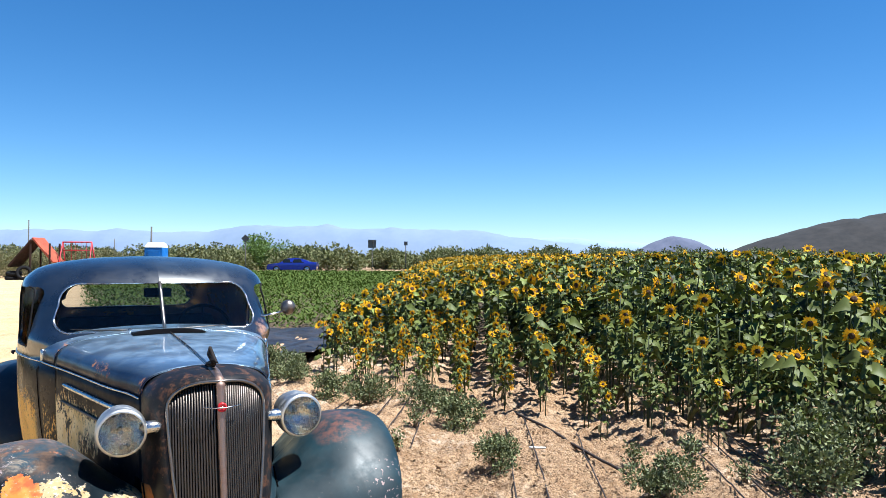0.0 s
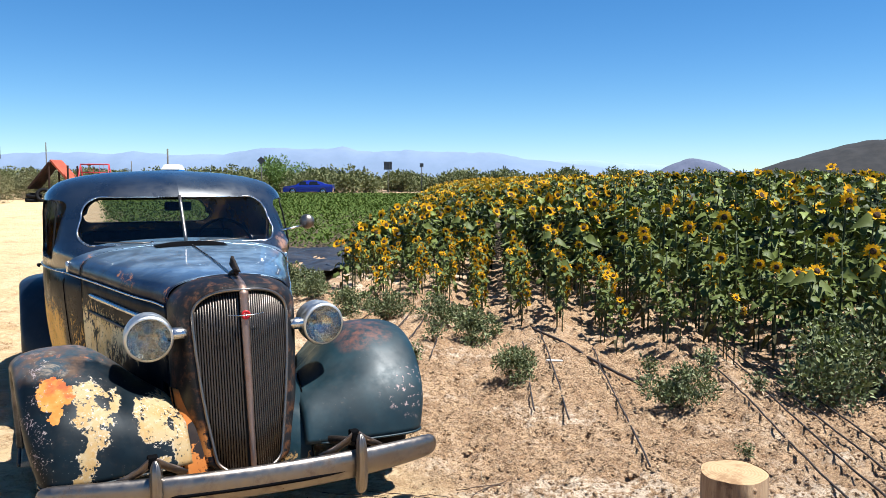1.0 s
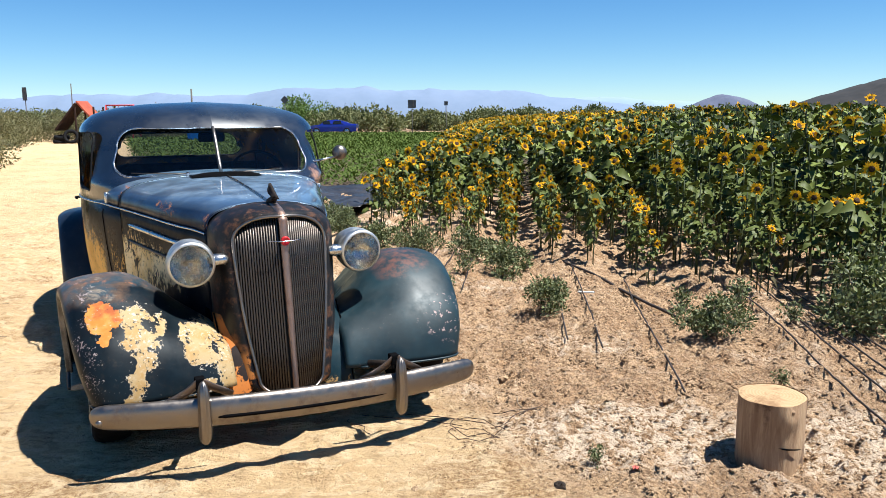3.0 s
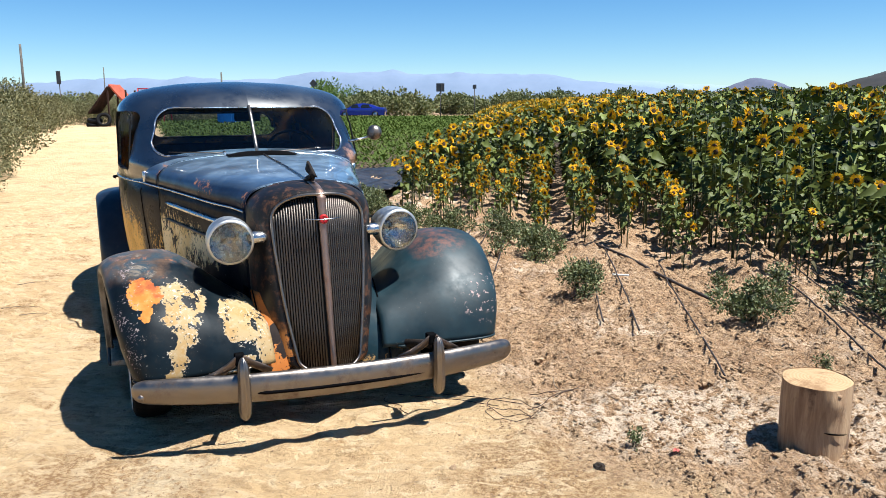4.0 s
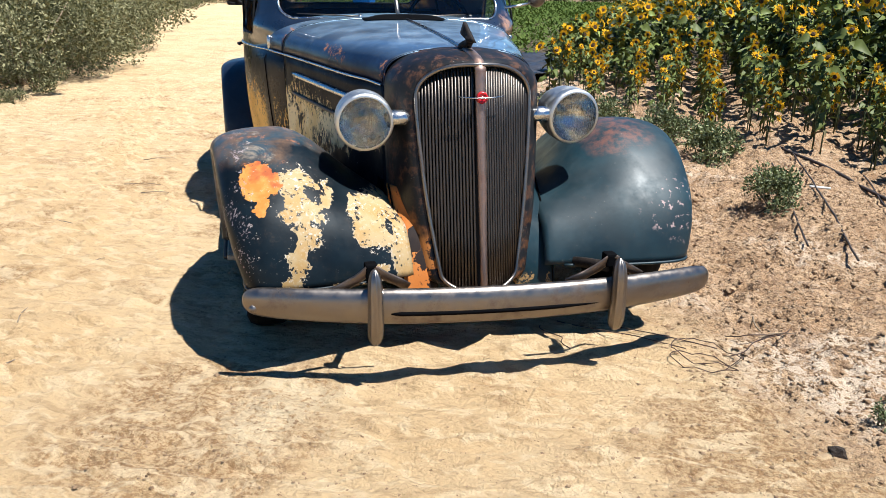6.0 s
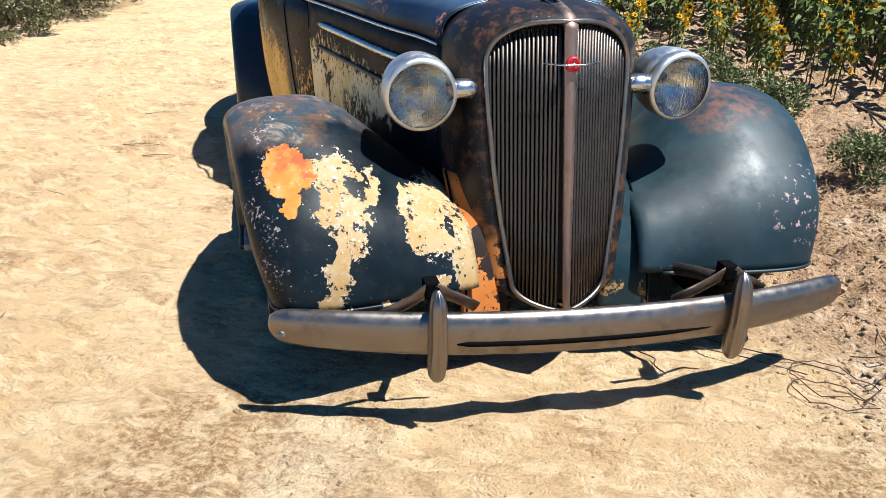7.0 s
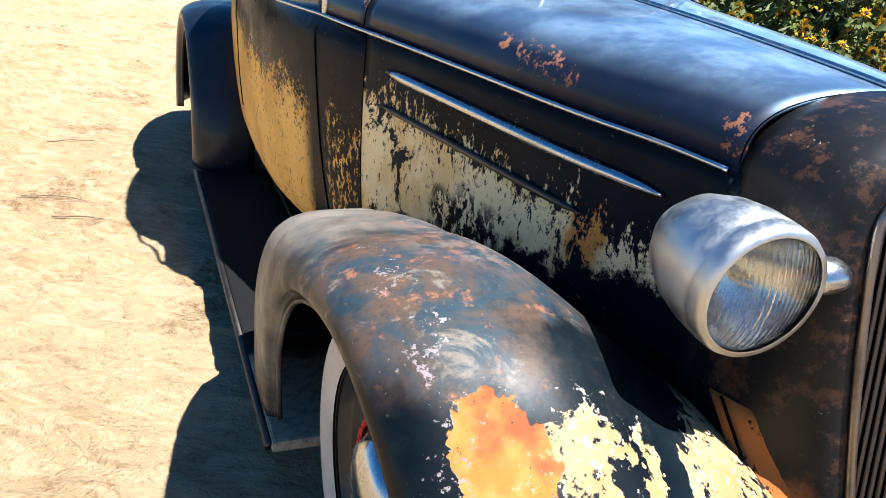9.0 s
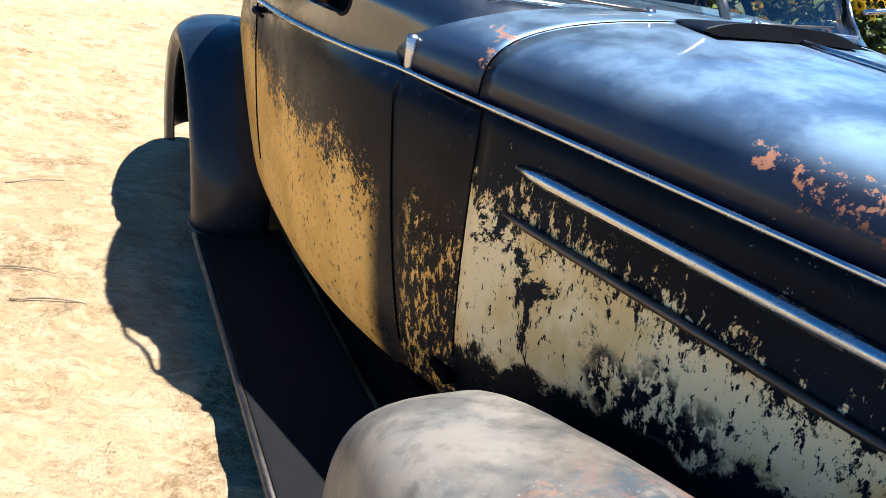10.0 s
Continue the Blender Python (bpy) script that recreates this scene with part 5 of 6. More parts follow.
def prow_point(u, v):
    i = min(len(prow) - 2, int(u * (len(prow) - 1)))
    t, q = u * (len(prow) - 1) - i, (2 * v - 1)
    y, z, k = (a + (b - a) * t for a, b in zip(prow[i], prow[i + 1]))
    return (q * (0.013 + 0.008 * min(1.0, u * 1.3)), y + 0.012 * q * q * (1 - k), z - 0.010 * q * q * k)


part("prow_strip", thick(grid(prow_point, 64, 9, M_PROW, "prow_strip"), 0.006), None, nose, "rusty brown central grille strip running over the nose")
# emblem: plain red oval with a slim winged bar
emblem = part("emblem", lathe([(0.0, -0.006), (0.013, -0.006), (0.015, -0.008), (0.020, -0.007), (0.022, 0.003), (0.0, 0.003)], M_REDENAMEL, "y", 24, "emblem"), None, nose, "small red enamel badge", Matrix.Translation((0, grille_y(0, 0.952) - 0.018, 0.952)))
part("emblem_centre", lathe([(0.0, -0.010), (0.004, -0.009), (0.006, -0.006), (0.006, 0.002)], M_CHROME, "y", 18, "emblem_centre"), None, emblem, "pale badge centre")
part("emblem_bar", tube([(-0.085, 0.012, 0.003), (-0.03, -0.012, 0), (0.03, -0.012, 0), (0.085, 0.012, 0.003)], [0.002, 0.003, 0.003, 0.002], M_CHROME, 6, "emblem_bar"), None, emblem, "slim chrome bar across the badge")
# bonnet ornament, hinge strip
orn = part("bonnet_ornament", tube([(0, 0.26, 1.105), (0, 0.20, 1.118), (0, 0.16, 1.128), (0, 0.145, 1.15)], [0.018, 0.020, 0.014, 0.006], M_IRON, 8, "bonnet_ornament"), None, hood, "dark winged bonnet ornament")
part("ornament_wing", thick(grid(lambda u, v: (0.012 * (2 * v - 1) * (1 - u), 0.15 + 0.10 * u - 0.04 * v, 1.13 + 0.07 * u * (0.4 + 0.6 * v)), 6, 4, M_IRON, "ornament_wing"), 0.012), None, orn)
part("hinge_strip", tube([(0, y, crest_z(y) + 0.004) for y in np.linspace(0.24, 1.30, 16)], 0.0065, M_CHROME, 6, "hinge_strip"), None, hood, "thin chrome bonnet hinge strip")
for side in (-1, 1):
    part("bonnet_seam", tube([hood_point(0.302, a) for a in np.linspace(0.02, math.pi / 2 - 0.05, 18)] if side > 0 else [hood_point(0.302, math.pi - a) for a in np.linspace(0.02, math.pi / 2 - 0.05, 18)], 0.0018, M_DARK, 4, "bonnet_seam"), None, hood)
part("bonnet_seam", tube([(lambda p: (p[0], p[1], p[2] + 0.002))(hood_point(1.4275, a)) for a in np.linspace(0.02, math.pi - 0.02, 40)], 0.0014, M_DARK, 4, "bonnet_seam"), None, hood)
# open vent flap
def vent_z(x, k):
    return crest_z(1.38) - 0.07 * x * x - 0.002 + k * 0.024 * max(0.0, 1 - (x / 0.215) ** 4)


vent = part("scuttle_vent", thick(grid(lambda u, v: (-0.21 + 0.42 * v, 1.345 + 0.155 * u, vent_z(-0.21 + 0.42 * v, 1.0 - 0.8 * u)), 8, 25, M_SIDE, "scuttle_vent"), 0.004), None, cowl, "raised scuttle vent flap")
# slanted black sheet in place of the shaded opening
part("vent_opening", grid(lambda u, v: (-0.208 + 0.416 * v, 1.298 + 0.050 * u, crest_z(1.298) - 0.07 * (0.416 * v - 0.208) ** 2 + 0.003 + (vent_z(-0.208 + 0.416 * v, 0.94) - crest_z(1.298) + 0.07 * (0.416 * v - 0.208) ** 2 - 0.003) * u), 3, 25, M_DARK, "vent_opening"), None, vent, "black sheet standing in for the shaded gap under the raised flap")
# side trims and belt moulding
for side in (-1, 1):
    def strip(y0, z0, y1, z1, r, mat, name, label, lift=0.006):
        pts = [(side * (side_half(y, z) + lift), y, z) for y, z in zip(np.linspace(y0, y1, 22), np.linspace(z0, z1, 22))]
        rad = [r * min(1, 0.25 + k / 2, 0.25 + (21 - k) / 2) for k in range(22)]
        part(name, tube(pts, rad, mat, 8, name), None, car, label)

    strip(1.30, 0.908, 0.43, 0.877, 0.0145, M_CHROME, "side_trim", "bright chrome bonnet side trim")
    strip(1.31, 0.815, 0.59, 0.782, 0.009, M_BAR, "side_trim", "dull bonnet side trim")
    pts = [(side * (half_width(y) + 0.004), y, belt_z(y)) for y in np.linspace(0.315, 1.4, 26)] + [(side * (max(half_width(y), body_half(y, belt_z(y))) + 0.004), y, belt_z(y)) for y in np.linspace(1.42, 3.1, 34)]
    part("belt_moulding", tube(pts, 0.0065, M_CHROME, 6, "belt_moulding"), None, car, "thin chrome belt moulding")


# cabin: stacked rounded plans, hollowed, with windows cut through
def cabin_mesh():
    zs = [0.26 + 0.72 * k / 16 for k in range(16)] + [0.98 + 0.62 * (k / 30) for k in range(30)] + [1.603, 1.610, 1.616, 1.620, 1.622]
    n = 112
    verts, faces = [], []
    for z in zs:
        w, yf, yr, e = stack_w(z), stack_f(z), stack_r(z), stack_e(z)
        for k in range(n):
            a = 2 * math.pi * k / n
            c, s = math.cos(a), math.sin(a)
            ee = e if s < 0 else 2.3
            q = powc(s, 2 / ee)
            verts.append((w * powc(c, 2 / ee), MID_Y + (MID_Y - yf if s < 0 else yr - MID_Y) * q + peak_v(z) * abs(powc(c, 2 / ee)) * max(0.0, -q), z))
    for i in range(len(zs) - 1):
        for k in range(n):
            a, b = i * n + k, i * n + (k + 1) % n
            faces.append((a, b, b + n, a + n))
    faces.append(tuple((len(zs) - 1) * n + k for k in range(n)))
    me = mesh_of("cabin", verts, faces, M_BODY)
    bm = bmesh.new()
    bm.from_mesh(me)
    bmesh.ops.bisect_plane(bm, geom=bm.verts[:] + bm.edges[:] + bm.faces[:], plane_co=(0, 1.412, 0), plane_no=(0, -1, 0), clear_outer=True)
    bmesh.ops.recalc_face_normals(bm, faces=bm.faces)
    bmesh.ops.solidify(bm, geom=bm.faces[:], thickness=0.022)
    bm.to_mesh(me)
    bm.free()
    return me


def rounded(w0, w1, z0, z1, r, n=8, cut=0.0):
    """A rounded outline: half width w0 at its foot z0, w1 at its head z1."""
    pts = []
    for cx, cz, a0 in ((w0 - r, z0 + r, -90), (w1 - 1.6 * r, z1 - 1.6 * r, 0), (-w1 + 1.6 * r, z1 - 1.6 * r, 90), (-w0 + r, z0 + r, 180)):
        rr = r if a0 in (-90, 180) else 1.6 * r
        for k in range(n + 1):
            a = radians(a0 + 90 * k / n)
            pts.append((cx + rr * math.cos(a), cz + rr * math.sin(a)))
    return pts


WS = rounded(0.608, 0.580, 1.156, 1.448, 0.08)
RW = rounded(0.50, 0.47, 1.195, 1.395, 0.07)
SW = [(y, z) for y, z in rounded(0.35, 0.30, 1.065, 1.425, 0.055)]


def prism(pts, axis, a, b):
    bm = bmesh.new()
    for q in (a, b):
        vs = [bm.verts.new((p[0], q, p[1]) if axis == "y" else (q, p[0], p[1])) for p in pts]
        bm.faces.new(vs if q == a else vs[::-1])
    n = len(pts)
    bm.verts.ensure_lookup_table()
    for k in range(n):
        bm.faces.new((bm.verts[k], bm.verts[n + k], bm.verts[n + (k + 1) % n], bm.verts[(k + 1) % n]))
    bmesh.ops.recalc_face_normals(bm, faces=bm.faces)
    me = bpy.data.meshes.new("cutter")
    bm.to_mesh(me)
    bm.free()
    return me


def cut_windows(me):
    tmp = bpy.data.objects.new("tmp_cabin", me)
    scene.collection.objects.link(tmp)
    cutters = []
    for pts, axis, a, b in ((WS, "y", 1.2, 2.05), (RW, "y", 3.0, 4.0), ([(y + 2.17, z) for y, z in SW], "x", -1.0, 1.0)):
        c = bpy.data.objects.new("cutter", prism(pts, axis, a, b))
        scene.collection.objects.link(c)
        mod = tmp.modifiers.new("cut", "BOOLEAN")
        mod.operation = "DIFFERENCE"
        mod.solver = "EXACT"
        mod.object = c
        cutters.append(c)
    dg = bpy.context.evaluated_depsgraph_get()
    out = bpy.data.meshes.new_from_object(tmp.evaluated_get(dg))
    for o in (*cutters, tmp):
        bpy.data.objects.remove(o)
    out.polygons.foreach_set("use_smooth", [True] * len(out.polygons))
    out.set_sharp_from_angle(angle=radians(40))
    sharp = out.attributes["sharp_edge"].data
    for e in out.edges:
        a, b = (out.vertices[i].co for i in e.vertices)
        if abs(a.x) < 1e-4 and abs(b.x) < 1e-4 and max(a.y, b.y) < 2.2:
            sharp[e.index].value = True
    out.name = "cabin"
    return out


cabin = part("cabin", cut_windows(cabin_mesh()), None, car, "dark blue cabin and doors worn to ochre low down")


def screen_y(x, z, back=0.014):
    """Just inside the outer skin of the windscreen opening."""
    w, e = stack_w(z), stack_e(z)
    k = min(0.98, abs(x) / w)
    q = (1 - k**e) ** (1 / e)
    return MID_Y - (MID_Y - stack_f(z)) * q + peak_v(z) * k * q + back


def window_rim(pts, fn, r, mat, parent, name="window_rim", label=""):
    loop = [fn(*p) for p in pts]
    part(name, tube(loop + [loop[0]], r, mat, 6, name, cap=False), None, parent, label)


window_rim(WS, lambda x, z: (x, screen_y(x, z, -0.002), z), 0.007, M_CHROME, cabin, "windscreen_rim", "dull metal windscreen rim")
for side in (-1, 1):
    half = [(max(0.0, side * x) * side, z) for x, z in WS if side * x > -0.6]
    bm = bmesh.new()
    ring = []
    for x, z in half:
        y = screen_y(x, z, 0.016)
        if not ring or (Vector((x, y, z)) - ring[-1].co).length > 0.002:
            ring.append(bm.verts.new((x, y, z)))
    bm.faces.new(ring)
    me = bpy.data.meshes.new("pane")
    bm.to_mesh(me)
    bm.free()
    me.materials.append(M_GLASS)
    pane = part("windscreen_pane", me, None, cabin, "dusty flat windscreen pane")
    pane.visible_shadow = False
part("windscreen_post", tube([(0, screen_y(0, z, -0.004), z) for z in np.linspace(1.16, 1.455, 6)], 0.011, M_BUMPER, 8, "windscreen_post"), None, cabin, "chrome centre post of the split windscreen")
window_rim(RW, lambda x, z: (x, MID_Y + (stack_r(z) - MID_Y) * max(0.0, 1 - (abs(x) / stack_w(z)) ** 2.3) ** (1 / 2.3) - 0.008, z), 0.008, M_RUBBER, cabin)
for side in (-1, 1):
    window_rim([(y + 2.17, z) for y, z in SW], lambda y, z: (side * (body_half(y, z) - 0.004), y, z), 0.006, M_RUBBER, cabin)
    # door seams
    for y0, y1, z0, z1 in ((1.645, 1.575, 0.99, 0.40), (2.62, 2.56, 0.99, 0.50)):
        pts = [(side * (body_half(y, z) + 0.001), y, z) for y, z in zip(np.linspace(y0, y1, 16), np.linspace(z0, z1, 16))]
        part("door_seam", tube(pts, 0.0028, M_DARK, 4, "door_seam"), None, cabin)
    pts = [(side * (max(body_half(1.415, z), side_half(1.40, z)) + 0.002), 1.411, z) for z in np.linspace(0.985, 0.45, 12)]
    part("door_seam", tube(pts, 0.0028, M_DARK, 4, "door_seam"), None, cabin)
    hx = side * (body_half(2.52, 0.975) + 0.02)
    handle = part("door_handle", tube([(hx - side * 0.03, 2.50, 0.972), (hx + side * 0.008, 2.50, 0.972), (hx + side * 0.012, 2.47, 0.972), (hx + side * 0.004, 2.40, 0.968)], [0.009, 0.009, 0.009, 0.006], M_IRON, 7, "door_handle"), None, cabin, "dark door handle")
    bx = side * (body_half(1.65, 1.03) + 0.017)
    part("door_hinge", tube([(bx, 1.645, 0.995), (bx, 1.645, 1.005), (bx, 1.645, 1.06), (bx, 1.645, 1.068)], [0.009, 0.012, 0.014, 0.010], M_CHROME, 10, "door_hinge"), None, cabin, "chrome door hinge")
    # wipers
    w0 = side * 0.20
    pts = [(w0 + d * 0.32 * side if side < 0 else w0 - 0.12 + d * 0.30, 0, 0) for d in (0, 1)]
    wp = [(x, screen_y(x, 1.172, -0.014), 1.170 + 0.002 * i) for i, x in enumerate(np.linspace(pts[0][0], pts[1][0], 6))]
    wiper = part("wiper", tube(wp, [0.006, 0.005, 0.004, 0.004, 0.003, 0.003], M_BAR, 6, "wiper"), None, cabin, "metal windscreen wiper")
    part("wiper_pivot", tube([(wp[0][0], wp[0][1] + 0.012, wp[0][2] - 0.02), (wp[0][0], wp[0][1] - 0.006, wp[0][2] + 0.006)], 0.011, M_CHROME, 8, "wiper_pivot"), None, wiper)

# door mirror on the car's left
mirror = part("door_mirror", tube([(0.66, 1.72, 1.215), (0.74, 1.72, 1.225), (0.83, 1.73, 1.245)], 0.008, M_CHROME, 8, "door_mirror"), None, cabin, "round metal door mirror on an arm")
part("mirror_head", lathe([(0.0, -0.035), (0.025, -0.032), (0.045, -0.016), (0.052, 0.0), (0.048, 0.006), (0.0, 0.008)], M_BUMPER, "y", 24, "mirror_head"), None, mirror, "round grey mirror shell", pose(0.855, 1.74, 1.268, 0, 0, -18))

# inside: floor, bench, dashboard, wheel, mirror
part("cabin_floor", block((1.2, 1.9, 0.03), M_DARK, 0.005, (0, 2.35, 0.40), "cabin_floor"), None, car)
seat = part("bench_seat", block((1.16, 0.46, 0.18), M_SEAT, 0.05, (0, 2.42, 0.66), "bench_seat"), None, car, "dark cloth bench seat")
part("seat_back", block((1.16, 0.16, 0.52), M_SEAT, 0.06, (0, 2.68, 0.92), "seat_back", 0.94), None, seat)
part("dashboard", block((1.20, 0.14, 0.16), M_DARK, 0.03, (0, 1.80, 1.05), "dashboard"), None, car, "dark dashboard")
wheel_in = part("steering_wheel", tube([(0.185 * math.cos(a), 0.185 * math.sin(a), 0) for a in np.linspace(0, 2 * math.pi, 37)], 0.011, M_RUBBER, 8, "steering_wheel", cap=False), None, car, "thin black steering wheel", pose(0.33, 1.95, 1.115, 62, 0, 0))
part("steering_column", tube([(0, 0, 0.0), (0, 0, -0.45)], 0.02, M_DARK, 8, "steering_column"), None, wheel_in)
for a in (90, 210, 330):
    part("wheel_spoke", tube([(0, 0, 0), (0.18 * math.cos(radians(a)), 0.18 * math.sin(radians(a)), 0)], 0.007, M_RUBBER, 6, "wheel_spoke"), None, wheel_in)
part("inside_mirror", block((0.17, 0.02, 0.06), M_DARK, 0.012, (0, 0, 0), "inside_mirror"), None, car, "dark rear-view mirror", pose(0.0, 1.80, 1.385, 10, 0, 0))


# ---- fenders, running boards, wheels ----
def fender_mesh(side, yc, zc, rc, a1, lin, din, mat, width, full, arch=0.40, mid=0.70, flare=None, a0=5):
    """A pontoon fender: the crest runs at radius rc(angle) round the wheel; outer lip, crown and inner slope."""
    def fn(u, v):
        ph = a0 + (a1 - a0) * u
        r, rl = rc(ph), arch + 0.025
        out, e1 = width(ph), full(ph)
        lc = mid + (flare(ph) if flare else 0.0)
        if v < 0.08:
            t = v / 0.08
            l, q = lc + out - 0.028 * (1 - t), arch + 0.025 * t**0.7
        elif v < 0.5:
            a = (v - 0.08) / 0.42 * math.pi / 2
            l, q = lc + out * math.cos(a) ** e1, rl + (r - rl) * math.sin(a) ** 0.82
        else:
            t = (v - 0.5) / 0.5
            l, q = lc - (lc - lin(ph)) * t, r - din(ph) * (0.55 * (0.5 - 0.5 * math.cos(math.pi * t)) + 0.45 * (1 - (1 - t * t) ** 0.55))
        a = radians(ph)
        return (side * l, yc - q * math.cos(a), max(0.12, zc + q * math.sin(a)))

    rim = [fn(0.0, v) for v in np.linspace(0.92, 0.06, 30)] + [fn(u, 0.0) for u in np.linspace(0.004, 1.0, 70)]
    return thick(grid(fn, 72, 44, mat, "fender", flip=side > 0), 0.006), tube(rim, 0.006, mat, 6, "rolled_edge")


FRONT_CREST = curve((-12, 0.56), (25, 0.542), (52, 0.512), (75, 0.516), (90, 0.513), (110, 0.517), (125, 0.556), (140, 0.63), (157, 0.775), (172, 0.87), (188, 0.90))
REAR_CREST = curve((-12, 0.55), (35, 0.51), (90, 0.505), (120, 0.57), (150, 0.80), (175, 1.05), (192, 1.10))
FL, FD = curve((-12, 0.25), (40, 0.27), (90, 0.325), (140, 0.44), (157, 0.51), (188, 0.57)), curve((-12, 0.07), (20, 0.11), (40, 0.17), (60, 0.23), (90, 0.28), (120, 0.28), (140, 0.26), (165, 0.17), (188, 0.05))
RL, RD = curve((-12, 0.72), (60, 0.70), (120, 0.62), (197, 0.5)), curve((-12, 0.06), (60, 0.14), (120, 0.16), (197, 0.1))
FRONT_WIDTH = curve((-12, 0.12), (5, 0.155), (25, 0.195), (50, 0.222), (75, 0.24), (100, 0.247), (188, 0.245))
FRONT_FULL = curve((-12, 0.72), (110, 0.72), (150, 0.5), (188, 0.45))
FRONT_FLARE = curve((-12, 0.0), (70, 0.0), (120, 0.018), (150, 0.02), (188, 0.01))
apron_y = curve((0.18, -0.062), (0.27, -0.048), (0.43, 0.026), (0.54, 0.160), (0.62, 0.25))
for side, mat, lab in ((-1, M_FENDER_R, "front fender with cream, orange and dark peeling paint"), (1, M_FENDER_L, "dark teal front fender with small rust spots")):
    skin, edge = fender_mesh(side, 0.40, 0.28, FRONT_CREST, 188, FL, FD, mat, FRONT_WIDTH, FRONT_FULL, flare=FRONT_FLARE)
    part("rolled_edge", edge, None, part("front_fender", skin, None, car, lab), "rolled bead round the fender edge")
    skin, edge = fender_mesh(side, 3.26, 0.30, REAR_CREST, 192, RL, RD, M_FENDER_B, curve((-12, 0.26), (190, 0.27)), curve((-12, 0.6), (190, 0.72)), 0.41, a0=-17)
    part("rolled_edge", edge, None, part("rear_fender", skin, None, car, "dark blue rear fender"), "rolled bead round the fender edge")
    board = part("running_board", block((0.30, 1.98, 0.03), M_BOARD, 0.008, (side * 0.79, 1.80, 0.135), "running_board"), None, car, "black running board")
    part("board_trim", tube([(side * 0.945, 0.82, 0.135), (side * 0.945, 2.80, 0.135)], 0.012, M_BAR, 8, "board_trim"), None, board, "dull metal running board edge")
    # near-black: the shade below the doors is put into its colour
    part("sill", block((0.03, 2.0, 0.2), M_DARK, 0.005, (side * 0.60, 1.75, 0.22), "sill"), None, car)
    def apron_point(u, v):
        """From the fender's seam (u = 0) in to the grille shell (u = 1)."""
        z = 0.18 + 0.42 * v
        xi = 0.150 + 0.09 * max(0.0, (z - 0.30) / 0.3) ** 1.5
        return (side * (0.305 - (0.305 - xi) * u), apron_y(z) + (grille_y(xi, z) + 0.035 - apron_y(z)) * u - 0.012 * math.sin(math.pi * u), z)

    part("front_apron", thick(grid(apron_point, 9, 16, M_APRON if side < 0 else M_APRON_L, "front_apron"), 0.004), None, car, "apron of bare orange primer beside the grille" if side < 0 else "dark teal apron beside the grille")
    part("apron_seam", tube([(p[0], p[1] - 0.012, p[2]) for p in (apron_point(0.08, v) for v in np.linspace(0.1, 1, 14))], 0.0035, M_DARK, 4, "apron_seam"), None, car)
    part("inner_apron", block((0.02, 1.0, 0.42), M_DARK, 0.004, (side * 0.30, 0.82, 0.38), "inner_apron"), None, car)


def road_wheel(side, y):
    root = part("wheel", lathe([(0.225, -0.07), (0.30, -0.085), (0.325, -0.075), (0.338, -0.045), (0.341, 0.0), (0.338, 0.045), (0.325, 0.075), (0.30, 0.085), (0.225, 0.07)], M_TYREDUST, "x", 48, "wheel"), None, car, "black tyre with a dusty whitewall", Matrix.Translation((side * 0.775, y, 0.338)))
    s = side
    part("whitewall", lathe([(0.232, s * 0.0765), (0.245, s * 0.083), (0.285, s * 0.0885), (0.297, s * 0.0875)], M_WHITEWALL, "x", 48, "whitewall"), None, root, "dusty whitewall band")
    part("rim", lathe([(0.232, s * 0.072), (0.222, s * 0.065), (0.212, s * 0.05), (0.19, s * 0.045), (0.14, s * 0.05), (0.11, s * 0.045), (0.0, s * 0.045)], M_FENDER_B, "x", 40, "rim"), None, root, "dark wheel rim")
    part("hub_cap", lathe([(0.0, s * 0.092), (0.05, s * 0.090), (0.085, s * 0.078), (0.102, s * 0.057), (0.105, s * 0.047)], M_CHROME, "x", 32, "hub_cap"), None, root, "shiny chrome hub cap")
    part("hub_ring", lathe([(0.118, s * 0.052), (0.126, s * 0.058), (0.134, s * 0.052)], M_REDENAMEL, "x", 32, "hub_ring"), None, root, "red ring on the wheel")


for side in (-1, 1):
    for y in (0.40, 3.26):
        road_wheel(side, y)
part("front_axle", tube([(-0.78, 0.40, 0.25), (0.78, 0.40, 0.25)], 0.03, M_IRON, 8, "front_axle"), None, car)
part("rear_axle", tube([(-0.78, 3.25, 0.34), (0.78, 3.25, 0.34)], 0.04, M_IRON, 8, "rear_axle"), None, car)


# ---- headlamps ----
def lens_material():
    s = Shade("fluted lamp glass", 0.03)
    s.colour((0.93, 0.93, 0.90))
    s.set("Transmission Weight", 1.0)
    s.set("IOR", 1.35)
    return s.m


M_LENS = lens_material()
M_REFLECTOR = metal("lamp reflector", (0.58, 0.58, 0.565), 0.20, (0.38, 0.42, 0.38), 0.3, 12)


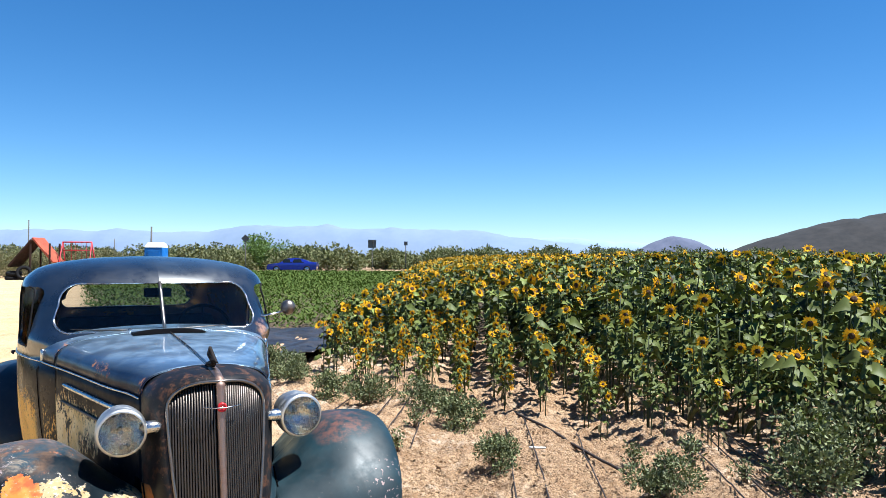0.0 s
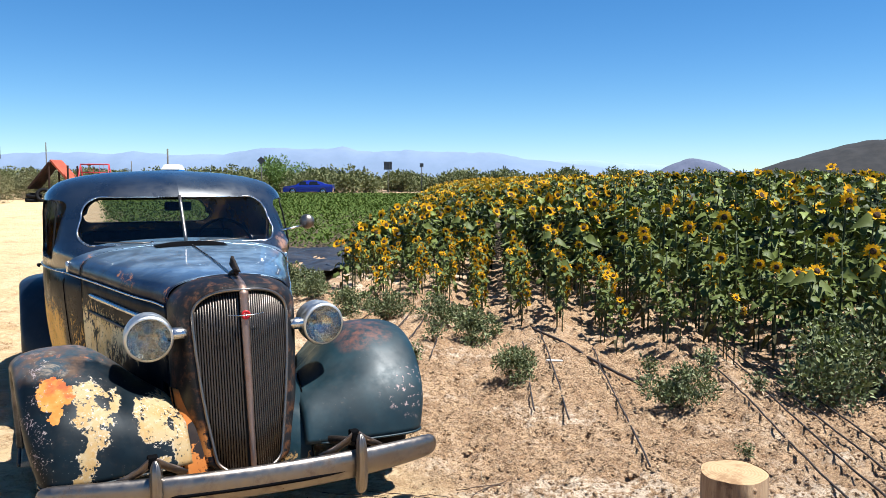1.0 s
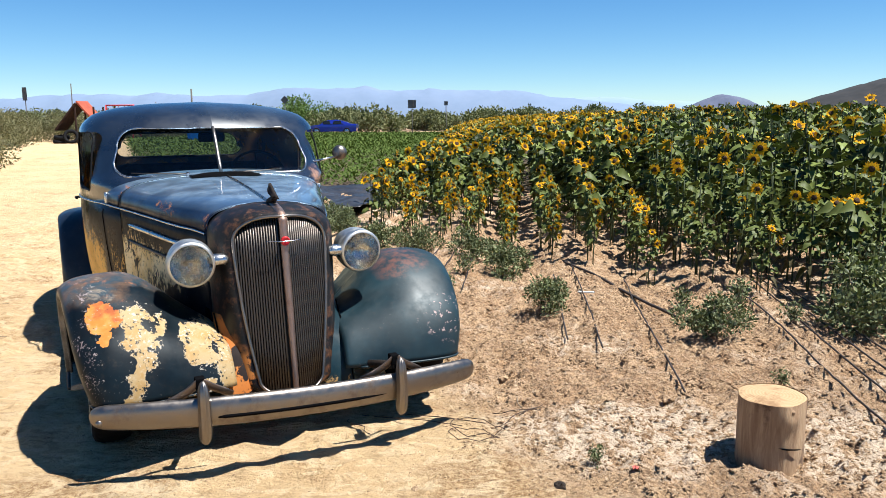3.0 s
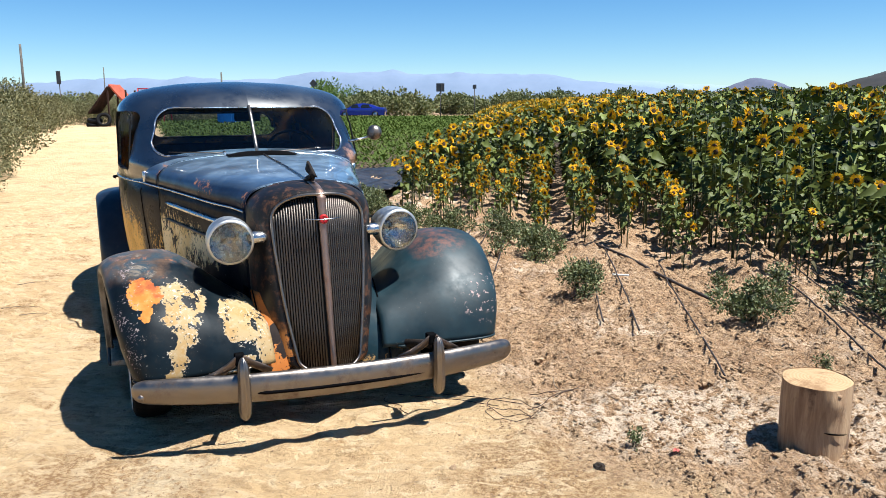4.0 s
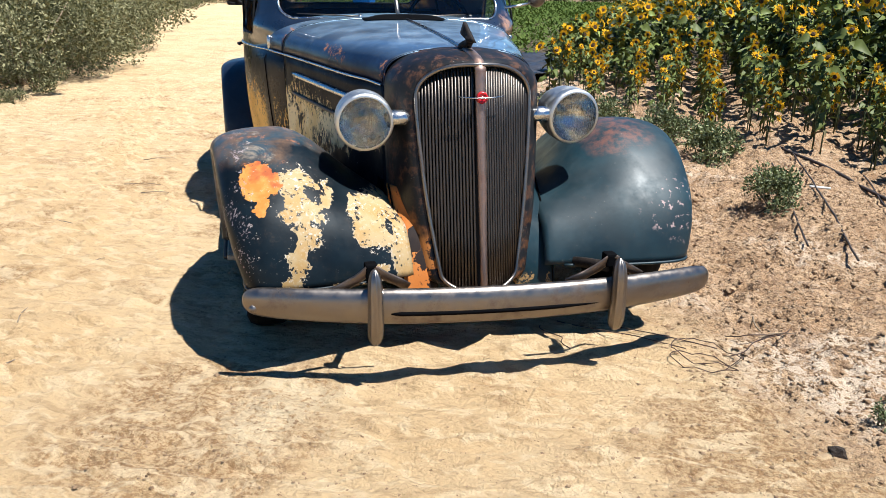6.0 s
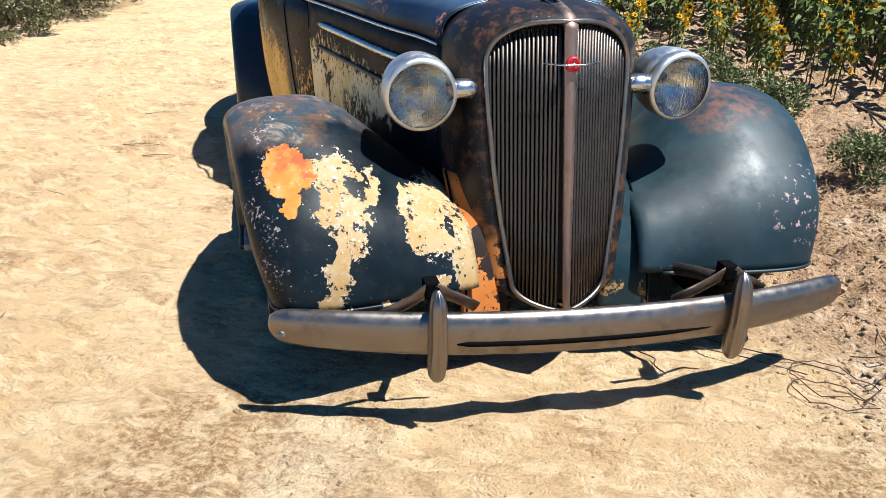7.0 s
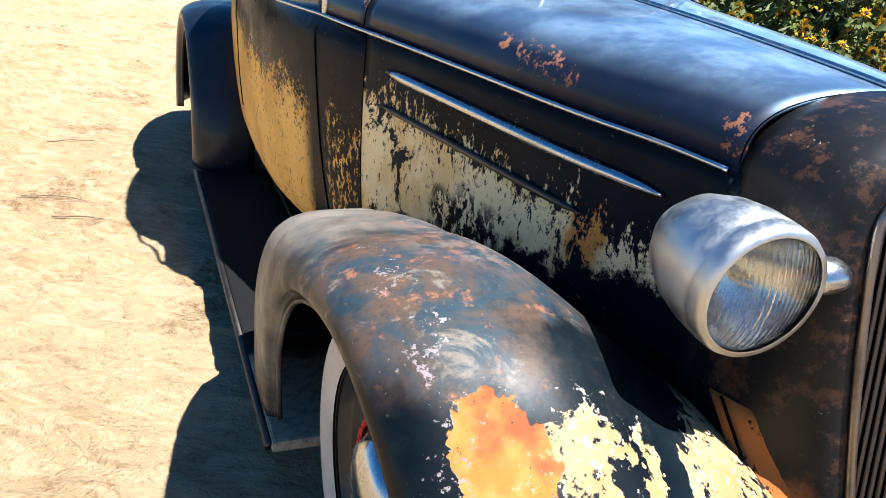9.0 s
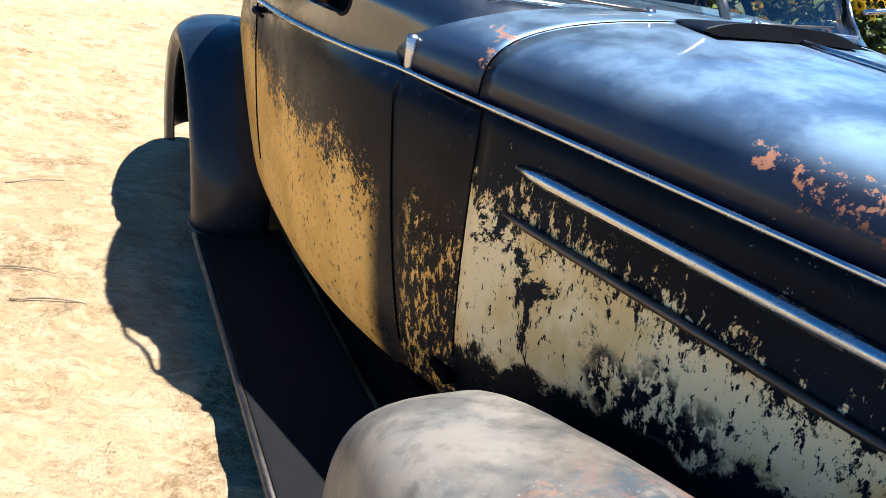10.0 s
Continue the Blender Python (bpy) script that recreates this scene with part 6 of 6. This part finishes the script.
def headlamp(side):
    at = pose(side * 0.402, 0.095, 0.857, 4, 0, side * 3) @ Matrix.Scale(0.94, 4)
    lamp = part("headlamp", lathe([(0.098, -0.012), (0.107, -0.012), (0.112, 0.0), (0.113, 0.02), (0.110, 0.026), (0.113, 0.03), (0.112, 0.07), (0.104, 0.12), (0.086, 0.17), (0.055, 0.21), (0.02, 0.232), (0.0, 0.236)], M_LAMP, "y", 44, "headlamp"), None, car, "bullet-shaped grey metal headlamp", at)
    def lens_point(u, v):
        r, a = 0.1 * u, 2 * math.pi * v
        x, z = r * math.cos(a), r * math.sin(a)
        flute = 0.0014 * math.cos(2 * math.pi * x / 0.0115) * min(1.0, (1 - u) * 8)
        return (x, -0.004 - 0.029 * (1 - u * u) + flute, z)

    part("lens", thick(grid(lens_point, 36, 150, M_LENS, "lens", wrap_v=True), 0.003), None, lamp, "fluted clear glass lens")
    part("reflector", lathe([(0.0, 0.085), (0.04, 0.075), (0.075, 0.045), (0.099, 0.002)], M_REFLECTOR, "y", 36, "reflector"), None, lamp, "bright reflector bowl")
    part("bulb", lathe([(0.0, 0.02), (0.012, 0.026), (0.014, 0.05), (0.01, 0.08)], M_CHROME, "y", 14, "bulb"), None, lamp)
    part("bracket", tube([(-side * 0.09, 0.035, 0.0), (-side * 0.12, 0.025, 0.010), (-side * 0.148, 0.02, 0.012), (-side * 0.165, 0.03, 0.006), (-side * 0.18, 0.06, 0.0)], [0.036, 0.036, 0.034, 0.030, 0.018], M_CHROME, 12, "bracket", 0.9), None, lamp, "cast chrome lamp bracket")


headlamp(-1)
headlamp(1)


# ---- bumper ----
def bumper_y(x):
    return -0.315 - 0.045 * x + 0.14 * (abs(x) / 0.86) ** 2.2


def bumper_z(x):
    return 0.292 - 0.012 * x


def bumper_point(u, v):
    x = -0.868 * math.cos(math.pi * u)
    e = abs(x) / 0.868
    h = 0.064 * max(0.0004, 1 - e**36) ** 0.5 * (1 - 0.20 * e**3)
    a = math.pi * (v * 1.24 - 0.12)
    return (x, bumper_y(x) - 0.030 * math.sin(a) * max(0.02, 1 - e**36) ** 0.5, bumper_z(x) + h * powc(math.cos(a), 0.8))


bumper = part("bumper", thick(grid(bumper_point, 110, 19, M_BUMPER, "bumper"), 0.005), None, car, "dull tarnished chrome front bumper")
part("bumper_groove", tube([(x, bumper_y(x) - 0.0265, bumper_z(x) - 0.017) for x in np.linspace(-0.385, 0.37, 24)], [0.004, 0.009] + [0.0085] * 16 + [0.008, 0.007, 0.006, 0.005, 0.004, 0.002], M_DARK, 6, "bumper_groove"), None, bumper, "dark groove along the bumper")
part("bumper_stud", lathe([(0.0, -0.008), (0.012, -0.006), (0.016, 0.0)], M_BUMPER, "y", 14, "bumper_stud"), None, bumper, at=Matrix.Translation((-0.832, bumper_y(-0.832) - 0.024, bumper_z(-0.832) - 0.018)))
for x in (-0.438, 0.425):
    gy, gz = bumper_y(x), bumper_z(x)

    def guard_point(u, v):
        a = 2 * math.pi * v
        t = 2 * u - 1
        w = max(0.02, 1 - abs(t) ** 4.5) ** 0.5 * (1 - 0.18 * t * (t < 0))
        flute = 1 - 0.13 * abs(math.sin(4 * a))
        return (x + 0.026 * w * math.cos(a) * flute, gy - 0.030 + 0.034 * w * math.sin(a) * flute - 0.012 * (1 - t * t), gz + 0.006 + 0.138 * t)

    part("bumper_guard", grid(guard_point, 26, 48, M_BUMPER, "bumper_guard", wrap_v=True), None, bumper, "fluted chrome bumper guard")
    sg = 1 if x > 0 else -1
    part("bumper_bracket", tube([(x - 0.165, gy + 0.045, gz + 0.035), (x - 0.10, gy + 0.05, gz + 0.055), (x - 0.045, gy + 0.045, gz + 0.085), (x - 0.012, gy + 0.03, gz + 0.118), (x + 0.012, gy + 0.03, gz + 0.118),
                                 (x + 0.045, gy + 0.045, gz + 0.09), (x + 0.09, gy + 0.05, gz + 0.065), (x + 0.13, gy + 0.05, gz + 0.04)], 0.0042, M_STRAP, 8, "bumper_bracket", 4.2), None, bumper, "rusty iron bumper strap")
    part("bracket_block", block((0.042, 0.05, 0.05), M_DARK, 0.008, (x, gy + 0.05, gz + 0.112), "bracket_block"), None, bumper, "black bracket block behind the guard")
    part("bumper_arm", tube([(x, gy + 0.06, gz + 0.08), (x - sg * 0.03, gy + 0.16, gz + 0.06), (x - sg * 0.10, gy + 0.30, gz + 0.03), (x - sg * 0.13, gy + 0.55, gz)], 0.011, M_IRON, 6, "bumper_arm", 2.0), None, bumper)


# ---- on the field's edge: stump, hoses, wire, sticks, mulch sheet ----
def stump_material():
    s = Shade("weathered bare wood", 0.85)
    st = s.noise(9, 7, 0.65, 0.4, (3.0, 3.0, 0.35))
    col = s.mix(s.ramp(st, 0.3, 0.72), (0.20, 0.115, 0.06), (0.40, 0.27, 0.155))
    col = s.mix(s.ramp(s.noise(5, 6, 0.7), 0.54, 0.68), col, (0.10, 0.055, 0.03))
    s.colour(col)
    s.bump(st, 0.7, 0.01)
    return s.m


def endgrain_material():
    s = Shade("sawn end grain", 0.85)
    w = s.t.nodes.new("ShaderNodeTexWave")
    w.wave_type = "RINGS"
    w.rings_direction = "Z"
    w.inputs["Scale"].default_value = 22
    w.inputs["Distortion"].default_value = 2.5
    w.inputs["Detail Scale"].default_value = 1.2
    s.t.links.new(s.co, w.inputs["Vector"])
    col = s.mix(w.outputs["Fac"], (0.33, 0.215, 0.105), (0.37, 0.25, 0.13))
    s.colour(s.mix(s.ramp(s.noise(6, 7, 0.7, 0.5), 0.48, 0.62), col, (0.22, 0.125, 0.055)))
    s.bump(w.outputs["Fac"], 0.2, 0.004)
    return s.m


M_WOOD, M_END = stump_material(), endgrain_material()


def make_stump():
    root = thing("tree_stump", "short sawn log section of pale bare wood standing on the soil", "stump", pose(1.315, 3.475, float(ground_height(1.315, 3.475)), 0, 0, 40))

    def side(u, v):
        a, z = 2 * math.pi * v, -0.03 + 0.345 * u
        r = 0.146 * (1 + 0.05 * math.sin(2 * a + 1) + 0.03 * math.sin(5 * a) + 0.025 * noise.noise(Vector((math.cos(a) * 3, math.sin(a) * 3, z * 4)))) * (1 + 0.07 * max(0, 0.3 - u)) + 0.016 * math.exp(-((a - 4.2) ** 2) * 8 - ((z - 0.25) ** 2) * 500)
        return (r * math.cos(a), r * math.sin(a), z)

    part("trunk", grid(side, 14, 72, M_WOOD, "trunk", wrap_v=True, flip=True), None, root, "bare split bark-less wood")
    part("cut_face", grid(lambda u, v: (lambda p: (p[0] * u, p[1] * u, 0.315 + 0.004 * (1 - u) - 0.004 * (u > 0.97)))(side(1.0, v)), 9, 72, M_END, "cut_face", wrap_v=True), None, root, "pale sawn end with rings")
    part("knot", lathe([(0.0, 0.012), (0.006, 0.011), (0.010, 0.004), (0.012, -0.01)], M_WOOD, "x", 12, "knot"), None, root, at=pose(0.151 * math.cos(-2.07), 0.151 * math.sin(-2.07), 0.29, 0, 0, -118.6))
    part("split", tube([(0.156 * math.cos(-1.9 + 0.5 * t), 0.156 * math.sin(-1.9 + 0.5 * t), 0.12 - 0.01 * t) for t in np.linspace(-1, 0.4, 6)], [0.001, 0.004, 0.004, 0.003, 0.003, 0.001], M_DARK, 5, "split"), None, root)


make_stump()


def lay_line(name, label, category, a, b, r, mat, wobble, seed, group="", lift=0.0):
    rng = np.random.default_rng(seed)
    n = max(8, int(math.dist(a, b) / 0.08))
    side = Vector((b[1] - a[1], a[0] - b[0])).normalized()
    pts, w = [], 0.0
    for t in np.linspace(0, 1, n):
        w = 0.85 * w + rng.normal(0, wobble)
        x, y = a[0] + (b[0] - a[0]) * t + side.x * w, a[1] + (b[1] - a[1]) * t + side.y * w
        pts.append((x, y, float(ground_height(x, y)) + r * 0.6 + lift))
    zs = np.array([p[2] for p in pts])
    zs = np.convolve(np.pad(zs, 7, mode="edge"), np.ones(15) / 15, mode="valid")
    ob = new(name, tube([(p[0], p[1], z) for p, z in zip(pts, zs)], r, mat, 6, name))
    return tagged(ob, label, category, group)


for i, (a, b) in enumerate((((1.05, 7.6), (0.86, 4.95)), ((0.84, 7.3), (0.66, 5.15)), ((1.48, 7.2), (1.16, 4.2)), ((2.30, 6.7), (1.92, 3.1)), ((2.75, 7.4), (2.32, 3.3)), ((2.95, 7.6), (2.50, 3.5)),
                            ((2.56, 7.0), (2.13, 3.2)), ((-0.03, 8.9), (-0.26, 6.9)), ((-0.2, 9.2), (-0.45, 7.0)), ((0.12, 8.6), (-0.02, 6.8)), ((-0.6, 10.0), (-0.85, 8.4)))):
    lay_line("drip_hose", "thin dark drip hose lying along the crop bed", "hose", a, b, 0.0062, M_HOSE, 0.002, 300 + i, "drip hoses of the beds", 0.028)
lay_line("supply_hose", "dark supply hose lying slantwise across the beds", "hose", (1.0, 7.9), (1.66, 5.82), 0.012, M_HOSE, 0.004, 320, lift=0.016)
lay_line("plastic_pipe", "short pale plastic pipe stub on the soil", "pipe", (0.93, 6.42), (1.07, 6.46), 0.009, plain("pale plastic", (0.5, 0.48, 0.45), 0.6), 0.0, 321, lift=0.02)


def make_wire():
    rng = np.random.default_rng(401)
    root = thing("wire_coil", "loose tangle of thin dark wire on the ground", "wire", pose(0.0, 3.72, 0))
    for k in range(2):
        r, cx, cy, ph = rng.uniform(0.06, 0.13), rng.normal(0, 0.05), rng.normal(0, 0.05), rng.random() * 6.3
        pts = []
        for t in np.linspace(0, 1, 26):
            a = ph + t * rng.uniform(5.6, 6.2)
            x, y = cx + r * math.cos(a) * 1.35 + 0.05 * t, cy + r * math.sin(a) * 0.8
            pts.append((x, y, float(ground_height(x, y + 3.72)) + 0.006 + 0.018 * abs(math.sin(3 * a + k))))
        part("wire_loop", tube(pts, 0.0020, M_WIRE, 5, "wire_loop"), None, root)
    for a, b in (((-0.55, 0.18), (-0.05, 0.05)), ((-0.35, 0.2), (0.05, 0.08)), ((0.1, 0.02), (0.38, 0.34)), ((-0.62, 0.12), (-0.48, -0.06)), ((0.1, 0.2), (0.34, 0.26))):
        pts = [(a[0] + (b[0] - a[0]) * t + 0.02 * math.sin(9 * t + a[0] * 5), a[1] + (b[1] - a[1]) * t + 0.02 * math.cos(7 * t), 0.012 + 0.02 * math.sin(3.14 * t) ** 2) for t in np.linspace(0, 1, 14)]
        part("wire_end", tube(pts, 0.0022, M_WIRE, 5, "wire_end"), None, root)


make_wire()


def scatter_sticks():
    rng = np.random.default_rng(411)
    spots = [(-2.88, 4.14, 62), (-2.6, 3.0, 20), (-2.45, 3.05, 80), (-3.3, 5.35, 5), (-3.5, 5.5, 8), (-4.17, 7.69, 10), (-3.4, 4.6, 150), (-2.7, 3.4, 110), (-3.9, 6.3, 30), (0.32, 4.03, 20), (0.25, 4.15, 100), (-2.2, 2.4, 10), (-3.1, 6.4, 12), (-1.2, 2.2, 70)]
    for i, (x, y, az) in enumerate(spots):
        ln = rng.uniform(0.10, 0.28)
        pts = [(ln * (t - 0.5) * math.cos(radians(az)) + 0.012 * math.sin(5 * t + i), ln * (t - 0.5) * math.sin(radians(az)) + 0.012 * math.cos(4 * t + i), 0.004 + 0.008 * math.sin(3 * t) ** 2) for t in np.linspace(0, 1, 7)]
        ob = new("dry_stick", tube(pts, [0.0035, 0.0034, 0.003, 0.0028, 0.0025, 0.002, 0.0012], M_TWIG, 5, "dry_stick"))
        ob.location = (x, y, float(ground_height(x, y)))
        tagged(ob, "thin dry stick lying on the sand", "stick", "sticks on the track")
    for x, y, s in ((0.345, 3.165, 0.035), (0.95, 4.9, 0.03), (0.55, 4.97, 0.025), (-0.25, 3.15, 0.02), (1.1, 3.3, 0.022), (1.45, 3.25, 0.03), (1.05, 4.15, 0.04), (1.55, 4.1, 0.035), (0.2, 4.5, 0.035)):
        bm = bmesh.new()
        bmesh.ops.create_icosphere(bm, subdivisions=2, radius=s * 0.7)
        for v in bm.verts:
            v.co *= 1 + 0.9 * noise.noise(v.co * 55 + Vector((x * 9, y * 9, 0)))
            v.co.z *= 0.7
        ob = part("earth_clod", bm, M_MUCK if y < 3.2 and x > 0.3 and x < 0.4 else M_CLOD)
        ob.location = (x, y, float(ground_height(x, y)) + s * 0.15)
        tagged(ob, "fist-sized dark clod of dry earth", "clod", "clods on the soil")
    bm = bmesh.new()
    bmesh.ops.create_grid(bm, x_segments=5, y_segments=4, size=0.014)
    for v in bm.verts:
        v.co.z = 0.012 + 0.008 * noise.noise(v.co * 120)
    ob = part("red_scrap", bm, plain("red scrap", (0.42, 0.09, 0.07), 0.8))
    ob.location = (0.685, 3.30, float(ground_height(0.685, 3.30)))
    tagged(ob, "tiny crumpled red plastic scrap on the soil", "scrap")


scatter_sticks()

_sheet = grid(lambda u, v: (-4.6 + 3.0 * u + 0.45 * v, 12.4 + 4.6 * v, 0.075 + 0.05 * noise.fractal(Vector((u * 5, v * 7, 2.0)), 1.0, 2.0, 4) + 0.04 * math.sin(u * 14 + 2 * math.sin(5 * v))), 60, 70, M_PLASTIC, "mulch_sheet")
tagged(new("mulch_sheet", thick(_sheet, 0.004)), "crumpled black plastic mulch sheet spread on the soil", "plastic sheet")


# ---- far things ----
M_BLUEPAINT = Shade("blue car paint", 0.25).colour((0.012, 0.022, 0.22)).set("Coat Weight", 0.8).m
M_DARKGLASS = Shade("dark car glass", 0.05).colour((0.01, 0.012, 0.015)).m
M_ORANGE = plain("faded orange board", (0.33, 0.07, 0.035), 0.7, 0, 0.25, 3)
M_REDPIPE = plain("red pipe", (0.40, 0.03, 0.04), 0.5, 0, 0.2, 3)
# timber colour darkened to hold the shade on the ramp's left board
M_OLDWOOD = plain("old timber in painted shade", (0.035, 0.016, 0.011), 0.85, 0, 0.4, 4)
M_TOILET = plain("blue plastic cabin", (0.02, 0.16, 0.50), 0.5, 0, 0.15, 2)
M_WHITEROOF = plain("white plastic roof", (0.75, 0.77, 0.8), 0.5, 0, 0.08, 2)
M_POLE = plain("grey wooden pole", (0.10, 0.09, 0.08), 0.9, 0, 0.3, 3)
M_SIGN = plain("dark sign back", (0.06, 0.06, 0.065), 0.6, 0, 0.2, 2)


def far_car():
    root = thing("parked_car", "bright blue modern sedan parked before the scrub hedge", "car", pose(-11.9, 75.0, 0.05, 0, 0, 0))
    prof = [(-2.35, 0.30), (-2.38, 0.62), (-2.2, 0.80), (-1.15, 0.93), (-0.45, 1.33), (0.35, 1.40), (1.05, 1.28), (1.75, 1.02), (2.3, 0.98), (2.38, 0.66), (2.3, 0.30)]

    def fn(u, v):
        k = u * (len(prof) - 1)
        i = min(int(k), len(prof) - 2)
        t = k - i
        x = prof[i][0] * (1 - t) + prof[i + 1][0] * t
        z = prof[i][1] * (1 - t) + prof[i + 1][1] * t
        w = 0.88 - 0.22 * max(0.0, (z - 0.85) / 0.5)
        return (x, (2 * v - 1) * w, z)

    part("body", grid(fn, 60, 5, M_BLUEPAINT, "body"), None, root)
    for s in (-1, 1):
        def flank(u, v):
            p = fn(u, 0.0)
            z = 0.28 + (p[2] - 0.28) * v
            return (p[0], s * (0.88 - 0.22 * max(0.0, (z - 0.85) / 0.5)), z)

        part("flank", grid(flank, 60, 9, M_BLUEPAINT, "flank", flip=s > 0), None, root)
        for x0, x1 in ((-0.85, 0.02), (0.08, 1.15)):
            part("side_window", grid(lambda u, v: (x0 + (x1 - x0) * u, s * (0.895 - 0.22 * max(0.0, (0.95 + v * 0.3 - 0.85) / 0.5)), 0.95 + v * (0.33 if 0.1 < u < 0.85 else 0.2)), 8, 4, M_DARKGLASS, "side_window"), None, root)
        for x in (-1.45, 1.45):
            w = part("wheel", lathe([(0.0, -0.1), (0.2, -0.1), (0.3, -0.11), (0.325, -0.08), (0.325, 0.08), (0.3, 0.11), (0.2, 0.1), (0.0, 0.1)], M_RUBBER, "y", 24, "wheel"), None, root, at=Matrix.Translation((x, s * 0.80, 0.325)))
            part("rim", lathe([(0.0, s * 0.125), (0.19, s * 0.12), (0.21, s * 0.105)], M_CHROME, "y", 16, "rim"), None, w)
        part("headlight", block((0.25, 0.3, 0.1), M_CHROME, 0.02, (-2.27, s * 0.6, 0.70), "headlight"), None, root)


far_car()


def play_set():
    a = thing("play_ramp", "orange A-frame climbing ramp on dark timbers", "play equipment", pose(-24.9, 52, 0))
    # left board: its shaded side is put into the dark colour
    part("ramp_board", block((0.12, 1.6, 2.3), M_OLDWOOD, 0.02, (0, 0, 0), "ramp_board"), None, a, "board with its shade painted into the colour", pose(-1.0, 0, 1.75, 0, 40, 0))
    part("ramp_board", block((0.12, 1.6, 2.1), M_ORANGE, 0.02, (0, 0, 0), "ramp_board"), None, a, "faded orange board", pose(0.42, 0.1, 1.95, 0, -40, 0))
    for x, y in ((-0.35, -0.7), (-0.35, 0.7), (0.9, -0.7), (0.9, 0.7)):
        part("post", block((0.1, 0.1, 2.4), M_OLDWOOD, 0.01, (x, y, 1.2), "post"), None, a)
    s = thing("swing_frame", "red tubular swing frame", "swing", pose(-22.7, 52.4, 0))
    part("top_bar", tube([(-0.95, 0, 2.5), (0.95, 0, 2.5)], 0.045, M_REDPIPE, 8, "top_bar"), None, s)
    part("lower_bar", tube([(-0.95, 0, 1.95), (0.95, 0, 1.95)], 0.03, M_REDPIPE, 8, "lower_bar"), None, s)
    for x in (-0.95, 0.95):
        for y in (-0.8, 0.8):
            part("leg", tube([(x, 0, 2.52), (x * 1.1, y, 0)], 0.04, M_REDPIPE, 8, "leg"), None, s)
    for x in (-0.4, -0.1, 0.3, 0.6):
        part("chain", tube([(x, 0, 2.5), (x + 0.02, 0, 1.0)], 0.015, M_REDPIPE, 5, "chain"), None, s)
    for x, y, z, r in ((-26.3, 51.2, 0.14, 12), (-26.25, 51.25, 0.40, 8), (-25.5, 51.0, 0.15, 70)):
        t = thing("old_tyre", "old black tyre lying beside the track", "tyre", pose(x, y, z + (0.3 if r > 50 else 0), r, 0, 25), "old tyres by the ramp")
        part("tyre", lathe([(0.3, -0.11), (0.42, -0.13), (0.48, -0.08), (0.48, 0.08), (0.42, 0.13), (0.3, 0.11), (0.27, 0.0), (0.3, -0.11)], M_RUBBER, "z", 28, "tyre"), None, t)
    b = thing("portable_toilet", "blue portable toilet cabin with a white roof", "toilet", pose(-16.65, 50, 0))
    part("cabin_wall", block((1.15, 1.15, 2.12), M_TOILET, 0.04, (0, 0, 1.06), "cabin_wall"), None, b)
    part("door", block((0.75, 0.03, 1.85), M_TOILET, 0.02, (0, -0.585, 1.05), "door"), None, b)
    part("roof", block((1.24, 1.24, 0.34), M_WHITEROOF, 0.10, (0, 0, 2.29), "roof", 0.72), None, b, "white domed roof")


play_set()


def far_posts():
    for x, y, h, r, lab in ((-36.2, 60, 6.1, 0.11, "dark wooden pole"), (-29.7, 60, 4.3, 0.05, "thin grey metal pole"), (-20.4, 60, 3.85, 0.08, "short dark wooden pole"), (-23.2, 60, 2.9, 0.04, "thin dark post")):
        ob = new("pole", tube([(0, 0, -0.2), (0, 0, h * 0.5), (0.02, 0, h)], [r, r * 0.92, r * 0.8], M_POLE, 8, "pole"))
        ob.location = (x, y, 0)
        tagged(ob, lab + " standing in the scrub", "pole", "poles in the scrub")
    for x, y, z0, w, h, diamond in ((-33.35, 60, 3.05, 0.35, 1.0, False), (-13.2, 60, 2.75, 0.45, 0.45, True), (-3.4, 60, 2.3, 0.62, 0.62, False), (-0.78, 60, 2.5, 0.28, 0.3, False)):
        root = thing("sign", "dark back of a road sign on a post", "sign", pose(x, y, 0), "signs along the far road")
        part("post", tube([(0, 0.05, -0.2), (0, 0.05, z0 + h * 0.8)], 0.035, M_POLE, 8, "post"), None, root)
        part("sign_plate", block((w, 0.02, h), M_SIGN, 0.004, (0, 0, 0), "sign_plate"), None, root, at=pose(0, 0, z0 + h / 2, 0, 45 if diamond else 0, 0))
        if w > 0.6:
            part("sign_stripe", block((0.1, 0.012, h * 0.9), M_POLE, 0.002, (0, 0, 0), "sign_stripe"), None, root, at=pose(0.1, -0.018, z0 + h / 2))


far_posts()
_pad = grid(lambda u, v: (-8.6 + 5.2 * u, 72 + 8 * v, 0.03 + 0.03 * noise.noise(Vector((u * 6, v * 6, 0)))), 20, 14, plain("pale bare sand", (0.55, 0.43, 0.28), 0.95, 0, 0.15, 1.0), "sand_patch")
tagged(new("sand_patch", _pad), "pale bare sandy clearing before the scrub", "ground", kind="structure")
